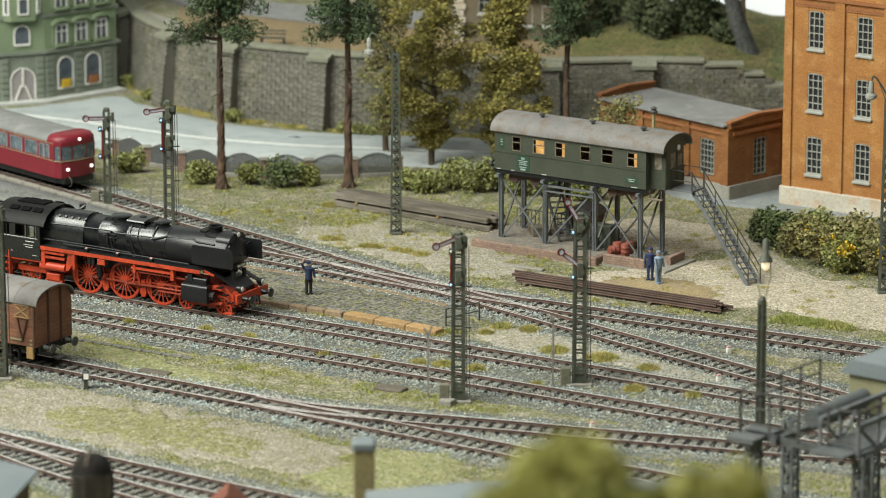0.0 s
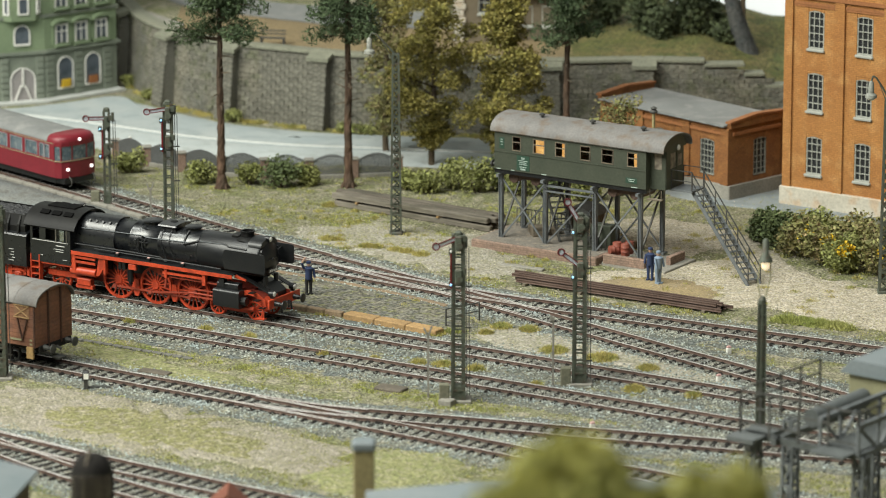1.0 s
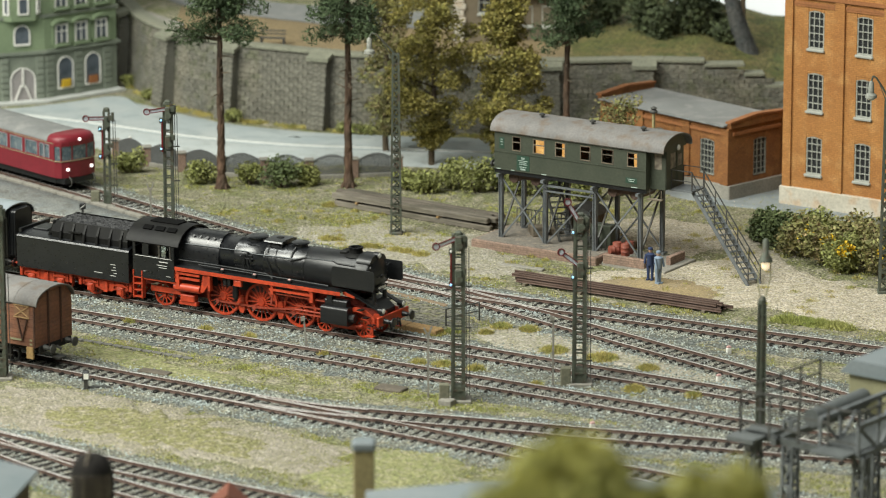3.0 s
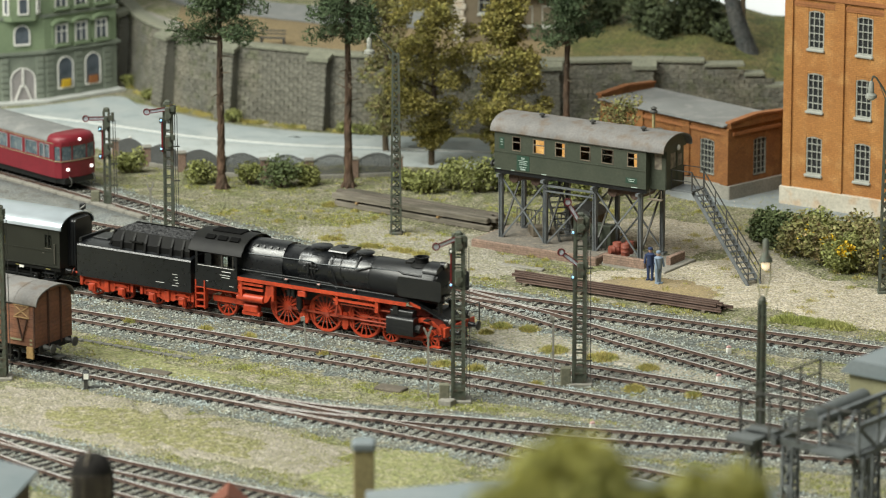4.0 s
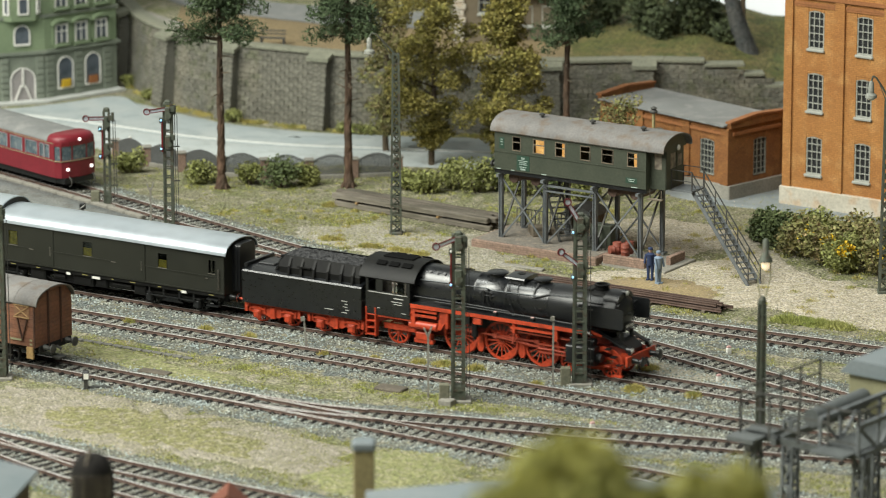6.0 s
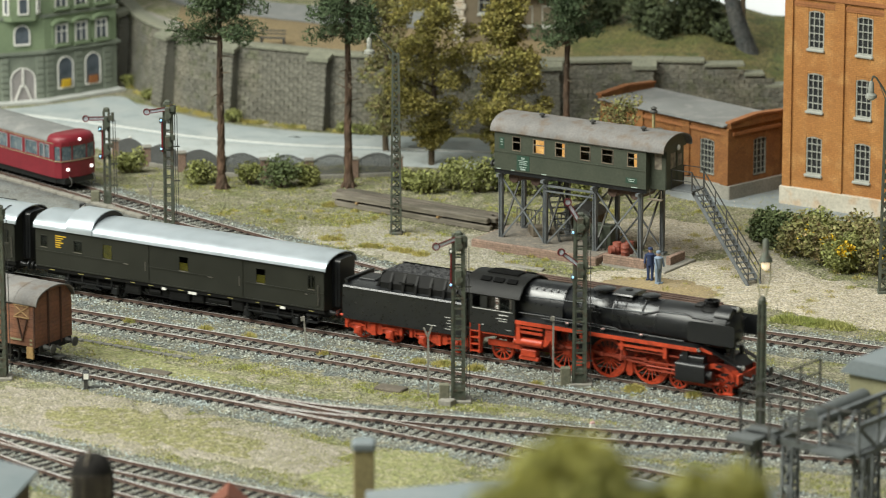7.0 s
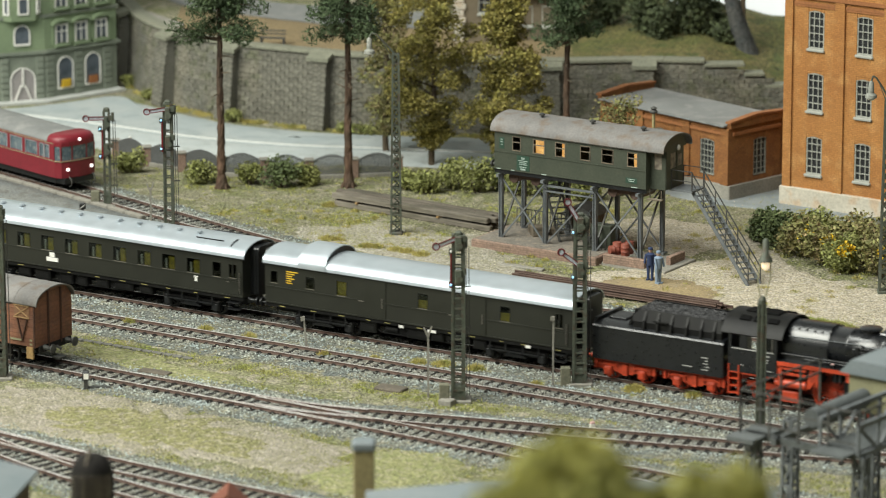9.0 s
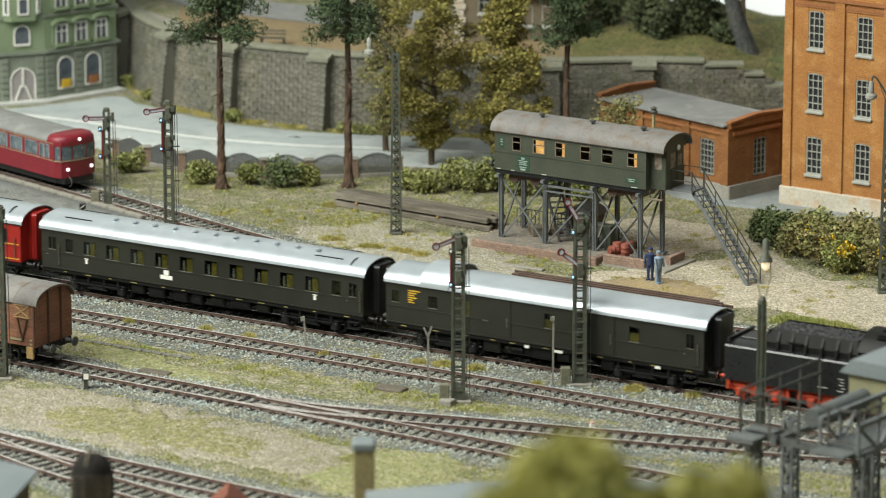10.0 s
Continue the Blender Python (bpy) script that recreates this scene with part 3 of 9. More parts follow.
        prism(bm, [(3.1, 2.2), (3.1, 1.95), (2.6, 1.2), (2.42, 1.2), (2.6, 2.2)], s * 1.35 - 0.06, s * 1.35 + 0.06, "y")
        box(bm, 8.0, s * 1.42, 1.9, 2.6, 0.1, 0.12)
        box(bm, 4.8, s * 1.42, 1.85, 0.5, 0.18, 0.3, ch=0.03)
        part("valance", bm, M["red"], L, "red running board edge and brackets")
    # frames
    bm = B()
    for s in (-1, 1):
        prism(bm, [(-1.6, 0.9), (-0.9, 1.1), (0.4, 1.1), (0.8, 0.7), (9.0, 0.7), (9.3, 0.95), (12.9, 0.95), (13.3, 0.95), (13.3, 1.5), (9.0, 1.6), (8.0, 1.5), (1.0, 1.5), (-1.6, 1.5)], s * 0.56 - 0.04, s * 0.56 + 0.04, "y")
    for x in np.arange(-1.4, 13, 1.6):
        box(bm, x, 0, 1.0, 0.2, 1.1, 0.4)
    # plates are plain red; the dark tone paints their shade
    part("main_frame", bm, M["shadedred"], L, "red plate frame, darkened for the shade behind the wheels")
    # added black block standing in for the dark space between the wheels
    bm = B()
    box(bm, 4.6, 0, 1.5, 7.4, 1.5, 0.7)
    part("ash_pan", bm, M["blackmatt"], L)
    # buffer beam and front
    bm = B()
    box(bm, 13.3, 0, 0.85, 0.12, 2.9, 0.48, ch=0.02)
    prism(bm, [(12.0, 0.5), (12.3, 0.5), (13.25, 0.85), (13.25, 1.3), (12.6, 1.3)], -0.62, -0.54, "y")
    prism(bm, [(12.0, 0.5), (12.3, 0.5), (13.25, 0.85), (13.25, 1.3), (12.6, 1.3)], 0.54, 0.62, "y")
    box(bm, 12.75, -1.3, 0.25, 0.5, 0.3, 0.05)
    bar(bm, (12.9, -1.3, 0.25), (12.9, -1.3, 0.9), 0.06)
    box(bm, 12.75, 1.3, 0.25, 0.5, 0.3, 0.05)
    bar(bm, (12.9, 1.3, 0.25), (12.9, 1.3, 0.9), 0.06)
    part("buffer_beam", bm, M["red"], L, "red buffer beam")
    buffer_pair(L, 13.36, 1, M["blackmatt"])
    bm = B()
    tube(bm, (13.3, 0, 1.0), (13.7, 0, 0.95), 0.06)
    bar(bm, (13.6, 0, 1.1), (13.6, 0, 0.7), 0.08)
    for y in (-0.45, 0.45):
        tube(bm, (13.42, y, 0.95), (13.5, y, 0.5), 0.05)
    part("coupling", bm, M["blackmatt"], L)
    for y, z in ((-0.95, 1.42), (0.95, 1.42), (0, 4.02)):
        bm = B()
        x = 13.25 if z < 3 else 12.42
        tube(bm, (x - 0.18, y, z + 0.16), (x + 0.1, y, z + 0.16), 0.17, seg=14)
        box(bm, x - 0.04, y, z - 0.08, 0.16, 0.16, 0.12)
        lamp = part("headlamp", bm, M["blackmatt"], L, smooth=40)
        bm = B()
        lathe(bm, [(0.14, 0), (0.1, 0.04), (0.02, 0.05)], (x + 0.1, y, z + 0.16), axis="x", seg=14)
        part("lens", bm, M["white"], lamp, "pale lamp lens")
    bm = B()
    prism(bm, [(12.1, 2.0), (12.5, 1.95), (13.1, 1.5), (13.1, 1.3), (12.1, 1.35)], -0.58, 0.58, "y")
    for y in (-0.5, 0.5):
        tube(bm, (12.5, y, 1.5), (12.5, y, 2.3), 0.12)
    part("front_apron", bm, M["blackmatt"], L)
    # smoke deflectors
    for s in (-1, 1):
        bm = B()
        prism(bm, rounded(2.55, 1.02, 0.14, cx=11.78, cz=3.16), s * 1.36 - 0.025, s * 1.36 + 0.025, "y")
        d = part("smoke_deflector", bm, M["blackmatt"], L, "black smoke deflector plate", smooth=30)
        bm = B()
        for x in (10.8, 12.5):
            bar(bm, (x - 0.2, s * 1.34, 2.75), (x - 0.2, s * 0.9, 2.7), 0.05)
            bar(bm, (x - 0.2, s * 1.34, 3.5), (x - 0.2, s * 0.95, 3.4), 0.05)
        part("stay", bm, M["blackmatt"], d)
    bm = B()
    box(bm, 12.66, 0, 2.46, 0.03, 0.9, 0.22)
    pl = part("number_plate", bm, M["blackmatt"], L)
    bm = B()
    for y in (-0.3, -0.15, 0.05, 0.18, 0.3):
        box(bm, 12.68, y, 2.5, 0.012, 0.09, 0.13)
    part("plate_bar", bm, M["white"], pl)
    # cylinders and gear
    for s in (-1, 1):
        bm = B()
        prism(bm, rounded(0.66, 0.95, 0.16, cx=s * 1.27, cz=1.12), 9.95, 11.55, "x")
        prism(bm, rounded(0.42, 0.4, 0.12, cx=s * 1.2, cz=1.75), 10.1, 11.4, "x")
        box(bm, 10.4, s * 1.3, 1.7, 0.3, 0.3, 0.42)
        tube(bm, (11.55, s * 1.25, 1.05), (11.85, s * 1.25, 1.05), 0.22)
        part("cylinder", bm, M["blackmatt"], L, "black outside cylinder", smooth=30)
        bm = B()
        box(bm, 9.1, s * 1.25, 1.24, 1.7, 0.08, 0.07)
        box(bm, 9.1, s * 1.25, 0.84, 1.7, 0.08, 0.07)
        tube(bm, (8.2, s * 1.25, 1.05), (9.95, s * 1.25, 1.05), 0.045)
        bar(bm, (6.6, s * 1.3, 1.75), (10.0, s * 1.25, 1.72), 0.07)
        bar(bm, (6.9, s * 1.32, 1.95), (6.75, s * 1.32, 1.1), 0.1, 0.06)
        part("slide_bar", bm, M["rodred"], L, "reddish slide bars and valve rod")
        bm = B()
        box(bm, 4.55, s * 1.28, 1.15, 0.32, 0.22, 0.75, ch=0.05)
        tube(bm, (4.55, s * 1.28, 1.0), (4.55, s * 1.28, 1.2), 0.1)
        part("air_pump", bm, M["soot"], L, "black air pump between the wheels")
        bm = B()
        tube(bm, (0.75, s * 1.25, 1.28), (2.35, s * 1.25, 1.28), 0.22, seg=16)
        part("air_tank", bm, M["red"], L, "red compressed-air tank", smooth=40)
    for s in (-1, 1):
        bm = B()
        box(bm, 1.5, s * 1.1, 0.55, 0.9, 0.4, 0.35, ch=0.05)
        box(bm, 1.5, s * 1.1, 0.35, 1.1, 0.3, 0.2, ch=0.03)
        part("ash_box", bm, M["red"], L)
        bm = B()
        box(bm, 0.2, s * 0.95, 0.75, 2.4, 0.08, 0.3)
        part("trailing_frame", bm, M["red"], L)
        bm = B()
        tube(bm, (9.7, s * 0.95, 0.6), (12.1, s * 0.95, 0.6), 0.1)
        box(bm, 10.9, s * 0.9, 0.35, 1.5, 0.1, 0.3)
        part("bogie_frame", bm, M["red"], L)
    for x in (4.65, 7.05):
        for s in (-1, 1):
            bm = B()
            prism(bm, [(x - 0.12, 1.2), (x + 0.12, 1.2), (x + 0.2, 0.55), (x + 0.1, 0.3), (x - 0.1, 0.3), (x - 0.2, 0.55)], s * 0.8 - 0.1, s * 0.8 + 0.1, "y")
            part("brake_block", bm, M["red"], L)
    bm = B()
    for s in (-1, 1):
        for x in (3.9, 4.15):
            box(bm, x, s * 1.2, 1.75, 0.2, 0.3, 0.5, ch=0.03)
        box(bm, 2.9, s * 0.95, 1.55, 0.5, 0.2, 0.8)
    part("lubricator", bm, M["blackmatt"], L)
    # cab
    bm = B()
    for s in (-1, 1):
        wall_with_openings(bm, -1.75, 0.85, 1.55, 3.5, s * 1.49, 0.05, [(-1.6, -1.15, 2.78, 3.42), (-0.75, -0.1, 2.78, 3.38), (0.0, 0.6, 2.78, 3.38)])
    box(bm, 0.83, 0, 1.55, 0.05, 2.95, 1.95)
    box(bm, -0.4, 0, 1.9, 2.4, 2.8, 0.06)
    prism(bm, [(-1.49, 3.5), (1.49, 3.5), (1.2, 3.9), (0.6, 4.2), (-0.6, 4.2), (-1.2, 3.9)], 0.8, 0.86, "x")
    cab = part("cab", bm, M["black"], L, "black cab with side windows", weld=True)
    bm = B()
    out = [(1.58, 3.46), (1.5, 3.62), (1.2, 3.98), (0.8, 4.2), (0.4, 4.3), (0, 4.33), (-0.4, 4.3), (-0.8, 4.2), (-1.2, 3.98), (-1.5, 3.62), (-1.58, 3.46)]
    prism(bm, out + [(y * 0.965, z - 0.06) for y, z in reversed(out)], -2.15, 1.15, "x")
    part("cab_roof", bm, M["soot"], L, smooth=40)
    # raised plates; their near-black colour stands for shaded recesses
    bm = B()
    for x in (-1.1, -0.35, 0.4):
        for s in (-1, 1):
            mm = Matrix.Translation((x, s * 0.98, 4.14)) @ Matrix.Rotation(-s * 0.55, 4, "X")
            box(bm, 0, 0, 0, 0.55, 0.3, 0.05, mm)
    box(bm, -0.5, 0, 4.3, 1.8, 0.8, 0.08, ch=0.03)
    part("roof_vent", bm, M["hatchshade"], L, "roof hatch plates, near-black for the shade in their openings")
    bm = B()
    for s in (-1, 1):
        box(bm, -0.45, s * 1.5, 3.44, 2.6, 0.05, 0.06)
        box(bm, -0.45, s * 1.515, 2.7, 2.3, 0.03, 0.035)
    part("window_strip", bm, M["sillpale"], cab, "pale metal strip over the side windows")
    for s in (-1, 1):
        bm = B()
        box(bm, 0.3, s * 1.5, 2.8, 0.62, 0.02, 0.58)
        part("window_pane", bm, M["clear"], cab)
        bm = B()
        for x in (-0.06, 0.62):
            box(bm, x, s * 1.53, 2.74, 0.05, 0.04, 0.68)
        part("window_frame", bm, M["steel"], cab)
        bm = B()
        box(bm, 0.2, s * 1.525, 2.5, 0.55, 0.015, 0.045)
        for x, z, w in ((0.1, 2.32, 0.9), (0.15, 2.2, 0.7), (0.5, 1.78, 0.4), (-1.0, 1.9, 0.2)):
            box(bm, x, s * 1.525, z, w * 0.7, 0.012, 0.03)
        part("lettering_bar", bm, M["sillpale"], cab, "pale lettering bars")
        bm = B()
        for z in (0.45, 0.8, 1.15, 1.5):
            box(bm, -1.45, s * 1.4, z, 0.55, 0.3, 0.05)
        for x in (-1.72, -1.18):
            box(bm, x, s * 1.4, 0.4, 0.06, 0.3, 1.5)
        for z, a, b in ((1.75, -1.1, 2.4), (1.45, -1.1, 1.0), (2.0, 0.9, 2.4)):
            box(bm, (a + b) / 2, s * 1.42, z, b - a, 0.1, 0.12)
        box(bm, 0.95, s * 1.42, 1.2, 0.12, 0.1, 1.15)
        part("cab_steps", bm, M["red"], L, "red cab steps and frame rails")
    # wheels
    big, mid, small = wheel_mesh(1.0, 17, name="driving_wheel"), wheel_mesh(0.62, 11, name="trailing_wheel"), wheel_mesh(0.5, 10, name="leading_wheel")
    for x in (3.46, 5.82, 8.18):
        for s in (-1, 1):
            w = add_wheel(big, 1.0, x, s * 0.76, 1.0, L, s > 0)
            w.name = "driving_wheel"
    for s in (-1, 1):
        add_wheel(mid, 0.62, -0.25, s * 0.76, 0.62, L, s > 0)
        for x in (9.75, 12.05):
            add_wheel(small, 0.5, x, s * 0.76, 0.5, L, s > 0)
        bm = B()
        for xa, xb in ((3.46, 5.82), (5.82, 8.18)):
            bar(bm, (xa, 0, 0), (xb, 0, 0), 0.05, 0.10)
        for x in (3.46, 5.82, 8.18):
            tube(bm, (x, -0.06, 0), (x, 0.06, 0), 0.12, seg=14)
        rod = part("coupling_rod", bm, M["rodred"], L, "thin red coupling rod", P(0, s * 0.98, 1.0), smooth=40)
        RODS.append((rod, s, "couple"))
        bm = B()
        bar(bm, (0, 0, 0), (2.9, 0, 0), 0.05, 0.09)
        for x in (0, 2.9):
            tube(bm, (x, -0.06, 0), (x, 0.06, 0), 0.12, seg=14)
        rod = part("main_rod", bm, M["rodred"], L, "thin red main rod", P(5.82, s * 1.12, 1.0), smooth=40)
        RODS.append((rod, s, "main"))


def build_tender():
    T = TENDER
    bm = B()
    prism(bm, [(-1.5, 1.1), (1.5, 1.1), (1.5, 2.74), (1.43, 2.82), (0.95, 2.97), (-0.95, 2.97), (-1.43, 2.82), (-1.5, 2.74)], -9.3, -2.05, "x")
    body = part("tank", bm, M["black"], T, "black tender tank", smooth=20)
    bm = B()
    for y in (-1.512, 1.512):
        box(bm, -5.68, y, 2.7, 7.2, 0.02, 0.04)
    part("edge_strip", bm, M["blackmatt"], body)
    bm = B()
    prism(bm, [(-1.2, 2.72), (-1.22, 3.2), (-1.02, 3.78), (-0.95, 3.78), (-1.1, 3.2), (-1.1, 2.72)], -7.2, -2.3, "x")
    prism(bm, [(1.2, 2.72), (1.22, 3.2), (1.02, 3.78), (0.95, 3.78), (1.1, 3.2), (1.1, 2.72)], -7.2, -2.3, "x")
    prism(bm, [(-7.55, 2.9), (-7.1, 3.78), (-7.02, 3.78), (-7.4, 2.9)], -1.1, 1.1, "y")
    prism(bm, [(-2.35, 2.9), (-2.35, 3.9), (-2.27, 3.9), (-2.27, 2.9)], -1.1, 1.1, "y")
    for x in (-6.55, -5.8, -5.05, -4.2, -3.4, -2.7):
        for s in (-1, 1):
            prism(bm, [(s * 1.22, 2.75), (s * 1.4, 2.75), (s * 1.3, 3.3), (s * 1.06, 3.74)], x - 0.06, x + 0.06, "x")
    box(bm, -5.6, -1.3, 3.3, 0.8, 0.12, 0.06)
    part("bunker", bm, M["soot"], T, "black ribbed coal bunker")
    rng = np.random.default_rng(2)
    bm = B()
    n, mrow = 40, 18
    vs = [[bm.verts.new((-7.05 + 4.7 * i / n, -1.0 + 2.0 * j / mrow, 3.62 + 0.13 * rng.random() + 0.12 * math.sin(math.pi * j / mrow))) for j in range(mrow + 1)] for i in range(n + 1)]
    for i in range(n):
        for j in range(mrow):
            bm.faces.new((vs[i][j], vs[i + 1][j], vs[i + 1][j + 1], vs[i][j + 1]))
    part("coal", bm, M["coal"], T, "heap of black coal")
    bm = B()
    box(bm, -8.4, 0, 2.95, 1.0, 1.2, 0.12, ch=0.04)
    box(bm, -9.2, 0, 2.9, 0.15, 2.6, 0.22)
    bar(bm, (-9.35, -1.1, 1.3), (-9.35, -1.1, 2.7), 0.05)
    bar(bm, (-9.35, 1.1, 1.3), (-9.35, 1.1, 2.7), 0.05)
    part("filler", bm, M["blackmatt"], T)
    bm = B()
    box(bm, -5.6, 0, 0.75, 6.9, 1.6, 0.35)
    box(bm, -9.1, 0, 0.85, 0.15, 2.7, 0.4)
    for s in (-1, 1):
        box(bm, -5.6, s * 1.3, 1.0, 7.0, 0.08, 0.12)
    part("main_frame", bm, M["red"], T, "red tender frame")
    for cx in (-7.6, -3.75):
        for s in (-1, 1):
            bm = B()
            prism(bm, [(cx - 1.7, 1.0), (cx + 1.7, 1.0), (cx + 1.7, 0.62), (cx + 1.3, 0.52), (cx + 0.5, 0.5), (cx + 0.35, 0.4), (cx - 0.35, 0.4), (cx - 0.5, 0.5), (cx - 1.3, 0.52), (cx - 1.7, 0.62)], s * 1.12 - 0.04, s * 1.12 + 0.04, "y")
            side = part("bogie_side", bm, M["red"], T, "red tender bogie side plate")
            for x in (cx - 0.95, cx + 0.95):
                bm = B()
                box(bm, x, s * 1.2, 0.3, 0.44, 0.2, 0.42, ch=0.05)
                box(bm, x, s * 1.32, 0.36, 0.28, 0.06, 0.28, ch=0.04)
                part("axle_box", bm, M["red"], side)
                bm = B()
                for k in range(3):
                    box(bm, x, s * 1.2, 0.74 + 0.05 * k, 0.95 - 0.22 * k, 0.1, 0.05)
                for q in (-0.45, 0.45):
                    bar(bm, (x + q, s * 1.2, 0.95), (x + q, s * 1.2, 0.62), 0.07)
                part("leaf_spring", bm, M["red"], side)
            bm = B()
            box(bm, cx, s * 1.2, 0.36, 0.3, 0.14, 0.6, ch=0.03)
            box(bm, cx + 1.62, s * 1.2, 0.55, 0.16, 0.12, 0.45)
            box(bm, cx - 1.62, s * 1.2, 0.55, 0.16, 0.12, 0.45)
            part("bogie_post", bm, M["red"], side)
    w = wheel_mesh(0.5, 10, name="tender_wheel")
    for x in (-8.55, -6.65, -4.7, -2.8):
        for s in (-1, 1):
            add_wheel(w, 0.5, x, s * 0.76, 0.5, T, s > 0)
    buffer_pair(T, -9.35, -1, M["red"])
    bm = B()
    for x, z, w2 in ((-3.15, 1.35, 0.5), (-3.0, 1.5, 0.3), (-3.1, 1.65, 0.36), (-4.1, 1.42, 0.75), (-3.05, 1.8, 0.25), (-3.15, 1.95, 0.45)):
        box(bm, x + 0.1, -1.507, z, w2 * 0.7, 0.012, 0.035)
    part("lettering_bar", bm, M["sillpale"], body, "white lettering bars")


build_locomotive()
build_tender()


def build_coach(name, label, x0, x1, paint, wins, baggage=False, doors=(), lining=None, seats="yellow", marks=()):
    """A long express coach from x0 (rear) to x1 (front), with window openings on both sides."""
    C = thing(name, label, "railway coach", P(0, 0, 0.21))
    mid, ln = (x0 + x1) / 2, x1 - x0
    holes = [(x - w / 2, x + w / 2, a, b) for x, w, a, b in wins]
    for s in (1, -1):
        bm = B()
        wall_with_openings(bm, x0, x1, 1.28, 3.36, s * 1.44, 0.05, holes)
        box(bm, mid, s * 1.475, 2.12, ln, 0.03, 0.06)
        box(bm, mid, s * 1.475, 1.28, ln, 0.03, 0.07)
        body = part("side_wall", bm, paint, C, "" if paint is not M["green"] else "dark green coach side", weld=True)
    for x in (x0 + 0.03, x1 - 0.03):
        bm = B()
        wall_with_openings(bm, -1.42, 1.42, 1.28, 3.5, 0, 0.05, [(-0.4, 0.4, 1.28, 3.1)], m=Matrix.Translation((x, 0, 0)) @ Matrix.Rotation(math.pi / 2, 4, "Z"))
        prism(bm, [(-1.44, 3.36), (1.44, 3.36), (1.15, 3.72), (0.5, 3.96), (0, 4.0), (-0.5, 3.96), (-1.15, 3.72)], x - 0.028, x + 0.028, "x")
        part("end_wall", bm, paint, C)
    bm = B()
    box(bm, mid, 0, 1.2, ln - 0.1, 2.8, 0.1)
    part("floor", bm, M["blackmatt"], C)
    arc = [(1.52 * math.cos(radians(a)), 3.34 + 0.73 * math.sin(radians(a)) ** 0.9) for a in (0, 8, 17, 28, 40, 53, 66, 78, 90)]
    out = arc + [(-y, z) for y, z in reversed(arc[:-1])]
    bm = B()
    prism(bm, out + [(y * 0.97, z - 0.05) for y, z in reversed(out)], x0 - 0.12, x1 + 0.12, "x")
    roof = part("roof", bm, M["silver"], C, "bright silver curved roof", smooth=45)
    bm = B()
    for s in (-1, 1):
        box(bm, mid, s * 1.53, 3.31, ln + 0.2, 0.04, 0.04)
    part("gutter", bm, M["blackmatt"], roof)
    if baggage:
        bm = B()
        big = [(y * 1.035, 3.36 + (z - 3.34) * 1.42) for y, z in out]
        prism(bm, big + [(y * 0.97, z - 0.05) for y, z in reversed(big)], x0 + 2.05, x0 + 3.7, "x")
        part("lookout", bm, M["silver"], C, "raised silver lookout hood", smooth=45)
        bm = B()
        prism(bm, [(y * 0.99, z) for y, z in big], x0 + 3.55, x0 + 3.68, "x")
        part("lookout_end", bm, M["blackmatt"], C)
        for xa, xb in ((-22.95, -21.3), (-17.6, -15.4)):
            for s in (-1, 1):
                bm = B()
                box(bm, (xa + xb) / 2, s * 1.485, 1.36, xb - xa, 0.03, 1.96)
                door = part("sliding_door", bm, paint, C)
                bm = B()
                box(bm, xa + 0.2, s * 1.51, 2.1, 0.3, 0.03, 0.05)
                box(bm, xb - 0.2, s * 1.51, 1.9, 0.05, 0.03, 0.5)
                part("handle", bm, M["steel"], door)
    else:
        for i in range(11):
            x = x0 + 4.0 + i * (ln - 7.4) / 10
            bm = B()
            lathe(bm, [(0.1, 0), (0.08, 0.1), (0.16, 0.12), (0.16, 0.2), (0.05, 0.24)], (x, -0.35, 3.98), seg=10)
            part("roof_ventilator", bm, M["silver"], C, smooth=40)
        for x in (x0 + 2.0, x1 - 2.4):
            for y in (-0.75, 0.75):
                bm = B()
                for yy in (-0.12, 0.12):
                    box(bm, x, y + yy, 3.95, 1.7, 0.05, 0.05)
                for i in range(5):
                    box(bm, x - 0.7 + 0.35 * i, y, 3.86, 0.05, 0.3, 0.1)
                part("roof_walk", bm, M["blackmatt"], C)
        bm = B()
        for i in range(7):
            tube(bm, (x1 - 0.9, -1.2 + 0.2 * i, 3.72 + 0.33 * math.sin(math.pi * (0.12 + 0.76 * i / 6))), (x1 - 0.9, -1.0 + 0.2 * i, 3.72 + 0.33 * math.sin(math.pi * (0.12 + 0.76 * (i + 1) / 6))), 0.03, seg=6)
        part("roof_pipe", bm, M["blackmatt"], C)
    # windows: pane, frame, blind
    for k, (x, w, a, b) in enumerate(wins):
        for s in (-1, 1):
            bm = B()
            box(bm, x, s * 1.44, a, w, 0.012, b - a)
            win = part("window", bm, M["clear"], C)
            bm = B()
            for z in (a, b - 0.03):
                box(bm, x, s * 1.47, z, w, 0.02, 0.03)
            for q in (-1, 1):
                box(bm, x + q * (w / 2 - 0.015), s * 1.47, a + 0.03, 0.03, 0.02, b - a - 0.06)
            part("window_frame", bm, paint, win)
            bm = B()
            box(bm, x, s * 1.475, a - 0.02, w * 0.95, 0.03, 0.035)
            part("window_sill", bm, M["sill"], win)
    if seats:
        for k, (x, w, a, b) in enumerate(wins):
            if (w < 0.6 and not baggage) or (baggage and k in (0, 1, 5)):
                continue
            bm = B()
            if baggage:
                box(bm, x, -1.415, a, w, 0.012, (b - a) * (0.95 if k == 2 else 0.55))
            else:
                box(bm, x + 0.1, -1.15, a - 0.5, 0.46, 0.3, 1.2, ch=0.12)
            seat = part("seat" if not baggage else "shutter", bm, M["seatgold"], C, "yellow interior behind glass")
            if not baggage:
                bm = B()
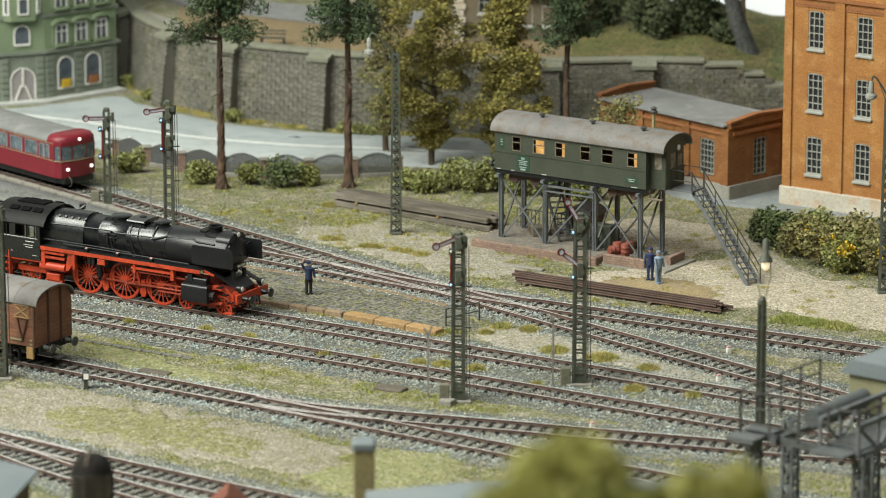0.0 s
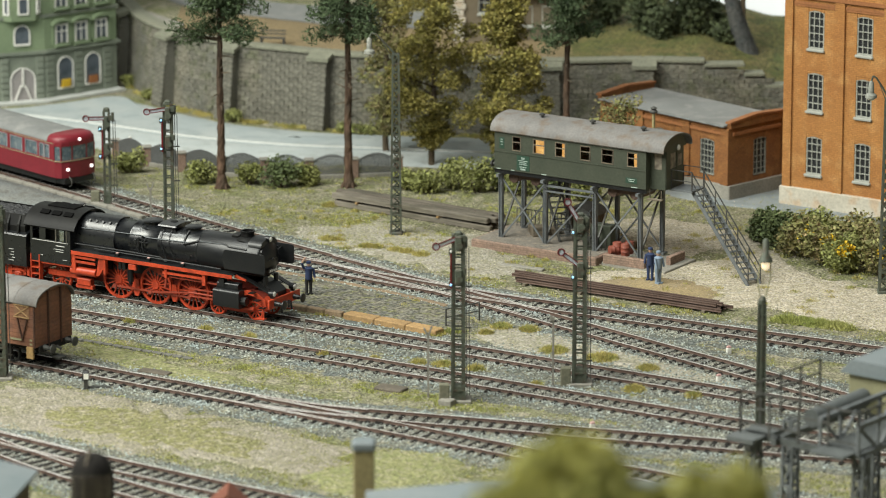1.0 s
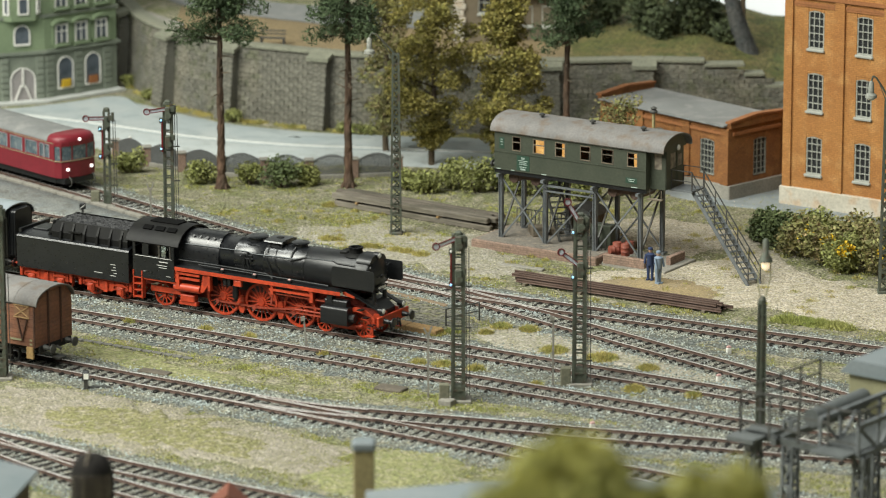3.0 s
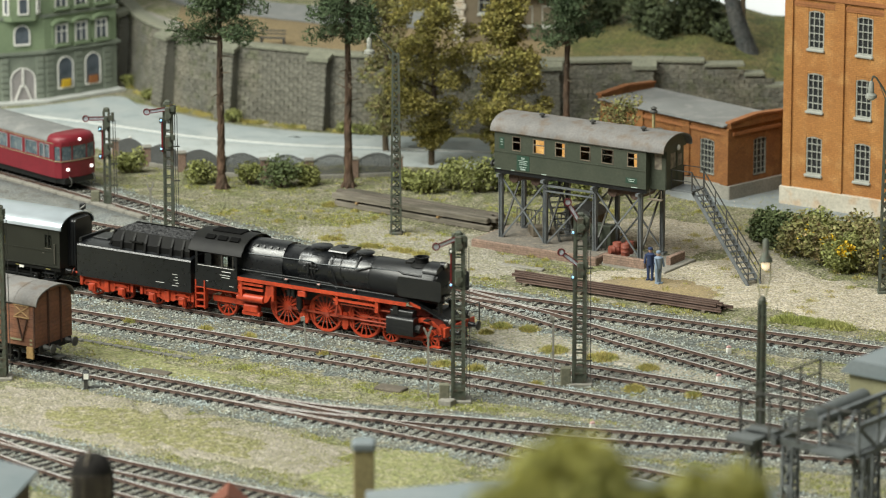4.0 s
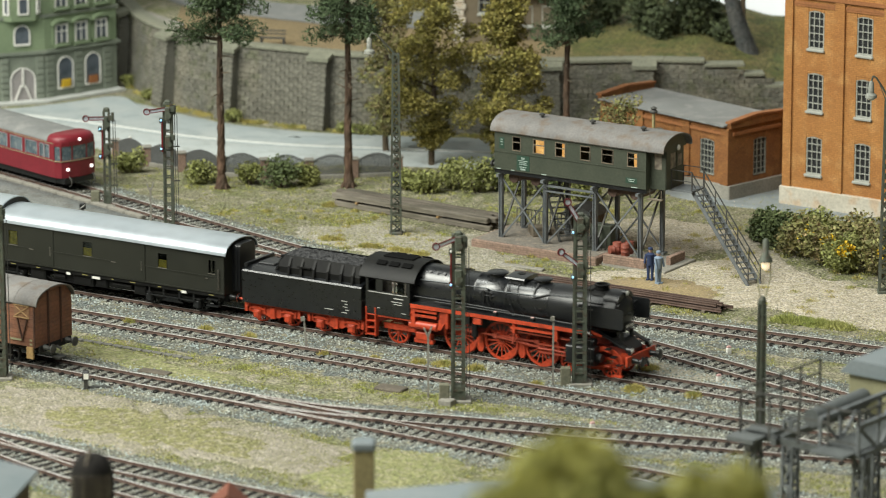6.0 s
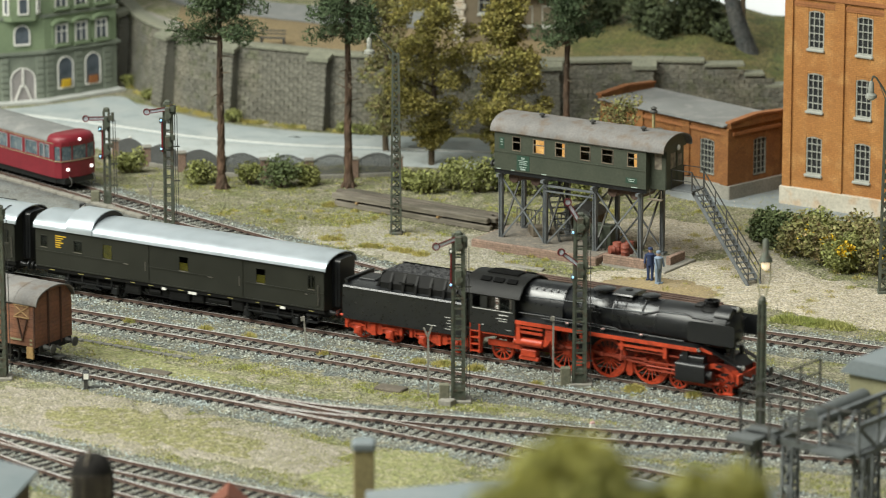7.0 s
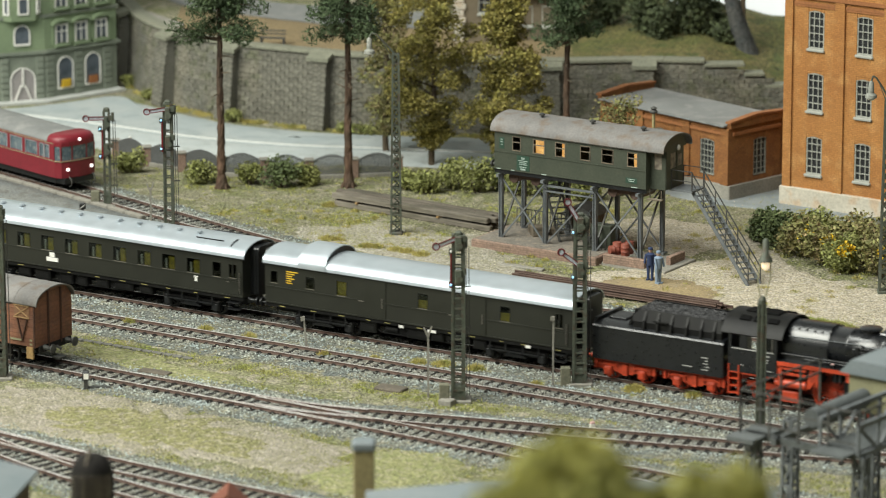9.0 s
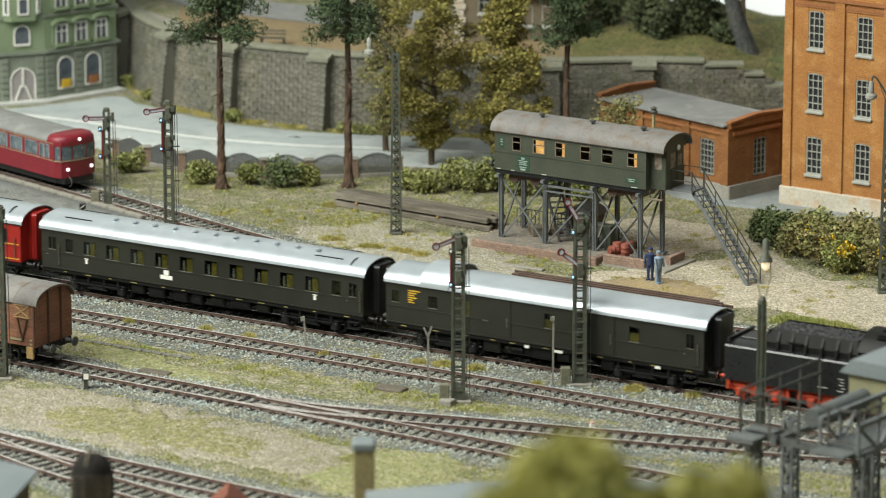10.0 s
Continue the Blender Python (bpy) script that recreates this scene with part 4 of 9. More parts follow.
                box(bm, x - w * 0.26, -1.34, a + 0.02, 0.1, 0.06, 0.52, ch=0.03)
                part("seat_edge", bm, M["sillpale"], seat, "pale headrest edge")
    # end doors recess
    for x in doors:
        for s in (-1, 1):
            bm = B()
            box(bm, x, s * 1.475, 1.4, 0.75, 0.02, 0.68)
            box(bm, x, s * 1.475, 2.2, 0.06, 0.02, 1.1)
            d = part("door", bm, paint, C)
            bm = B()
            bar(bm, (x + 0.45, s * 1.53, 1.5), (x + 0.45, s * 1.53, 2.6), 0.04)
            box(bm, x - 0.3, s * 1.5, 2.0, 0.12, 0.04, 0.05)
            part("handrail", bm, M["steel"], d)
            bm = B()
            for z in (0.55, 0.9):
                box(bm, x, s * 1.35, z, 0.7, 0.3, 0.05)
            for q in (-0.33, 0.33):
                box(bm, x + q, s * 1.3, 0.55, 0.05, 0.05, 0.7)
            part("step", bm, M["blackmatt"], C)
    # gangways
    for x, s in ((x0, -1), (x1, 1)):
        bm = B()
        for i in range(4):
            prism(bm, rounded(1.5 - 0.08 * (i % 2), 2.6, 0.2, cx=0, cz=2.55), x + s * (0.02 + 0.12 * i), x + s * (0.12 + 0.12 * i), "x")
        part("gangway", bm, M["blackmatt"] if paint is M["green"] else paint, C, "black folded gangway bellows")
        buffer_pair(C, x + s * 0.02, s, M["blackmatt"])
    # underframe and bogies
    bm = B()
    for s in (-1, 1):
        box(bm, mid, s * 1.38, 1.08, ln, 0.08, 0.2)
        tr = [(x0 + 5.8, 1.05), (mid - 2.2, 0.55), (mid + 2.2, 0.55), (x1 - 5.8, 1.05)]
        for (xa, za), (xb, zb) in zip(tr, tr[1:]):
            bar(bm, (xa, s * 1.1, za), (xb, s * 1.1, zb), 0.08)
    box(bm, mid - 1.2, 0, 0.6, 1.8, 2.2, 0.5, ch=0.05)
    box(bm, mid + 1.8, 0, 0.65, 1.2, 2.3, 0.45, ch=0.05)
    part("underframe", bm, M["soot"], C)
    bm = B()
    box(bm, mid, 0, 0.72, ln - 0.4, 1.5, 0.5)
    part("centre_girder", bm, M["soot"], C)
    rnd = random.Random(name + "gear")
    xx = x0 + 5.6
    while xx < x1 - 5.6:
        w = rnd.uniform(0.5, 1.3)
        bm = B()
        z = rnd.uniform(0.45, 0.65)
        if rnd.random() < 0.3:
            tube(bm, (xx, -1.0, z + 0.25), (xx + w, -1.0, z + 0.25), 0.22, seg=12)
        else:
            box(bm, xx + w / 2, -1.05, z, w, 0.45, 1.1 - z, ch=0.04)
            box(bm, xx + w / 2, -1.29, z + 0.1, w * 0.8, 0.03, 0.3)
        part("equipment_box", bm, M["soot"], C)
        xx += w + rnd.uniform(0.15, 0.6)
    bm = B()
    rnd = random.Random(name)
    for i in range(int(ln / 1.6)):
        box(bm, x0 + 1.2 + i * 1.6 + rnd.uniform(-0.3, 0.3), -1.425, 1.13, rnd.uniform(0.15, 0.4), 0.012, 0.045)
    part("lettering_bar", bm, M["olive"], body, "small yellow lettering bars")
    if baggage:
        bm = B()
        for i, w in enumerate((0.7, 0.5, 0.36, 0.5, 0.3, 0.36)):
            box(bm, -27.3 + w / 2, -1.475, 3.02 - 0.12 * i, w, 0.012, 0.06)
        part("lettering_bar", bm, M["yellow"], body, "yellow lettering bars")
        for x, w in ((-20.4, 0.25), (-18.6, 0.5), (-13.0, 0.3)):
            bm = B()
            box(bm, x, -1.43, 1.02, w, 0.014, 0.14)
            part("lettering_bar", bm, M["white"], body)
    for (x, z, w, h) in marks:
        bm = B()
        box(bm, x, -1.475, z, w, 0.012, h)
        part("lettering_bar", bm, M["white"], body)
    wm = COACH_WHEEL
    for cx in (x0 + 3.4, x1 - 3.4):
        bm = B()
        for s in (-1, 1):
            prism(bm, [(cx - 1.8, 0.8), (cx + 1.8, 0.8), (cx + 1.8, 0.6), (cx + 1.0, 0.45), (cx - 1.0, 0.45), (cx - 1.8, 0.6)], s * 1.05 - 0.06, s * 1.05 + 0.06, "y")
            for x in (cx - 1.5, cx + 1.5):
                box(bm, x, s * 1.1, 0.28, 0.5, 0.25, 0.5, ch=0.05)
            box(bm, cx, s * 1.1, 0.35, 1.1, 0.2, 0.22)
            box(bm, cx, s * 1.1, 0.7, 2.6, 0.12, 0.08)
        box(bm, cx, 0, 0.55, 0.6, 2.1, 0.5)
        box(bm, cx, 0, 0.8, 3.9, 2.0, 0.3)
        bogie = part("bogie", bm, M["soot"], C)
        for s in (-1, 1):
            for x in (cx - 1.5, cx + 1.5):
                bm = B()
                box(bm, x, s * 1.2, 0.3, 0.34, 0.16, 0.34, ch=0.05)
                part("axle_box", bm, M["blackmatt"], bogie)
            bm = B()
            for k in range(4):
                box(bm, cx, s * 1.2, 0.4 + 0.06 * k, 1.3 - 0.25 * k, 0.14, 0.05)
            part("leaf_spring", bm, M["blackmatt"], bogie)
            bm = B()
            box(bm, cx, s * 1.32, 0.62, 3.0, 0.06, 0.06)
            for q in (-1.4, -0.5, 0.5, 1.4):
                box(bm, cx + q, s * 1.32, 0.62, 0.07, 0.06, 0.45)
            part("step_board", bm, M["blackmatt"], bogie)
        for x in (cx - 1.5, cx + 1.5):
            for s in (-1, 1):
                add_wheel(wm, 0.44, x, s * 0.76, 0.44, C, s > 0)
    return C


M["seatgold"] = mat("seatgold", (0.42, 0.31, 0.03), (0.28, 0.22, 0.03), rough=0.7, big=2.5, fine=8, grain=0.3)
M["olive"] = mat("olive", (0.30, 0.26, 0.08), (0.22, 0.2, 0.07), rough=0.6)
M["sill"] = mat("sill", (0.16, 0.15, 0.12), (0.12, 0.11, 0.09), rough=0.5)
M["carmine"] = mat("carmine", (0.31, 0.015, 0.011), (0.26, 0.013, 0.010), rough=0.4, grain=0.1)
M["line"] = mat("line", (0.6, 0.33, 0.04), rough=0.5, grain=0.1)
COACH_WHEEL = wheel_mesh(0.44, 9, name="coach_wheel")
BAGGAGE = build_coach("baggage_car", "dark green baggage coach with silver roof and raised lookout", -28.6, -10.45, M["green"],
                      [(-28.05, 0.45, 2.35, 3.0), (-25.85, 0.55, 2.3, 2.95), (-23.95, 0.62, 2.2, 3.0), (-19.1, 0.6, 2.2, 3.0), (-14.3, 0.6, 2.2, 3.0), (-11.2, 0.45, 2.3, 3.05)], baggage=True, doors=(-11.2,))
COACH = build_coach("passenger_coach", "dark green express passenger coach with silver roof", -50.1, -30.0, M["green"],
                    [(-49.4, 0.5, 2.3, 3.0), (-48.3, 0.5, 2.25, 3.0), (-47.0, 0.75, 2.25, 3.0)] + [(-45.5 + 1.555 * i, 0.85, 2.2, 3.0) for i in range(9)] + [(-31.6, 0.55, 2.2, 3.0), (-30.6, 0.5, 2.25, 3.0)],
                    doors=(-49.4, -30.6), marks=((-42.1, 1.62, 0.75, 0.22), (-42.1, 1.86, 0.32, 0.25), (-32.9, 1.78, 0.14, 0.22), (-32.9, 2.02, 0.25, 0.05), (-47.2, 1.78, 0.14, 0.22), (-47.2, 2.02, 0.25, 0.05)))
DINER = build_coach("dining_car", "bright red dining coach with yellow lining and silver roof", -72.0, -51.5, M["carmine"],
                    [(-52.6, 0.5, 2.25, 3.05)] + [(-54.6 - 1.6 * i, 1.0, 2.2, 3.0) for i in range(10)], doors=(-52.3,))
bm = B()
for z in (2.2, 1.4):
    box(bm, -61.75, -1.48, z, 20.3, 0.015, 0.06)
part("lining", bm, M["line"], DINER, "yellow lining")

# distance of the train along the main track at each time
RUN_T = [0, 0.5, 1, 1.5, 2, 2.5, 4, 4.5, 5, 5.5, 7, 7.5, 8, 8.5, 9, 9.5, 10]
RUN_A = [-24.91, -24.03, -22.92, -21.56, -19.98, -18.21, -12.35, -10.13, -7.62, -4.87, 4.24, 7.83, 11.45, 15.13, 18.81, 22.47, 26.14]


def run_at(t):
    """Smooth distance by a cubic through the timetable."""
    T, A = RUN_T, RUN_A
    i = min(max(int(np.searchsorted(T, t, "right")) - 1, 0), len(T) - 2)
    def slope(k):
        if k == 0:
            return (A[1] - A[0]) / (T[1] - T[0])
        if k == len(T) - 1:
            return (A[-1] - A[-2]) / (T[-1] - T[-2])
        return (A[k + 1] - A[k - 1]) / (T[k + 1] - T[k - 1])
    h = T[i + 1] - T[i]
    u = (t - T[i]) / h
    return ((2 * u ** 3 - 3 * u ** 2 + 1) * A[i] + (u ** 3 - 2 * u ** 2 + u) * h * slope(i)
            + (-2 * u ** 3 + 3 * u ** 2) * A[i + 1] + (u ** 3 - u ** 2) * h * slope(i + 1))


def motions():
    times = [k / 15 for k in range(151)]
    rows = []
    for t in times[::3]:
        x, y = on_main(run_at(t))
        rows.append((t, P(x, y, 0.21, -TH)))
    for ob in (LOCO, TENDER, BAGGAGE, COACH, DINER):
        walk(ob, rows)
    for ob, r, x, y, z, flip in WHEELS:
        turn = [(t, P(x, y, z) @ Matrix.Rotation((run_at(t) - run_at(0)) / r, 4, "Y") @ Matrix.Rotation(math.pi if flip else 0, 4, "Z")) for t in times]
        walk(ob, turn)
    for ob, s, what in RODS:
        rows = []
        for t in times:
            a = -(run_at(t) - run_at(0)) + (0 if s < 0 else math.pi)
            cx, cz = 0.33 * math.cos(a), 0.33 * math.sin(a)
            if what == "couple":
                rows.append((t, P(cx, s * 0.98, 1.0 + cz)))
            else:
                rows.append((t, P(5.82 + cx, s * 1.12, 1.0 + cz) @ Matrix.Rotation(math.asin((cz - 0.05) / 2.9), 4, "Y")))
        walk(ob, rows)
# ---- materials of the surroundings ----
M.update(
    wallstone=mat("wallstone", (0.128, 0.126, 0.106), (0.165, 0.153, 0.118), c=(0.108, 0.11, 0.072), rough=0.95, big=0.5, fine=6, grain=0.4, bump=0.05, island=0.16),
    mortar=mat("mortar", (0.15, 0.145, 0.12), (0.12, 0.115, 0.095), rough=0.95, big=0.5, fine=9, grain=0.25, bump=0.03),
    capstone=mat("capstone", (0.22, 0.22, 0.165), (0.17, 0.175, 0.13), rough=0.9, big=0.8, fine=9, grain=0.2, bump=0.02),
    brick=mat("brick", (0.47, 0.21, 0.058), (0.40, 0.17, 0.048), c=(0.52, 0.26, 0.085), rough=0.85, big=0.35, fine=7, grain=0.16, bump=0.015),
    brickdark=mat("brickdark", (0.30, 0.12, 0.042), (0.25, 0.10, 0.036), rough=0.85, big=0.5, fine=7, grain=0.2),
    plinth=mat("plinth", (0.52, 0.48, 0.40), (0.44, 0.41, 0.34), c=(0.46, 0.36, 0.26), rough=0.9, big=0.5, fine=8, grain=0.15),
    framewhite=mat("framewhite", (0.38, 0.385, 0.34), (0.32, 0.325, 0.29), rough=0.7, grain=0.08),
    tar=mat("tar", (0.21, 0.215, 0.21), (0.17, 0.175, 0.17), c=(0.24, 0.24, 0.23), rough=0.8, big=0.4, fine=8, grain=0.1),
    housegreen=mat("housegreen", (0.215, 0.275, 0.165), (0.18, 0.235, 0.14), rough=0.85, big=0.4, fine=8, grain=0.1),
    housegrey=mat("housegrey", (0.20, 0.225, 0.178), (0.165, 0.188, 0.15), rough=0.85, big=0.4, fine=8, grain=0.12),
    dark=mat("dark", (0.02, 0.022, 0.025), (0.03, 0.03, 0.03), rough=0.3, grain=0.2),
    blueglass=mat("blueglass", (0.06, 0.075, 0.09), (0.12, 0.14, 0.17), rough=0.15, big=1.5, grain=0.1),
    plaster=mat("plaster", (0.165, 0.135, 0.09), (0.14, 0.115, 0.078), rough=0.9, big=0.3, fine=8, grain=0.12),
    rooftile=mat("rooftile", (0.22, 0.12, 0.09), (0.17, 0.09, 0.07), rough=0.85, grain=0.25),
    iron=mat("iron", (0.06, 0.062, 0.06), (0.09, 0.088, 0.08), rough=0.6, metal=0.3, grain=0.2),
    mast=mat("mast", (0.088, 0.10, 0.074), (0.062, 0.072, 0.055), c=(0.075, 0.06, 0.042), rough=0.6, big=1.2, grain=0.2),
    signalred=mat("signalred", (0.15, 0.012, 0.016), (0.11, 0.012, 0.016), rough=0.5, grain=0.08),
    bluelamp=mat("bluelamp", (0.3, 0.62, 1.0), (0.35, 0.68, 1.0), rough=0.3, emit=1.0, grain=0.02),
    warmlamp=mat("warmlamp", (1.0, 0.55, 0.2), (0.75, 0.32, 0.08), rough=0.4, emit=1.3, grain=0.1, big=3),
    whitelamp=mat("whitelamp", (1.0, 0.97, 0.9), (1.0, 0.97, 0.9), rough=0.3, emit=1.8, grain=0.0),
    timber=mat("timber", (0.115, 0.092, 0.065), (0.155, 0.13, 0.095), rough=0.9, big=0.6, fine=6, grain=0.3, bump=0.02, stretch=(0.15, 1, 1), island=0.25),
    plank=mat("plank", (0.42, 0.27, 0.11), (0.34, 0.22, 0.10), rough=0.85, big=0.6, fine=6, grain=0.2, bump=0.01, island=0.15),
    barn=mat("barn", (0.20, 0.086, 0.05), (0.24, 0.108, 0.06), c=(0.165, 0.08, 0.052), rough=0.75, big=0.6, fine=6, grain=0.18, island=0.12),
    greyroof=mat("greyroof", (0.16, 0.155, 0.15), (0.20, 0.19, 0.18), c=(0.16, 0.13, 0.105), rough=0.75, big=0.5, fine=8, grain=0.12),
    oldgreen=mat("oldgreen", (0.042, 0.051, 0.035), (0.054, 0.062, 0.043), rough=0.55, big=0.6, fine=7, grain=0.15),
    railred=mat("railred", (0.20, 0.018, 0.028), (0.165, 0.015, 0.023), rough=0.4, grain=0.12),
    pinkbrick=mat("pinkbrick", (0.30, 0.20, 0.15), (0.25, 0.17, 0.13), rough=0.9, big=1, fine=6, grain=0.25, bump=0.02),
    concrete=mat("concrete", (0.27, 0.255, 0.22), (0.22, 0.21, 0.18), rough=0.9, big=0.7, fine=8, grain=0.2, bump=0.015),
    barkred=mat("barkred", (0.115, 0.066, 0.042), (0.055, 0.038, 0.025), rough=0.95, big=2.5, fine=5, grain=0.7, bump=0.2, stretch=(1, 1, 0.3)),
    bark=mat("bark", (0.09, 0.065, 0.04), (0.13, 0.10, 0.07), rough=0.95, big=1.5, fine=7, grain=0.4, bump=0.05, stretch=(1, 1, 0.3)),
    needles=mat("needles", (0.05, 0.08, 0.035), (0.07, 0.10, 0.042), rough=0.8, big=0.8, fine=3, grain=0.2, island=0.45),
    goldleaf=mat("goldleaf", (0.275, 0.235, 0.055), (0.195, 0.18, 0.042), c=(0.36, 0.30, 0.09), rough=0.7, big=0.7, fine=3, grain=0.2, island=0.5),
    bushleaf=mat("bushleaf", (0.20, 0.22, 0.065), (0.27, 0.275, 0.095), rough=0.7, big=0.7, fine=3, grain=0.2, island=0.5),
    darkleaf=mat("darkleaf", (0.095, 0.13, 0.05), (0.13, 0.16, 0.06), rough=0.75, big=0.6, fine=3, grain=0.2, island=0.45),
    brownleaf=mat("brownleaf", (0.25, 0.23, 0.085), (0.17, 0.18, 0.06), c=(0.26, 0.19, 0.10), rough=0.75, big=0.9, fine=3, grain=0.2, island=0.5),
    flower=mat("flower", (0.75, 0.50, 0.02), (0.65, 0.42, 0.02), rough=0.6, island=0.3),
    straw=mat("straw", (0.43, 0.36, 0.115), (0.35, 0.315, 0.095), c=(0.30, 0.31, 0.09), rough=0.9, big=0.5, fine=3, grain=0.2, island=0.4),
    turf=mat("turf", (0.35, 0.34, 0.10), (0.29, 0.32, 0.085), c=(0.37, 0.33, 0.13), rough=0.9, big=0.35, fine=3, grain=0.2, island=0.45),
    navy=mat("navy", (0.02, 0.035, 0.09), (0.025, 0.04, 0.10), rough=0.8, grain=0.1),
    palecloth=mat("palecloth", (0.22, 0.28, 0.36), (0.18, 0.24, 0.32), rough=0.8, grain=0.1),
    skin=mat("skin", (0.45, 0.28, 0.2), rough=0.7, grain=0.05),
    drum=mat("drum", (0.25, 0.065, 0.038), (0.17, 0.045, 0.03), rough=0.6, grain=0.15),
    cream=mat("cream", (0.30, 0.29, 0.17), (0.25, 0.24, 0.145), rough=0.8, big=0.6, grain=0.08),
    slate=mat("slate", (0.15, 0.18, 0.19), (0.18, 0.205, 0.215), rough=0.6, big=0.6, grain=0.1),
    cable=mat("cable", (0.02, 0.02, 0.02), rough=0.6),
    hallwall=mat("hallwall", (0.62, 0.64, 0.66), (0.58, 0.60, 0.62), rough=0.9, big=0.02, fine=0.2, grain=0.04),
    # dark tone chosen to hold down bounce light from unseen walls and ceiling
    halldark=mat("halldark", (0.22, 0.22, 0.22), (0.19, 0.19, 0.19), rough=0.9, big=0.02, fine=0.2, grain=0.04),
    hallfloor=mat("hallfloor", (0.14, 0.13, 0.12), (0.11, 0.105, 0.10), rough=0.7, big=0.05, fine=0.4, grain=0.2),
)

M["oldtimber2"] = mat("oldtimber2", (0.13, 0.10, 0.07), (0.17, 0.14, 0.10), rough=0.95, big=0.8, fine=6, grain=0.3, bump=0.02, island=0.2)
# brightness of half-lit rooms is put into these two colours
M["roomdim"] = mat("roomdim", (0.09, 0.08, 0.06), (0.05, 0.045, 0.035), rough=0.8, big=3)
M["roompale"] = mat("roompale", (0.30, 0.26, 0.20), (0.12, 0.10, 0.08), rough=0.7, big=4)
M["plategreen"] = mat("plategreen", (0.02, 0.052, 0.034), (0.024, 0.06, 0.04), rough=0.5, grain=0.1)
M["scriptpale"] = mat("scriptpale", (0.42, 0.50, 0.45), (0.34, 0.42, 0.38), rough=0.6)
M["paving"] = mat("paving", (0.20, 0.178, 0.148), (0.155, 0.14, 0.118), c=(0.235, 0.195, 0.155), rough=0.95, big=0.9, fine=8, grain=0.3, bump=0.03)
M["redtile"] = mat("redtile", (0.17, 0.055, 0.032), (0.13, 0.045, 0.028), rough=0.9, grain=0.2)
M["platformgrey"] = mat("platformgrey", (0.155, 0.168, 0.165), (0.195, 0.20, 0.185), c=(0.13, 0.13, 0.115), rough=0.95, big=0.6, fine=8, grain=0.4, bump=0.05)
M["hillgrass"] = mat("hillgrass", (0.105, 0.11, 0.03), (0.155, 0.13, 0.05), c=(0.075, 0.09, 0.026), rough=0.95, big=0.4, fine=5, grain=0.6, bump=0.2)
M["sandgrass"] = mat("sandgrass", (0.30, 0.27, 0.215), (0.245, 0.228, 0.15), c=(0.345, 0.31, 0.255), rough=0.95, big=0.55, fine=7, grain=0.5, bump=0.15)
M["trough"] = mat("trough", (0.17, 0.165, 0.145), (0.12, 0.118, 0.10), rough=0.9, big=1.0, fine=8, grain=0.25)
M["slabdark"] = mat("slabdark", (0.10, 0.085, 0.066), (0.13, 0.11, 0.085), rough=0.9, big=1.0, fine=8, grain=0.2)
M["railgrey"] = mat("railgrey", (0.115, 0.12, 0.12), (0.09, 0.092, 0.09), rough=0.7, grain=0.15)
M["clearing"] = mat("clearing", (0.225, 0.208, 0.102), (0.195, 0.19, 0.078), c=(0.30, 0.27, 0.19), rough=0.95, big=0.8, fine=6, grain=0.55, bump=0.15)
M["greenverge"] = mat("greenverge", (0.205, 0.217, 0.09), (0.25, 0.245, 0.115), c=(0.30, 0.28, 0.17), rough=0.95, big=0.8, fine=6, grain=0.5, bump=0.15)
M["dulltan"] = mat("dulltan", (0.27, 0.19, 0.115), (0.21, 0.155, 0.10), rough=0.9, big=0.9, fine=7, grain=0.25, island=0.12)
M["dullplank"] = mat("dullplank", (0.36, 0.225, 0.095), (0.29, 0.185, 0.085), rough=0.88, big=0.7, fine=7, grain=0.25, island=0.15)
M["gravelgrey"] = mat("gravelgrey", (0.355, 0.325, 0.265), (0.29, 0.275, 0.19), c=(0.42, 0.39, 0.33), rough=0.95, big=0.9, fine=8, grain=0.5, bump=0.15)
M["yardgrey"] = mat("yardgrey", (0.205, 0.235, 0.24), (0.24, 0.26, 0.26), c=(0.185, 0.205, 0.205), rough=0.85, big=0.4, fine=9, grain=0.12)
M["walkgrey"] = mat("walkgrey", (0.42, 0.46, 0.46), (0.47, 0.50, 0.49), c=(0.38, 0.41, 0.40), rough=0.85, big=0.4, fine=9, grain=0.1)
M["doorgrey"] = mat("doorgrey", (0.30, 0.28, 0.27), (0.26, 0.24, 0.24), rough=0.7)
M["ochre"] = mat("ochre", (0.235, 0.175, 0.09), (0.20, 0.15, 0.08), rough=0.95, big=0.4, fine=7, grain=0.3, bump=0.08)
# annex brick: somewhat darker brick, with the walls' shade also mixed into the colour
M["shadedbrick"] = mat("shadedbrick", (0.29, 0.118, 0.034), (0.24, 0.096, 0.03), c=(0.33, 0.145, 0.044), rough=0.85, big=0.4, fine=7, grain=0.18)
M["framegrey"] = mat("framegrey", (0.27, 0.275, 0.24), (0.22, 0.225, 0.2), rough=0.7)
M["hillleaf"] = mat("hillleaf", (0.05, 0.066, 0.028), (0.07, 0.085, 0.034), rough=0.8, big=0.6, island=0.45)
# emission keeps the unlit backdrop board white
M["glowboard"] = mat("glowboard", (0.80, 0.83, 0.86), (0.76, 0.79, 0.82), rough=0.9, big=0.05, grain=0.02, emit=0.45)
M["palewarm"] = mat("palewarm", (1.0, 0.82, 0.55), (1.0, 0.78, 0.5), rough=0.4, emit=0.8, grain=0.02)
M["fgleaf"] = mat("fgleaf", (0.42, 0.40, 0.11), (0.36, 0.36, 0.10), rough=0.8, island=0.35)
M["darkbark"] = mat("darkbark", (0.05, 0.055, 0.055), (0.08, 0.08, 0.075), rough=0.95, big=1.5, fine=5, grain=0.4, bump=0.08)
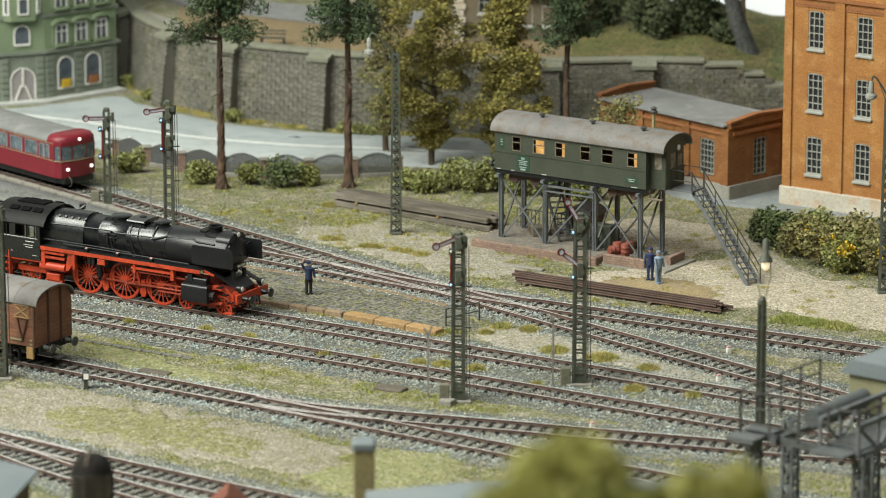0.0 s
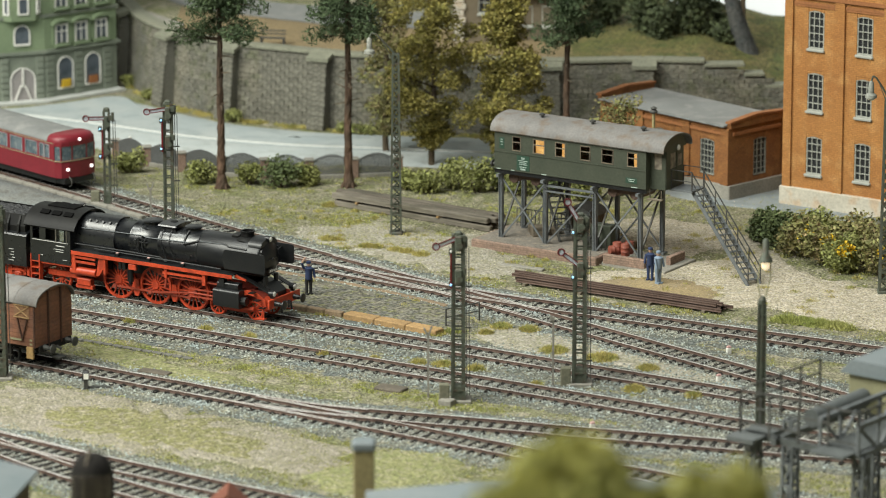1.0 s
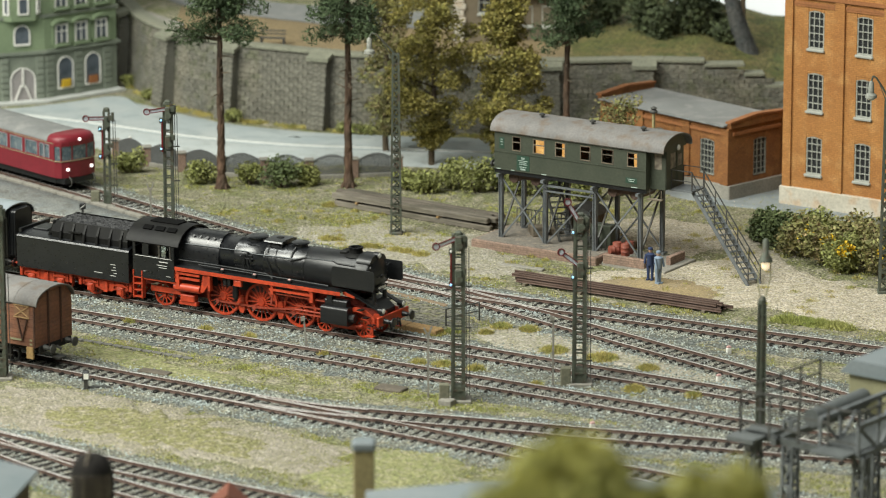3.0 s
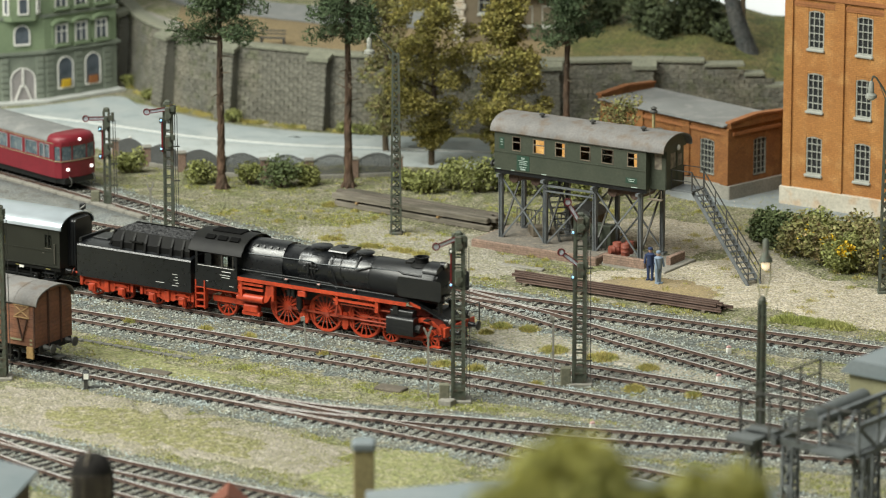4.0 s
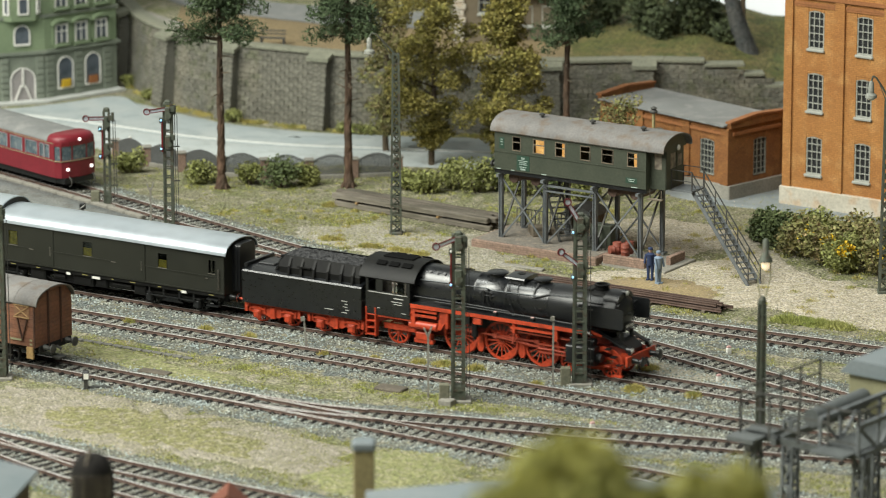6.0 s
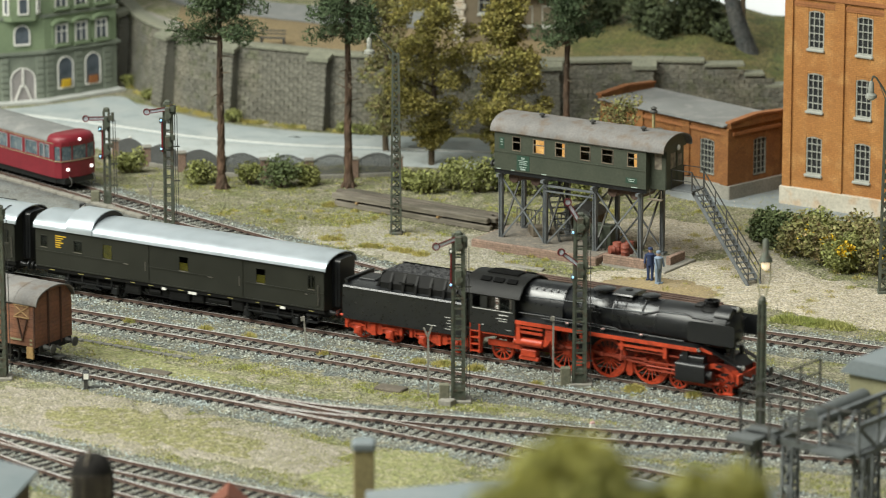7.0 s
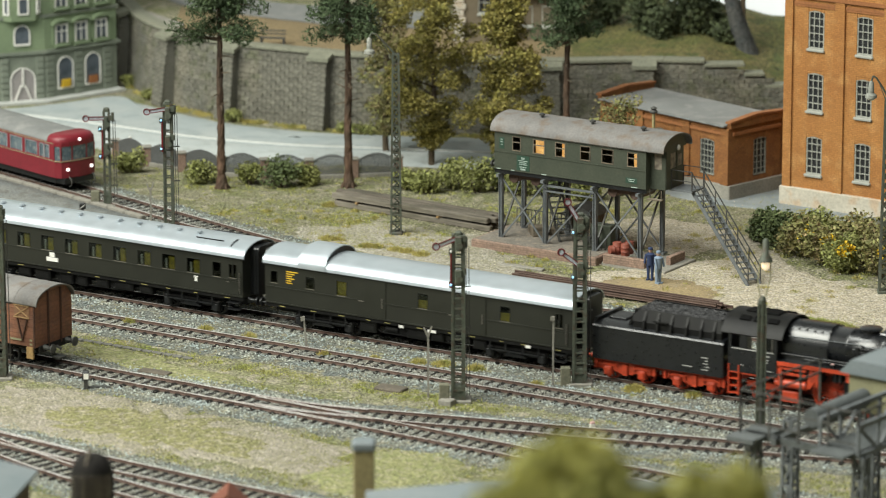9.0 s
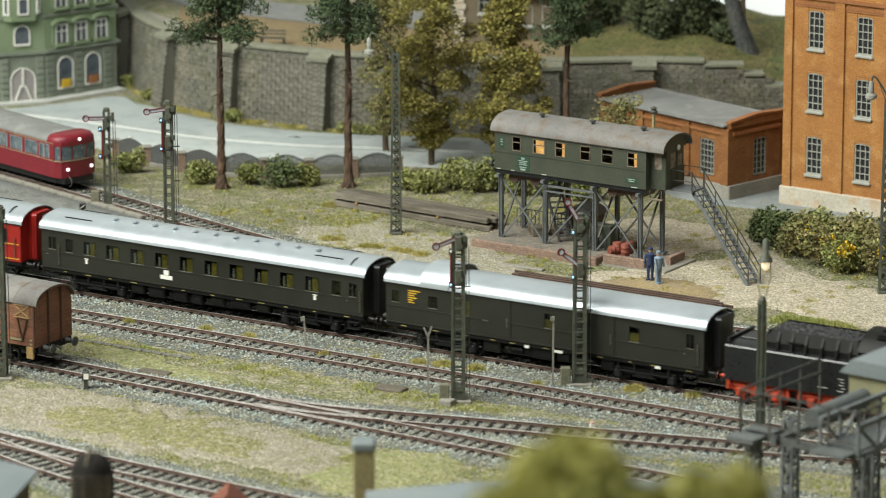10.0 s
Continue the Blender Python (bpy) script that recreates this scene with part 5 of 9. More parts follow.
M["bushgrass"] = mat("bushgrass", (0.28, 0.315, 0.085), (0.38, 0.375, 0.13), rough=0.9, island=0.4)
M["olivegrass"] = mat("olivegrass", (0.25, 0.245, 0.075), (0.20, 0.21, 0.06), c=(0.31, 0.28, 0.11), rough=0.9, island=0.35)
M["gantrygrey"] = mat("gantrygrey", (0.105, 0.115, 0.115), (0.08, 0.088, 0.088), rough=0.65, big=0.8, grain=0.2)
M["pebble"] = mat("pebble", (0.42, 0.38, 0.30), (0.34, 0.31, 0.25), rough=0.9, island=0.5)
M["cream2"] = mat("cream2", (0.32, 0.27, 0.13), (0.26, 0.22, 0.11), rough=0.85)


def lay_bricks(m, w, h, joint):
    """Adds fine courses of brick with paler joints to a wall material."""
    nt = m.node_tree
    n, l = nt.nodes, nt.links
    bs = n["Principled BSDF"]
    co, sep, add, com = n.new("ShaderNodeTexCoord"), n.new("ShaderNodeSeparateXYZ"), n.new("ShaderNodeMath"), n.new("ShaderNodeCombineXYZ")
    l.new(co.outputs["Object"], sep.inputs[0])
    l.new(sep.outputs[0], add.inputs[0])
    l.new(sep.outputs[1], add.inputs[1])
    l.new(add.outputs[0], com.inputs[0])
    l.new(sep.outputs[2], com.inputs[1])
    br = n.new("ShaderNodeTexBrick")
    br.inputs["Scale"].default_value = 1 / K
    br.inputs["Brick Width"].default_value, br.inputs["Row Height"].default_value, br.inputs["Mortar Size"].default_value = w, h, joint
    br.inputs["Color1"].default_value, br.inputs["Color2"].default_value, br.inputs["Mortar"].default_value = (1, 1, 1, 1), (0.84, 0.84, 0.84, 1), (0.72, 0.74, 0.76, 1)
    l.new(com.outputs[0], br.inputs["Vector"])
    mul = n.new("ShaderNodeMix")
    mul.data_type, mul.blend_type = "RGBA", "MULTIPLY"
    mul.inputs["Factor"].default_value = 1.0
    src = bs.inputs["Base Color"].links[0].from_socket
    l.new(src, mul.inputs["A"])
    l.new(br.outputs["Color"], mul.inputs["B"])
    l.new(mul.outputs["Result"], bs.inputs["Base Color"])
    bp = n.new("ShaderNodeBump")
    bp.inputs["Distance"].default_value = 0.02 * K
    bp.invert = True
    l.new(br.outputs["Fac"], bp.inputs["Height"])
    l.new(bp.outputs[0], bs.inputs["Normal"])


lay_bricks(M["brick"], 0.30, 0.105, 0.018)
lay_bricks(M["shadedbrick"], 0.30, 0.105, 0.018)
lay_bricks(M["pinkbrick"], 0.34, 0.13, 0.02)

# ---- the hall round the layout ----
# enclosing room, nearly all unseen; its dark sides and ceiling limit stray light
def build_hall():
    for name, x, y, z, sx, sy, sz, mm in (("wall_north", 0, 150, -85, 700, 8, 290, "hallwall"), ("wall_south", 0, -420, -85, 700, 8, 290, "hallwall"),
                                          ("wall_west", -346, -135, -85, 8, 562, 290, "halldark"), ("wall_east", 346, -135, -85, 8, 562, 290, "halldark"),
                                          ("floor", 0, -135, -93, 700, 578, 8, "hallfloor"), ("ceiling", 0, -135, 205, 700, 578, 8, "halldark")):
        bm = B()
        box(bm, x, y, z, sx, sy, sz)
        tagged(part(name, bm, M[mm]), "plain pale exhibition hall " + name.split("_")[0], name.split("_")[0], kind="structure")


build_hall()
# self-glowing board added behind the hill for a bright white background
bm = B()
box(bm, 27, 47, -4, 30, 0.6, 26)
tagged(part("backdrop", bm, M["glowboard"]), "plain whitish backdrop board behind the hillside, made to glow", "backdrop", kind="structure")
bm = B()
box(bm, 0, -30, -6, 296, 236, 5.2)
table = part("layout_table", bm, M["timber"])
tagged(table, "wooden baseboard of the model railway layout", "table")
for x in (-130, 0, 130):
    for y in (-130, 70):
        bm = B()
        box(bm, x, y, -85, 6, 6, 79)
        part("leg", bm, M["timber"], table)

# ---- ground covers ----
patch("road", [(-46, 33), (-27.9, 36.6), (-21.3, 40.4), (-19.4, 38.2), (-13.6, 32.4), (-7, 29.3), (0, 28.2), (8, 26.9), (14, 26.2), (14, 21.4), (6, 21.2), (-2, 20.8), (-9, 20.3), (-14, 20.9), (-20, 24.3), (-30, 29), (-46, 31)], 0.03, M["road"], "pale blue-grey street below the retaining wall", "road", rag=0.1)
KERB = smooth_line([(-34, 37.0), (-27, 34.4), (-20.86, 31.27), (-15.69, 28.09), (-9.73, 25.75), (-2.87, 24.51), (2.24, 23.59), (8, 23.0), (13, 22.8)], 0.6)
ribbon("pavement", KERB, -4.2, 0.0, 0.11, M["walkgrey"], "pale grey pavement between street and fence", "pavement", rag=0.02)
ribbon("kerb", KERB, -0.02, 0.16, 0.13, M["kerb"], "pale kerb stones along the street", "kerb", rag=0.0)
patch("yard", [(12.6, 16.5), (19.6, 14.6), (25.5, 9.0), (27, 5.6), (26.4, 4.2), (20, 8.4), (15.6, 10.6), (12.4, 13.6)], 0.03, M["yardgrey"], "blue-grey paved factory yard", "yard", rag=0.15)
patch("sand_yard", [(8.0, -5.0), (12, -3.5), (15.5, -1.5), (18, 0.5), (19.2, -4.5), (23, -8.5), (29, -11), (29, -18.5), (22.5, -17.2), (17.5, -13.2), (13, -11.8), (8, -8.5), (5.6, -7.0)], 0.035, M["sand"], "pale sandy gravel path by the signal box", "path", rag=0.7)
patch("sand_path", [(9.0, 6.4), (11.0, 7.8), (14.0, 6.4), (16.3, 4.2), (17.6, 1.4), (17.4, -2.4), (16.3, -1.1), (14.8, 0.1), (13.4, -1.8), (11.3, 0.1), (9.1, 2.1)], 0.032, M["sand"], "pale sandy path behind the signal box", "path", rag=0.5, seed=11)
patch("tan_yard", [(8.2, -7.2), (10, -6.2), (13, -7.0), (14.6, -9.4), (13.8, -11.6), (10, -10.2), (7.8, -8.4)], 0.05, M["tan"], "ochre sand beside the stacked rails", "path", rag=0.5)
patch("gravel_field", [(-3.5, 6.5), (2, 2.5), (3.4, -1.5), (5, -5.0), (2.2, -6.4), (-3, -2.4), (-6.5, 1.4), (-8.5, 4.5)], 0.03, M["gravelgrey"], "pale stony gravel with sparse grass", "gravel", rag=1.4, seed=3)
patch("gravel_bank", [(2.5, -20.5), (8, -23.5), (13, -27.6), (17, -29), (13, -24.0), (7.5, -19.6), (3.8, -16.6), (1.4, -16.8)], 0.03, M["gravelgrey"], "pale weedy gravel between the tracks", "gravel", rag=0.5, seed=5)
patch("cinder_platform", [(-26, 0.5), (-17, -6.2), (-9.6, -11.6), (-5.1, -14.1), (0.1, -18.0), (2.2, -17.2), (1.0, -13.6), (-2.2, -10.6), (-6.5, -7.0), (-11, -4.0), (-18, 0.9), (-26, 6.5)], 0.09, M["cinder"], "dark cinder platform wedge between the tracks", "platform", rag=0.15)
patch("station_platform", [(-44, 36), (-31, 22.0), (-22.7, 12.8), (-18.4, 8.0), (-15.9, 5.1), (-14.4, 3.0), (-18.6, 5.5), (-27, 11.4), (-44, 23)], 0.27, M["platformgrey"], "grey cinder end of a station platform", "platform", rag=0.1)
patch("sand_front", [(-24.5, -27.0), (-17.5, -28.6), (-13.3, -31.4), (-9.0, -34.8), (-5.6, -37.2), (-4.1, -39.4), (-5.6, -43.0), (-9.6, -40.7), (-13.1, -39.0), (-17.4, -37.0), (-22.0, -34.2), (-25.5, -31.6)], 0.03, M["sandgrass"], "pale sandy clearing between the tracks", "path", rag=1.8, seed=7)

patch("grass_clearing", [(-19.8, -31.5), (-15.9, -31.3), (-12.3, -33.4), (-9.4, -36.3), (-7.8, -38.9), (-9.6, -39.8), (-12.8, -38.1), (-16.1, -36.3), (-19.0, -34.0)], 0.05, M["clearing"], "olive grass in the middle of the sandy clearing", "grass", rag=1.6, seed=13)
patch("green_corner", [(-6.2, -42.7), (-4.8, -41.2), (-2.7, -38.9), (-0.1, -38.9), (1.2, -41.6), (-0.1, -44.3), (-3.7, -45.1), (-5.8, -44.3)], 0.05, M["greenverge"], "fresh green grass at the end of the clearing", "grass", rag=1.0, seed=17)
patch("green_verge", [(-18.7, -19.5), (-15.8, -21.2), (-12.8, -24.2), (-10.2, -26.1), (-11.2, -27.8), (-14.1, -25.6), (-16.9, -22.7)], 0.045, M["greenverge"], "green verge beside the goods wagon", "grass", rag=0.9, seed=19)


def hug(x, s):
    return (x, wall_y(x) + s, hill(x, s))


def terrace_strip(name, xs, s0, s1, lift, material, label, category):
    verts, polys = [], []
    ss = np.linspace(s0, s1, 10 if s1 < 20 else 48)
    for s in ss:
        for x in xs:
            px, py, pz = hug(x, s)
            verts.append((px, py, pz + lift))
    n = len(xs)
    for j in range(len(ss) - 1):
        polys += [(j * n + i, j * n + i + 1, (j + 1) * n + i + 1, (j + 1) * n + i) for i in range(n - 1)]
    return tagged(raw(name, verts, polys, material, smooth=True), label, category, kind="structure")


terrace_strip("upper_road", np.linspace(-30, -1, 60), 10.0, 15.5, 0.06, M["tar"], "grey street on the upper terrace", "road")
terrace_strip("upper_square", np.linspace(-17, 8, 60), 1.0, 9.9, 0.05, M["ochre"], "ochre sandy square on the upper terrace", "square")
terrace_strip("upper_walk", np.linspace(-24, -16.5, 30), 0.9, 4.0, 0.07, M["concrete"], "grey pavement above the retaining wall", "pavement")
terrace_strip("hillside", np.linspace(7.5, 40, 70), 0.9, 40, 0.05, M["hillgrass"], "grassy hillside above the wall", "hillside")

# ---- retaining wall ----
def wall_top(x):
    if x < 16.0:
        return 4.6
    return 4.35 if x < 18.2 else (3.75 if x < 20.2 else 3.0)


def build_retaining_wall():
    W = thing("retaining_wall", "weathered grey stone retaining wall with coping and buttresses", "retaining wall", P(0, 0, 0), kind="structure")
    line = smooth_line([(x, wall_y(x)) for x in (-24.5, -22.5, -20.9, -19.7, -17.25, -13.5, -7.3, -4.6, 6.2, 12, 16, 20.8, 27)], 0.62)
    fr = frames_of(line)
    bm = B()
    prev = None
    for p, t, nn in fr:
        h = wall_top(p.x)
        a, b = p - nn * 0.02, p + nn * 0.9
        lean = nn * 0.3
        cur = [(a.x, a.y, -0.3), (a.x + lean.x, a.y + lean.y, h - 0.05), (b.x, b.y, h - 0.05), (b.x, b.y, -0.3)]
        if prev:
            vs = [bm.verts.new(v) for v in prev + cur]
            for i in range(4):
                bm.faces.new((vs[i], vs[(i + 1) % 4], vs[4 + (i + 1) % 4], vs[4 + i]))
        prev = cur
    part("core", bm, M["mortar"], W)
    rnd = random.Random(8)
    meshes = []
    for k in range(12):
        bm = B()
        w, d, h = rnd.uniform(0.58, 0.615), rnd.uniform(0.1, 0.15), rnd.uniform(0.26, 0.288)
        vs = box(bm, 0, 0, 0, w, d, h, ch=0.03)
        for v in vs:
            v.co += Vector((rnd.uniform(-0.02, 0.02), rnd.uniform(-0.02, 0.02), rnd.uniform(-0.015, 0.015)))
        meshes.append(mesh_of("stone", bm, M["wallstone"]))
    rest_v, rest_p, count = [], [], 0
    for c in range(16):
        for i, (p, t, nn) in enumerate(fr):
            z = c * 0.295
            if z + 0.3 > wall_top(p.x):
                continue
            q = p + t * (0.31 * (c % 2)) + nn * (0.3 * z / 4.6)
            ang = math.degrees(math.atan2(t.y, t.x))
            me = rnd.choice(meshes)
            if -11.5 < p.x < -5.2 and count < 290:
                share("stone", me, W, P(q.x, q.y, z, ang))
                count += 1
            else:
                mt = Matrix.Translation(q + Vector((0, 0, z))) @ Matrix.Rotation(radians(ang), 4, "Z")
                base = len(rest_v)
                rest_v += [tuple(mt @ (v.co / K)) for v in me.vertices]
                rest_p += [tuple(base + j for j in f.vertices) for f in me.polygons]
    me = bpy.data.meshes.new("stonework")
    me.from_pydata([tuple(c * K for c in v) for v in rest_v], [], rest_p)
    me.materials.append(M["wallstone"])
    ob = new("stonework", me)
    ob.parent = W
    tagged(ob, kind="stuff")
    rnd = random.Random(3)
    for i in range(0, len(fr) - 2, 2):
        p, t, nn = fr[i + 1]
        z = wall_top(p.x)
        if z < 4.5 and p.x < 16:
            continue
        bm = B()
        box(bm, 0, 0.62, 0, 1.26, 1.0, 0.2, ch=0.04)
        part("coping", bm, M["capstone"], W, m=P(p.x, p.y, z - 0.05, math.degrees(math.atan2(t.y, t.x)) + rnd.uniform(-0.4, 0.4)))
    for x in (-20.5, -17.3, -13.3, -7.5, 6.5, 12.3):
        y = wall_y(x)
        t = Vector((0.6, wall_y(x + 0.3) - wall_y(x - 0.3), 0)).normalized()
        ang = math.degrees(math.atan2(t.y, t.x))
        bm = B()
        prism(bm, [(-0.95, -0.1), (0.1, -0.1), (0.1, 4.25), (-0.35, 4.25)], -0.55, 0.55, "x")
        bt = part("buttress", bm, M["mortar"], W, "grey stone buttress", P(x, y, 0, ang))
        for c in range(14):
            for q in (-0.28, 0.28):
                share("stone", rnd.choice(meshes), bt, P(q + 0.04 * (c % 2), -0.97 + 0.6 * c * 0.3 / 4.25, 0.02 + 0.3 * c))
        bm = B()
        prism(bm, [(-0.62, 4.22), (0.5, 4.55), (0.5, 4.8), (-0.62, 4.45)], -0.75, 0.75, "x")
        part("buttress_cap", bm, M["capstone"], bt, "sloping pale cap slab")


build_retaining_wall()

# ---- fence by the street ----
def build_fence():
    F = thing("fence", "low iron railing with arched panels between brick piers", "fence", P(0, 0, 0))
    pts = smooth_line([(-19.6, 22.3), (-16.4, 19.6), (-13.4, 18.0), (-10.9, 17.3), (-7.8, 17.1), (-5.1, 17.4), (-2.1, 18.0)], 0.05)
    cuts = [0]
    for i in range(1, len(pts)):
        if (pts[i] - pts[cuts[-1]]).length >= 2.62:
            cuts.append(i)
    for a in cuts:
        p = pts[a]
        bm = B()
        box(bm, 0, 0, 0, 0.46, 0.46, 1.12, ch=0.02)
        pier = part("pier", bm, M["pinkbrick"], F, "red brick pier", P(p.x, p.y, -0.03, 10))
        bm = B()
        box(bm, 0, 0, 1.12, 0.58, 0.58, 0.1, ch=0.04)
        part("pier_cap", bm, M["concrete"], pier)
    for a, b in zip(cuts, cuts[1:]):
        p, q = pts[a], pts[b]
        d = q - p
        ang = math.degrees(math.atan2(d.y, d.x))
        n = d.length
        mm = P(p.x, p.y, 0, ang)
        bm = B()
        box(bm, n / 2, 0, -0.03, n - 0.46, 0.3, 0.24, ch=0.03)
        part("base_wall", bm, M["concrete"], F, m=mm)
        bm = B()
        k = 24
        prev = None
        for i in range(k + 1):
            x = 0.28 + (n - 0.56) * i / k
            h = 0.98 + 0.32 * math.sin(math.pi * i / k)
            bar(bm, (x, 0, 0.2), (x, 0, h + 0.12), 0.06)
            if prev:
                bar(bm, (prev[0], 0, prev[1]), (x, 0, h), 0.05)
                bar(bm, (prev[0], 0, 0.42), (x, 0, 0.42), 0.04)
            prev = (x, h)
        part("railing", bm, M["railgrey"], F, "grey iron arched railing", mm)


build_fence()


# ---- buildings ----
def sash_window(parent, m, w, h, cols, rows, arch=True, frame="framewhite", pane="dark", sill=True):
    """A mullioned window set in an opening; origin at the middle of its foot, facing -y."""
    bm = B()
    box(bm, 0, 0.13, 0, w, 0.02, h)
    win = part("window", bm, M[pane], parent, m=m)
    bm = B()
    for x in (-w / 2 + 0.035, w / 2 - 0.035):
        box(bm, x, 0.07, 0, 0.055, 0.1, h)
    for z in (0, h - 0.1):
        box(bm, 0, 0.07, z, w - 0.13, 0.1, 0.07)
    part("window_frame", bm, M[frame], win)
    bm = B()
    for i in range(1, cols):
        box(bm, -w / 2 + w * i / cols, 0.085, 0.08, 0.042, 0.07, h - 0.16)
    for j in range(1, rows):
        for i in range(cols):
            box(bm, -w / 2 + w * (i + 0.5) / cols, 0.085, h * j / rows - 0.03, w / cols - 0.043, 0.06, 0.042)
    part("glazing_grid", bm, M[frame], win)
    if sill:
        bm = B()
        box(bm, 0, -0.02, -0.14, w + 0.16, 0.24, 0.14, ch=0.04)
        part("sill", bm, M["framewhite"], win, "pale stone sill")
    if arch:
        bm = B()
        k = 8
        o = [(-w / 2 + w * i / k, h - 0.1 + 0.09 * math.sin(math.pi * i / k)) for i in range(k + 1)]
        for (xa, za), (xb, zb) in zip(o, o[1:]):
            prism(bm, [(xa, za), (xb, zb), (xb, h + 0.15), (xa, h + 0.15)], 0.015, 0.12, "y")
        part("window_head", bm, M["brick" if frame == "framewhite" else "shadedbrick"], win, "brick arch over the window", weld=True)
        bm = B()
        for (xa, za), (xb, zb) in zip(o, o[1:]):
            prism(bm, [(xa, za - 0.055), (xb, zb - 0.055), (xb, zb), (xa, za)], 0.02, 0.12, "y")
        part("arched_frame", bm, M[frame], win)
    return win


def build_factory():
    F = thing("factory", "tall orange brick factory with pale plinth and mullioned windows", "factory", P(19.5, 10.85, 0, -34.6))
    n, h = 15.0, 16.5
    cols = [2.0, 5.15, 8.3, 11.45, 14.0][:4]
    rows = [(1.95, 2.2), (5.65, 2.2), (9.25, 2.2), (12.85, 2.2)]
    holes = [(c - 0.52, c + 0.52, z, z + hh + 0.14) for c in cols for z, hh in rows]
    bm = B()
    wall_with_openings(bm, 0, n, 1.05, h, 0.12, 0.24, holes)
    box(bm, 0.12, 5.2, 1.05, 0.24, 9.9, h - 1.05)
    box(bm, n - 0.12, 5.2, 1.05, 0.24, 9.9, h - 1.05)
    box(bm, n / 2, 10.0, 1.05, n, 0.24, h - 1.05)
    part("wall", bm, M["brick"], F, "orange brick wall")
    bm = B()
    box(bm, n / 2, 5, -0.05, n + 0.3, 10.4, 1.12, ch=0.05)
    part("plinth", bm, M["plinth"], F, "stained pale stone plinth")
    bm = B()
    box(bm, n / 2, 5, h, n + 0.6, 10.8, 0.3)
    part("roof", bm, M["slate"], F)
    for i, x in enumerate((0.26, 3.58, 6.72, 9.87, 13.0)):
        bm = B()
        box(bm, x, -0.06, 1.06, 0.52 if i == 0 else 0.62, 0.13, h - 1.06)
        part("pilaster", bm, M["brick"], F, "raised brick pilaster")
    for z, w in ((12.1, 0.2), (15.2, 0.3)):
        bm = B()
        box(bm, n / 2, -0.08, z, n, 0.16, w)
        part("string_course", bm, M["brickdark"], F)
    for a, b in ((0.55, 3.25), (3.92, 6.4), (7.05, 9.55)):
        bm = B()
        box(bm, (a + b) / 2, -0.03, 11.75, b - a, 0.06, 0.16)
        box(bm, (a + b) / 2, -0.02, 11.62, b - a, 0.04, 0.12)
        part("panel_head", bm, M["brickdark"], F)
    for c in cols:
        for z, hh in rows:
            sash_window(F, P(c, 0, z), 1.0, hh, 3, 5)


def build_annex():
    # corner towards the tracks at the origin; the front runs to -x, the gable end along y
    A = thing("annex", "low orange brick workshop with flat grey roof and parapets", "workshop", P(16.45, 11.55, 0, -47.5))
    n, d, h = 10.6, 4.4, 4.3
    bm = B()
    holes = [(-2.35, -1.2, 1.2, 3.4), (-6.2, -5.0, 1.2, 3.4)]
    wall_with_openings(bm, -n, 0, 0.8, h, 0.12, 0.24, holes)
    wall_with_openings(bm, 0.24, d, 0.8, h, 0, 0.24, [(2.0, 3.1, 1.1, 3.4)], m=Matrix.Translation((-0.12, 0, 0)) @ Matrix.Rotation(math.pi / 2, 4, "Z"))
    box(bm, -n / 2, d, 0.8, n, 0.24, h - 0.8)
    box(bm, -n + 0.12, d / 2, 0.8, 0.24, d - 0.3, h - 0.8)
    # wall colour holds part of the annex's shade
    part("wall", bm, M["shadedbrick"], A, "orange brown brick wall")
    bm = B()
    box(bm, -n / 2, d / 2, -0.05, n + 0.24, d + 0.24, 0.9, ch=0.05)
    part("plinth", bm, M["concrete"], A, "grey stone plinth")
    for x in (0.0, -n):
        bm = B()
        prism(bm, [(0, h - 0.1), (d, h - 0.1), (d, h + 0.3), (d * 0.5, h + 0.42), (0, h + 0.18)], x - 0.2, x + 0.1, "x")
        part("parapet", bm, M["shadedbrick"], A, "stepped brick parapet")
        bm = B()
        prism(bm, [(-0.1, h + 0.18), (d * 0.5, h + 0.42), (d + 0.1, h + 0.3), (d + 0.1, h + 0.42), (d * 0.5, h + 0.54), (-0.1, h + 0.30)], x - 0.26, x + 0.16, "x")
        part("parapet_cap", bm, M["brickdark"], A)
    bm = B()
    prism(bm, [(-0.3, h - 0.02), (d, h - 0.02), (d, h + 0.06), (-0.3, h + 0.06)], -n + 0.15, -0.22, "x")
    part("roof", bm, M["tar"], A, "flat grey felt roof")
    for x, w in ((-0.3, 0.6), (-3.4, 0.55), (-7.2, 0.55)):
        bm = B()
        box(bm, x, -0.06, 0.85, w, 0.12, h - 1.0)
        part("pilaster", bm, M["shadedbrick"], A)
    bm = B()
    box(bm, -1.85, -0.05, 3.75, 2.5, 0.1, 0.18)
    box(bm, -5.3, -0.05, 3.75, 3.2, 0.1, 0.18)
    part("string_course", bm, M["brickdark"], A)
    bm = B()
    box(bm, 0.05, d * 0.5, 3.75, 0.1, d * 0.9, 0.18)
    part("string_course", bm, M["brickdark"], A)
    for x in (-1.78, -5.6):
        sash_window(A, P(x, 0, 1.25), 1.1, 2.1, 4, 6, frame="framegrey", sill=False)
    sash_window(A, P(0, 2.55, 1.15, 90), 1.05, 2.2, 3, 6, frame="framegrey", sill=False)


build_factory()
build_annex()


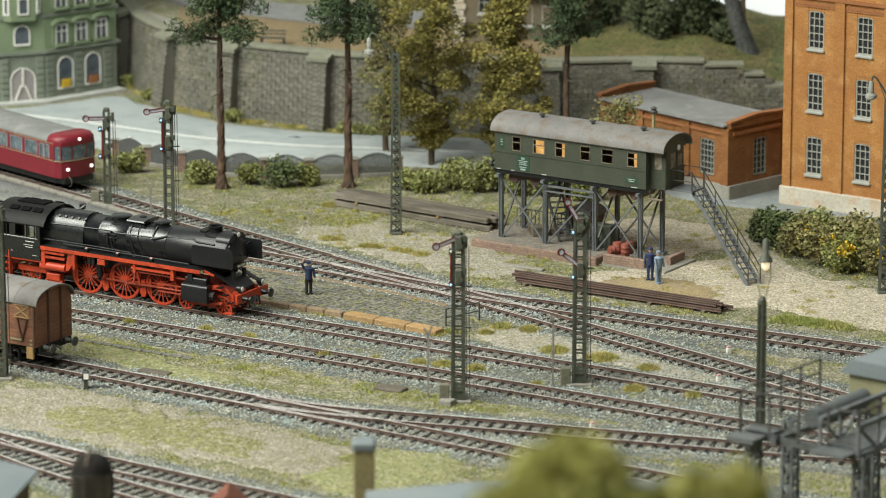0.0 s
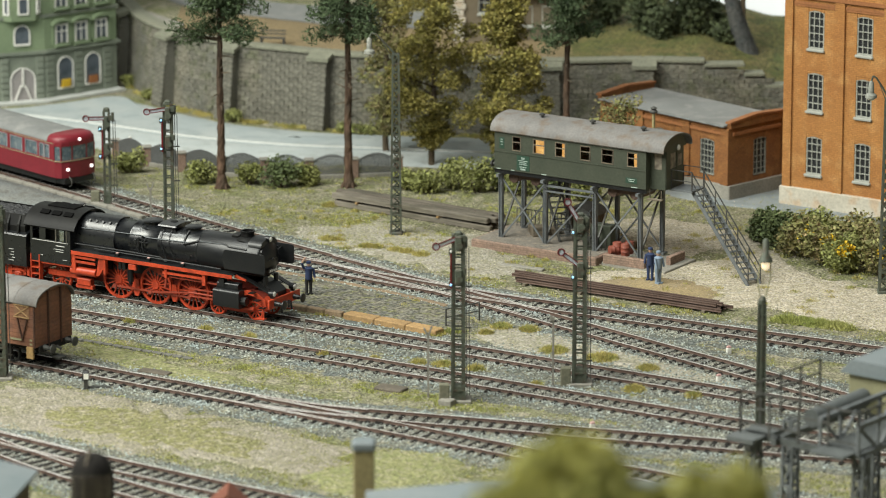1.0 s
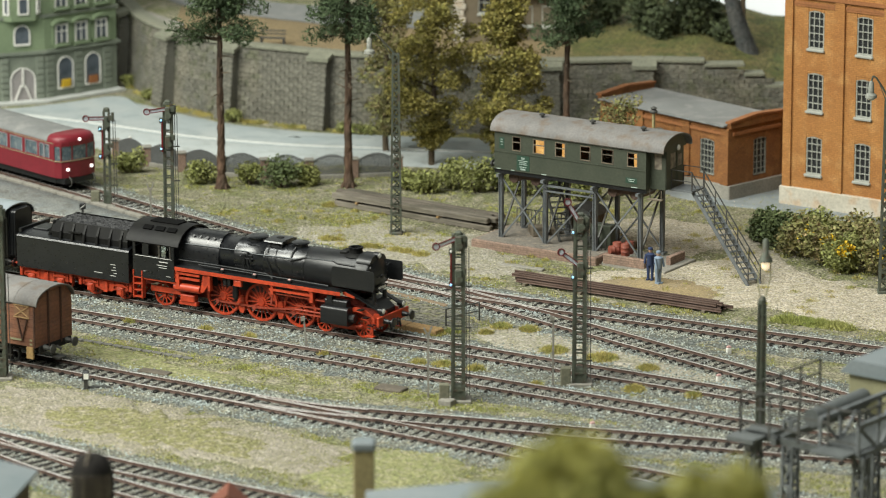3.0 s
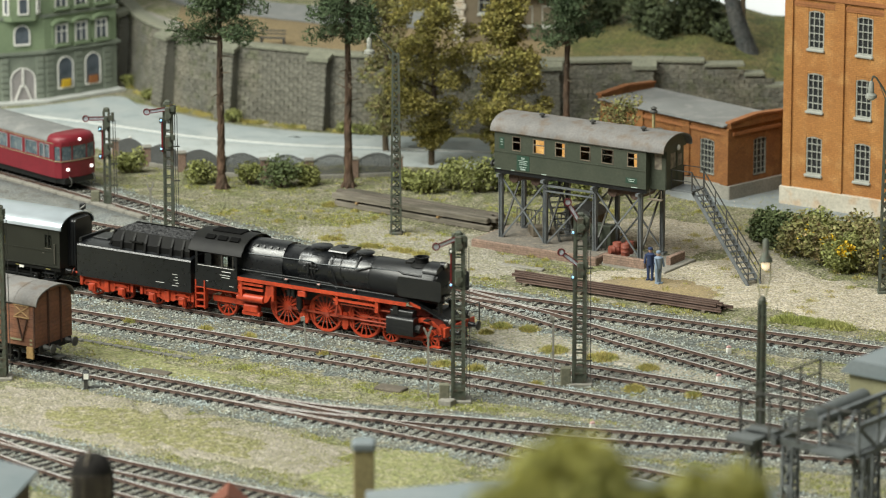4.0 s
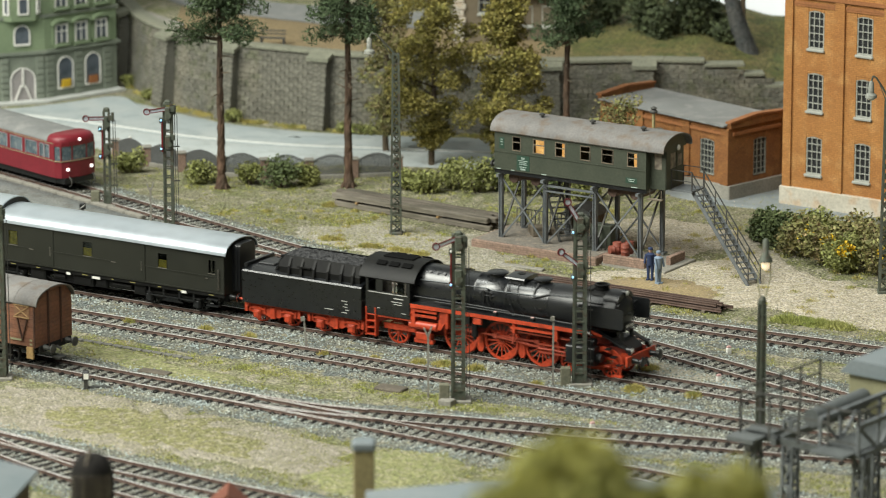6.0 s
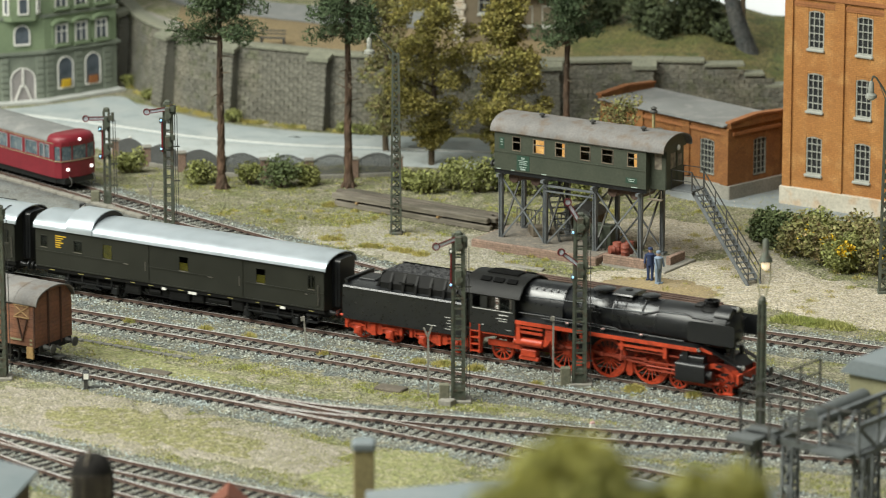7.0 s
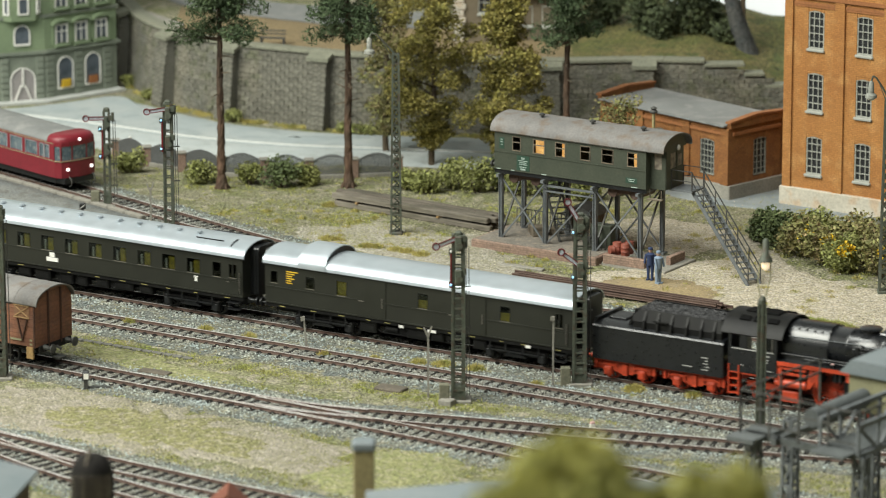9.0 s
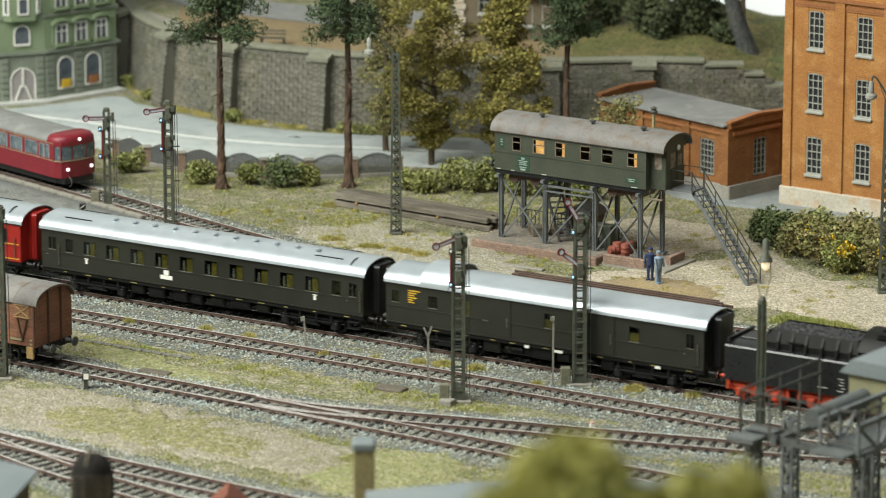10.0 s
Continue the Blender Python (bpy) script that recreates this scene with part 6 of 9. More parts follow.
def arched(parent, m, w, h, what="shop_window", pane="blueglass", bars=True):
    """A round-headed opening: white frame round a dark pane, facing -y."""
    k = 10
    o = [(-w / 2, 0)] + [(-w / 2 * math.cos(math.pi * i / k), h - w / 2 + w / 2 * math.sin(math.pi * i / k)) for i in range(k + 1)] + [(w / 2, 0)]
    bm = B()
    prism(bm, o, -0.02, 0.02, "y")
    win = part(what, bm, M[pane], parent, m=m)
    bm = B()
    for (xa, za), (xb, zb) in zip(o, o[1:]):
        bar(bm, (xa, -0.04, za), (xb, -0.04, zb), 0.09, 0.07)
    bar(bm, (-w / 2, -0.04, 0), (w / 2, -0.04, 0), 0.1, 0.12)
    part("window_frame", bm, M["white"], win, "white frame")
    return win


def build_townhouse():
    H = thing("townhouse", "pale green corner townhouse with grey rusticated ground floor", "house", P(-25.2, 38.75, 0))
    h = 15.0
    bm = B()
    a = radians(39)
    c1 = (5.5 * math.cos(a), 5.5 * math.sin(a))
    c2 = (-2.95, -1.15)
    ring = [(0, 0), c1, (c1[0] - 8, c1[1] + 9), (-14, 10), (-9, 1.5), c2]
    prism(bm, ring, -0.05, 3.05, "z")
    part("ground_floor", bm, M["housegrey"], H, "grey-green rusticated stone")
    bm = B()
    prism(bm, ring, 3.25, h, "z")
    part("upper_floor", bm, M["housegreen"], H, "pale green plaster")
    bm = B()
    c = (-4, 3)
    for z, g in ((3.05, 1.035), (5.35, 1.02), (9.6, 1.02)):
        prism(bm, [(c[0] + (x - c[0]) * g, c[1] + (y - c[1]) * g) for x, y in ring], z, z + 0.2, "z")
    part("cornice", bm, M["housegrey"], H)
    # street face: windows and pilasters along its length
    def on_face(s, z, out=0.0):
        return P(s * math.cos(a) + out * math.sin(a), s * math.sin(a) - out * math.cos(a), z, 39)
    for s in (1.5, 3.6):
        arched(H, on_face(s, 0.65, 0.03), 1.15, 2.0)
        bm = B()
        box(bm, 0, -0.1, 0.05, 0.7, 0.1, 0.5, ch=0.03)
        part("shop_display", bm, M["yellow" if s < 2 else "brickdark"], H, m=on_face(s, 0.65, 0.04))
    for s in (0.35, 2.55, 4.75):
        for i in range(7):
            bm = B()
            box(bm, 0, 0, 0.15 + 0.4 * i, 0.6, 0.16, 0.33, ch=0.05)
            part("quoin", bm, M["housegrey"], H, m=on_face(s, 0, 0.04))
    for z0 in (3.6, 5.95, 8.4):
        for s in (1.25, 2.75, 4.3):
            bm = B()
            box(bm, 0, -0.02, 0, 0.72, 0.06, 1.12)
            win = part("window", bm, M["blueglass"], H, m=on_face(s, z0, 0.0))
            bm = B()
            for x in (-0.42, 0.42):
                box(bm, x, -0.06, -0.06, 0.08, 0.12, 1.25)
            box(bm, 0, -0.06, 1.1, 0.72, 0.12, 0.09)
            box(bm, 0, -0.06, 0.7, 0.72, 0.08, 0.06)
            box(bm, 0, -0.06, 0, 0.06, 0.08, 1.1)
            part("window_frame", bm, M["white"], win, "white window frame")
            bm = B()
            box(bm, 0, -0.12, -0.25, 1.15, 0.26, 0.17, ch=0.03)
            for x in (-0.62, 0.62):
                box(bm, x, -0.05, -0.08, 0.16, 0.14, 1.3)
            part("window_surround", bm, M["housegreen"], win)
            bm = B()
            hood = [(0.78 * math.cos(radians(q)), 1.2 + 0.36 * math.sin(radians(q))) for q in range(0, 181, 20)]
            prism(bm, hood + [(x * 0.72, 1.18 + (z - 1.2) * 0.6) for x, z in reversed(hood)], -0.3, 0.0, "y")
            part("window_hood", bm, M["housegreen"], win, "arched plaster hood", smooth=40)
    # corner face with the entrance and bay
    b = math.atan2(-1.15, -2.95) + math.pi
    def on_corner(s, z, out=0.0):
        return P(-s * math.cos(b) + out * math.sin(b), -s * math.sin(b) - out * math.cos(b), z, math.degrees(b))
    door = arched(H, on_corner(1.5, 0.05, 0.03), 1.6, 2.15, "entrance_door", "doorgrey")
    bm = B()
    for x in (-0.25, 0.25):
        bar(bm, (x * 2.2, -0.06, 0), (x * 0.6, -0.06, 1.0), 0.09)
    bar(bm, (0, -0.06, 0.9), (0, -0.06, 2.1), 0.1)
    bar(bm, (-0.2, -0.06, 1.0), (0.2, -0.06, 1.0), 0.1)
    part("door_bars", bm, M["white"], door, "white door tracery")
    for s in (0.35, 2.65):
        for i in range(7):
            bm = B()
            box(bm, 0, 0, 0.15 + 0.4 * i, 0.5, 0.16, 0.33, ch=0.05)
            part("quoin", bm, M["housegrey"], H, m=on_corner(s, 0, 0.04))
    arched(H, on_corner(1.5, 3.7, 0.03), 1.0, 1.25, "window")
    bm = B()
    prism(bm, [(-1.2, 0), (-0.8, -0.45), (0.8, -0.45), (1.2, 0)], 5.3, h - 1, "z")
    bay = part("bay", bm, M["housegreen"], H, "projecting pale green bay", on_corner(1.5, 0, 0.02))
    for z0 in (5.75, 9.0):
        for x, y, r in ((0, -0.46, 0), (-1.02, -0.24, -48), (1.02, -0.24, 48)):
            bm = B()
            w = 0.62 if r == 0 else 0.34
            box(bm, 0, 0, 0, w, 0.04, 1.6)
            win = part("bay_window", bm, M["blueglass"], bay, m=P(x, y, z0, r))
            bm = B()
            for q in (-w / 2, w / 2):
                box(bm, q, -0.03, -0.05, 0.1, 0.1, 1.7)
            for z in (-0.05, 0.95, 1.6):
                box(bm, 0, -0.03, z, w - 0.1, 0.09, 0.09)
            part("window_frame", bm, M["white"], bay, m=P(x, y, z0, r))
    bm = B()
    prism(bm, [(-3.6, -2.2), (0.3, -0.8), (c1[0] + 0.6, c1[1] - 0.5), (c1[0], c1[1] + 0.2), (0, 0.2), (-4, -1)], -0.02, 0.14, "z")
    tagged(part("pavement", bm, M["kerb"], None, m=P(-25.2, 38.75, 0)), "pale pavement along the townhouse", "pavement", kind="structure")


build_townhouse()


def build_terrace_house():
    T = thing("villa", "tan plastered house with quoined corner on the upper terrace", "house", P(1.0, 35.2, 4.4, -2))
    bm = B()
    wall_with_openings(bm, -0.4, 3.1, 0, 9, 0, 0.3, [(1.2, 2.0, 1.9, 3.3)])
    box(bm, -0.25, 4, 0, 0.3, 7.7, 9)
    box(bm, 2.95, 4, 0, 0.3, 7.7, 9)
    box(bm, 5.2, 2.2, 0, 4.3, 3.0, 3.0)
    part("wall", bm, M["plaster"], T, "tan plaster wall")
    for i in range(14):
        bm = B()
        box(bm, 0.0 + 0.06 * (i % 2), -0.2, 0.1 + 0.42 * i, 0.65 + 0.12 * (i % 2), 0.14, 0.36, ch=0.04)
        part("quoin", bm, M["plinth"], T)
    sash_window(T, P(1.6, -0.15, 1.95), 0.8, 1.35, 2, 2, arch=False)
    bm = B()
    prism(bm, [(0.2, 2.9), (3.9, 4.6), (3.9, 4.8), (0.0, 3.05)], 3.0, 7.6, "x")
    part("roof", bm, M["rooftile"], T, "reddish tiled porch roof")
    sash_window(T, P(5.6, 0.66, 1.0), 0.9, 1.3, 2, 2, arch=False)
    sash_window(T, P(4.2, 0.66, 1.0), 0.8, 1.3, 2, 2, arch=False)


build_terrace_house()
bn = thing("bench", "dark iron bench on the ochre square", "bench", P(-10.6, wall_y(-10.6) + 1.9, 4.5, -8))
bm = B()
for z, y in ((0.42, -0.2), (0.42, 0.0), (0.62, 0.2), (0.82, 0.24)):
    box(bm, 0, y, z, 1.6, 0.14, 0.06)
part("seat", bm, M["iron"], bn)
for x in (-0.7, 0.7):
    bm = B()
    box(bm, x, 0, -0.05, 0.1, 0.5, 0.5)
    part("leg", bm, M["iron"], bn)
# ---- signal box in an old coach on stilts ----
def build_stilt_box():
    S = thing("signal_box", "old green coach on steel stilts serving as signal box", "signal box", P(2.83, 0.87, 0, -32.4))
    z0, n, w = 4.35, 9.6, 2.9
    wins = [(1.43, 0.55), (2.86, 0.75), (4.22, 0.65), (5.8, 0.65), (7.2, 0.75), (8.76, 0.65)]
    holes = [(x - a / 2, x + a / 2, z0 + 1.15, z0 + 1.98) for x, a in wins]
    bm = B()
    for y in (0.03, w - 0.03):
        wall_with_openings(bm, 0, n, z0, z0 + 2.2, y, 0.06, holes)
    for x in (0.03, n - 0.03):
        box(bm, x, w / 2, z0, 0.06, w - 0.12, 2.5)
    body = part("body", bm, M["oldgreen"], S, "dull green panelled coach body", weld=True)
    bm = B()
    box(bm, n / 2, -0.015, z0 + 1.0, n, 0.03, 0.05)
    box(bm, n / 2, -0.015, z0 + 2.08, n, 0.03, 0.06)
    box(bm, n / 2, -0.015, z0 + 0.02, n, 0.03, 0.06)
    part("panel_strip", bm, M["oldgreen"], body)
    bm = B()
    box(bm, n / 2, w / 2, z0 - 0.05, n, w - 0.1, 0.1)
    part("floor", bm, M["blackmatt"], S)
    bm = B()
    wall_with_openings(bm, n, n + 0.95, z0, z0 + 2.15, 0.5, 0.06, [(n + 0.25, n + 0.7, z0 + 1.1, z0 + 1.95)])
    wall_with_openings(bm, n, n + 0.95, z0, z0 + 2.15, w - 0.5, 0.06, [])
    wall_with_openings(bm, 0.53, w - 0.53, z0, z0 + 2.4, 0, 0.06, [(0.95, 1.55, z0 + 1.1, z0 + 1.95)], m=Matrix.Translation((n + 0.95, 0, 0)) @ Matrix.Rotation(math.pi / 2, 4, "Z"))
    vest = part("vestibule", bm, M["oldgreen"], S, "set-back end porch")
    bm = B()
    box(bm, n + 0.99, 1.9, z0 + 0.05, 0.04, 0.7, 1.95, ch=0.0)
    part("door", bm, M["oldgreen"], vest)
    for q in (0.28, -0.28):
        bm = B()
        box(bm, n + 1.015, 1.9, z0 + 1.15 if q > 0 else z0 + 0.2, 0.02, 0.44, 0.62)
        part("door_panel", bm, M["roompale"] if q > 0 else M["oldgreen"], vest)
    # opaque pale panes stand for the light inside the porch
    bm = B()
    box(bm, n + 0.475, 0.5, z0 + 1.1, 0.45, 0.02, 0.85)
    part("window_pane", bm, M["roompale"], vest)
    bm = B()
    box(bm, n + 0.95, 1.25, z0 + 1.1, 0.02, 0.6, 0.85)
    part("window_pane", bm, M["roompale"], vest)
    bm = B()
    lathe(bm, [(0.16, 0), (0.15, 0.06), (0.05, 0.1)], (n + 1.02, 1.7, z0 + 2.16), axis="x", seg=12)
    part("porch_lamp", bm, M["white"], vest, "small white porch lamp")
    bm = B()
    arc = [(w / 2 + (w / 2 + 0.14) * math.cos(radians(t)), z0 + 2.17 + 0.82 * math.sin(radians(t)) ** 0.85) for t in (0, 10, 22, 36, 50, 64, 78, 90, 102, 116, 130, 144, 158, 170, 180)]
    prism(bm, arc + [(w / 2 + (y - w / 2) * 0.97, z - 0.06) for y, z in reversed(arc)], -0.2, n + 1.15, "x")
    roof = part("roof", bm, M["greyroof"], S, "weathered grey curved roof", smooth=45)
    bm = B()
    prism(bm, [(y, z - 0.03) for y, z in arc], -0.1, -0.04, "x")
    part("roof_end", bm, M["oldgreen"], S)
    bm = B()
    prism(bm, [(y, z - 0.03) for y, z in arc], n + 0.04, n + 0.1, "x")
    part("roof_end", bm, M["oldgreen"], S)
    bm = B()
    prism(bm, [(w / 2 + (y - w / 2) * 0.75, z - 0.04) for y, z in arc], n + 0.9, n + 0.97, "x")
    part("roof_end", bm, M["oldgreen"], S)
    for x in (2.4, 5.6, 8.8):
        bm = B()
        lathe(bm, [(0.08, 0), (0.08, 0.14), (0.17, 0.16), (0.17, 0.24), (0.05, 0.3)], (x, 1.1, z0 + 2.93), seg=10)
        part("ventilator", bm, M["iron"], roof, smooth=40)
    for k, (x, a) in enumerate(wins):
        bm = B()
        if k in (1, 2, 5):
            box(bm, x + (0.0 if k == 1 else 0.06), 0.5, z0 + 1.0, a * (1.3 if k == 1 else 0.7), 0.05, 1.05)
            part("lit_room", bm, M["warmlamp"], S, "warm light inside")
        else:
            # brown panel and pale block paint a half-lit room
            box(bm, x, 1.2, z0 + 0.6, a * 1.6, 0.05, 1.5)
            part("room_back", bm, M["roomdim"], S, "dim interior behind glass")
            bm = B()
            box(bm, x + 0.05 * (k % 3), 0.7, z0 + 0.9, a * 0.5, 0.3, 0.5 + 0.1 * (k % 2), ch=0.05)
            part("desk", bm, M["roompale"], S)
        bm = B()
        box(bm, x, 0.03, z0 + 1.15, a, 0.01, 0.83)
        win = part("window", bm, M["clear"], S)
        bm = B()
        for q in (-1, 1):
            box(bm, x + q * (a / 2 - 0.02), 0.0, z0 + 1.15, 0.05, 0.05, 0.83)
        for z in (1.15, 1.62, 1.93):
            box(bm, x, 0.0, z0 + z, a - 0.1, 0.05, 0.05)
        part("window_frame", bm, M["timber"], win, "brown wooden frame")
    for px_, pw, pz, ph in ((1.85, 0.82, 0.1, 0.84), (8.7, 0.7, 0.26, 0.3), (0.48, 0.3, 1.2, 0.62)):
        bm = B()
        box(bm, px_, -0.008, z0 + pz, pw, 0.012, ph)
        part("name_plate", bm, M["plategreen"], body, "dark green lettering panel")
    bm = B()
    for i, (x, z, q) in enumerate(((1.85, 0.8, 0.22), (1.85, 0.74, 0.2), (1.85, 0.63, 0.6), (1.85, 0.53, 0.46), (1.85, 0.43, 0.5), (1.85, 0.28, 0.44), (1.85, 0.18, 0.3), (1.85, 0.13, 0.3), (8.7, 0.46, 0.48), (8.7, 0.36, 0.36), (0.48, 1.7, 0.14), (0.48, 1.56, 0.16), (0.48, 1.42, 0.1))):
        box(bm, x, -0.02, z0 + z, q, 0.012, 0.035)
    for x, q in ((0.3, 0.3), (1.2, 0.28), (3.2, 0.4), (8.9, 0.5)):
        box(bm, x, -0.036, z0 + 0.04, q * 0.8, 0.01, 0.04)
    part("lettering_bar", bm, M["scriptpale"], body, "pale lettering bars")
    # stove pipe behind the roof, footboards and the ladder below
    bm = B()
    tube(bm, (8.5, w - 0.2, z0 + 2.3), (8.5, w - 0.2, z0 + 3.65), 0.09, seg=12)
    pipe = part("stove_pipe", bm, M["cream2"], S, "pale stove pipe", smooth=40)
    bm = B()
    lathe(bm, [(0.09, 3.6), (0.22, 3.66), (0.22, 3.74), (0.12, 3.82), (0.2, 3.9), (0.04, 4.0)], (8.5, w - 0.2, z0), seg=12)
    part("pipe_cowl", bm, M["iron"], pipe, "dark cowl")
    bm = B()
    box(bm, n + 0.45, 0.25, z0 - 0.55, 0.9, 0.3, 0.05)
    for q in (0.1, 0.8):
        bar(bm, (n + q, 0.3, z0 - 0.5), (n + q, 0.3, z0), 0.04)
    part("footboard", bm, M["timber"], S)
    for x in (1.6, 7.9):
        bm = B()
        box(bm, x, w / 2, z0 - 0.55, 1.9, 1.7, 0.32, ch=0.06)
        for q in (-0.7, 0.7):
            lathe(bm, [(0.3, -0.9), (0.3, 0.9)], (x + q, w / 2, z0 - 0.5), axis="y", seg=14)
        part("underfloor_gear", bm, M["rust"], S, "rusty gear below the floor")
    a_, b_ = Vector((2.2, 2.2, 3.9)), Vector((4.0, 1.2, 0.5))
    bm = B()
    for q in (-0.3, 0.3):
        bar(bm, a_ + Vector((q, q, 0)), b_ + Vector((q, q, 0)), 0.06, 0.2)
    steps = part("inner_stair", bm, M["iron"], S, "dark steep stair beneath the coach")
    for i in range(1, 12):
        c_ = a_.lerp(b_, i / 12)
        bm = B()
        bar(bm, c_ - Vector((0.3, 0.3, 0)), c_ + Vector((0.3, 0.3, 0)), 0.22, 0.04)
        part("tread", bm, M["iron"], steps)
    bm = B()
    for x in (0.3, n - 0.4):
        tube(bm, (x, 0.2, z0 - 0.2), (x, w - 0.2, z0 - 0.2), 0.12)
    for y in (0.12, w - 0.12):
        box(bm, n / 2, y, z0 - 0.22, n, 0.12, 0.18)
    part("underframe", bm, M["blackmatt"], S)
    for y in (0.55, w - 0.55):
        bm = B()
        lathe(bm, [(0.12, 0), (0.08, -0.05), (0.08, -0.4), (0.2, -0.42), (0.2, -0.48)], (0, y, z0 + 0.15), axis="x", seg=12)
        part("buffer", bm, M["iron"], S)
    # stilts, bracing and girders
    xs = (0.3, 3.15, 6.3, 9.15)
    for x in xs:
        for y in (0.25, w - 0.25):
            bm = B()
            box(bm, x, y, 0.3, 0.04, 0.2, z0 - 0.5)
            box(bm, x - 0.09, y, 0.3, 0.04, 0.22, z0 - 0.5)
            box(bm, x + 0.09, y, 0.3, 0.04, 0.22, z0 - 0.5)
            box(bm, x, y, 0.2, 0.45, 0.45, 0.1)
            part("stilt", bm, M["ironwork"], S, "grey steel stilt")
    for a, b in ((0, 1), (2, 3), (1, 2)):
        for y in (0.25, w - 0.25):
            for za, zb in ((0.4, 3.9), (3.9, 0.4)):
                if (a, b) == (1, 2) and za > zb:
                    continue
                bm = B()
                bar(bm, (xs[a], y, za), (xs[b], y, zb), 0.08)
                part("brace", bm, M["ironwork"], S)
    for x in xs:
        bm = B()
        bar(bm, (x, 0.25, 0.6), (x, w - 0.25, 3.9), 0.09)
        part("brace", bm, M["iron"], S)
        bm = B()
        box(bm, x, w / 2, z0 - 0.4, 0.16, w + 0.4, 0.16)
        part("girder", bm, M["ironwork"], S)
    bm = B()
    bar(bm, (xs[1], 0.2, 3.75), (xs[2], 0.2, 3.75), 0.14, 0.1)
    bar(bm, (xs[1], 0.2, 3.45), (xs[2], 0.2, 3.45), 0.08)
    part("girder", bm, M["ironwork"], S)
    # landing and stairs to the ground
    bm = B()
    box(bm, n + 1.6, 1.7, z0 - 0.1, 1.4, 1.4, 0.1)
    land = part("landing", bm, M["ironwork"], S, "steel landing")
    bm = B()
    for x, y in ((n + 1.0, 1.05), (n + 2.25, 1.05), (n + 1.0, 2.35), (n + 2.25, 2.35)):
        bar(bm, (x, y, z0), (x, y, z0 + 1.05), 0.05)
    for z in (0.5, 1.05):
        bar(bm, (n + 1.0, 1.05, z0 + z), (n + 2.25, 1.05, z0 + z), 0.04)
        bar(bm, (n + 1.0, 2.35, z0 + z), (n + 2.25, 2.35, z0 + z), 0.04)
    part("guard_rail", bm, M["iron"], land)
    # stairs: run from the landing down to the foot beside the path
    top = Vector((n + 2.25, 1.75, z0 - 0.05))
    foot_w = Vector((16.6 - 2.83, -8.0 - 0.87, 0))
    c, s = math.cos(radians(32.4)), math.sin(radians(32.4))
    foot = Vector((foot_w.x * c - foot_w.y * s, foot_w.x * s + foot_w.y * c, 0.02))
    d = foot - top
    side = Vector((-d.y, d.x, 0)).normalized() * 0.42
    bm = B()
    for q in (-1, 1):
        bar(bm, top + side * q, foot + side * q, 0.06, 0.24)
    stair = part("staircase", bm, M["ironwork"], S, "steep grey steel staircase")
    for i in range(1, 17):
        p = top + d * (i / 17)
        bm = B()
        bar(bm, p - side, p + side, 0.24, 0.04)
        part("tread", bm, M["ironwork"], stair)
    bm = B()
    up = Vector((0, 0, 0.95))
    for q in (-1, 1):
        bar(bm, top + side * q + up, foot + side * q + up, 0.05)
        bar(bm, top + side * q + up / 2, foot + side * q + up / 2, 0.04)
        for i in range(6):
            p = top + d * (i / 5) + side * q
            bar(bm, p, p + up, 0.05)
    part("handrail", bm, M["iron"], stair)
    # masonry base with a low wall, and what stands under the coach
    bm = B()
    box(bm, 3.1, 1.3, -0.1, 8.0, 4.6, 0.55, ch=0.06)
    base = part("base", bm, M["pinkbrick"], S, "pinkish masonry base slab")
    bm = B()
    box(bm, 3.1, 1.3, 0.45, 7.7, 4.3, 0.02)
    part("base_paving", bm, M["paving"], base)
    bm = B()
    box(bm, 9.2, 1.1, -0.1, 4.0, 3.4, 0.24, ch=0.04)
    part("base", bm, M["concrete"], S)
    bm = B()
    box(bm, 8.6, -0.45, 0.1, 2.6, 0.3, 0.5, ch=0.03)
    part("low_wall", bm, M["pinkbrick"], S, "low brick wall")
    bm = B()
    box(bm, 10.6, 1.6, 0.1, 0.3, 1.6, 0.5, ch=0.03)
    part("low_wall", bm, M["pinkbrick"], S, "low brick wall")
    bm = B()
    for i in range(14):
        bar(bm, (-0.3 + 0.24 * i, 2.9, 0.45), (-0.3 + 0.24 * i, 2.9, 1.5), 0.04)
    for z in (0.7, 1.5):
        bar(bm, (-0.3, 2.9, z), (2.9, 2.9, z), 0.05)
    part("guard_rail", bm, M["iron"], S)


build_stilt_box()


def local_box(x, y):
    c, s = math.cos(radians(-32.4)), math.sin(radians(-32.4))
    return 2.83 + x * c - y * s, 0.87 + x * s + y * c


for x, y, q in ((1.9, 1.6, 0.8), (1.2, 2.2, 0.55), (2.4, 2.3, 0.6)):
    px, py = local_box(x, y)
    cr = thing("crate", "brown wooden crate under the signal box", "crate", P(px, py, 0.46, random.uniform(-20, 20)), group="crates")
    bm = B()
    box(bm, 0, 0, 0, q, q * 0.8, q * 0.7, ch=0.02)
    part("body", bm, M["timber"], cr)
    bm = B()
    for z in (0.08, q * 0.52):
        box(bm, 0, -q * 0.41, z, q, 0.03, 0.08)
    part("batten", bm, M["timber"], cr)
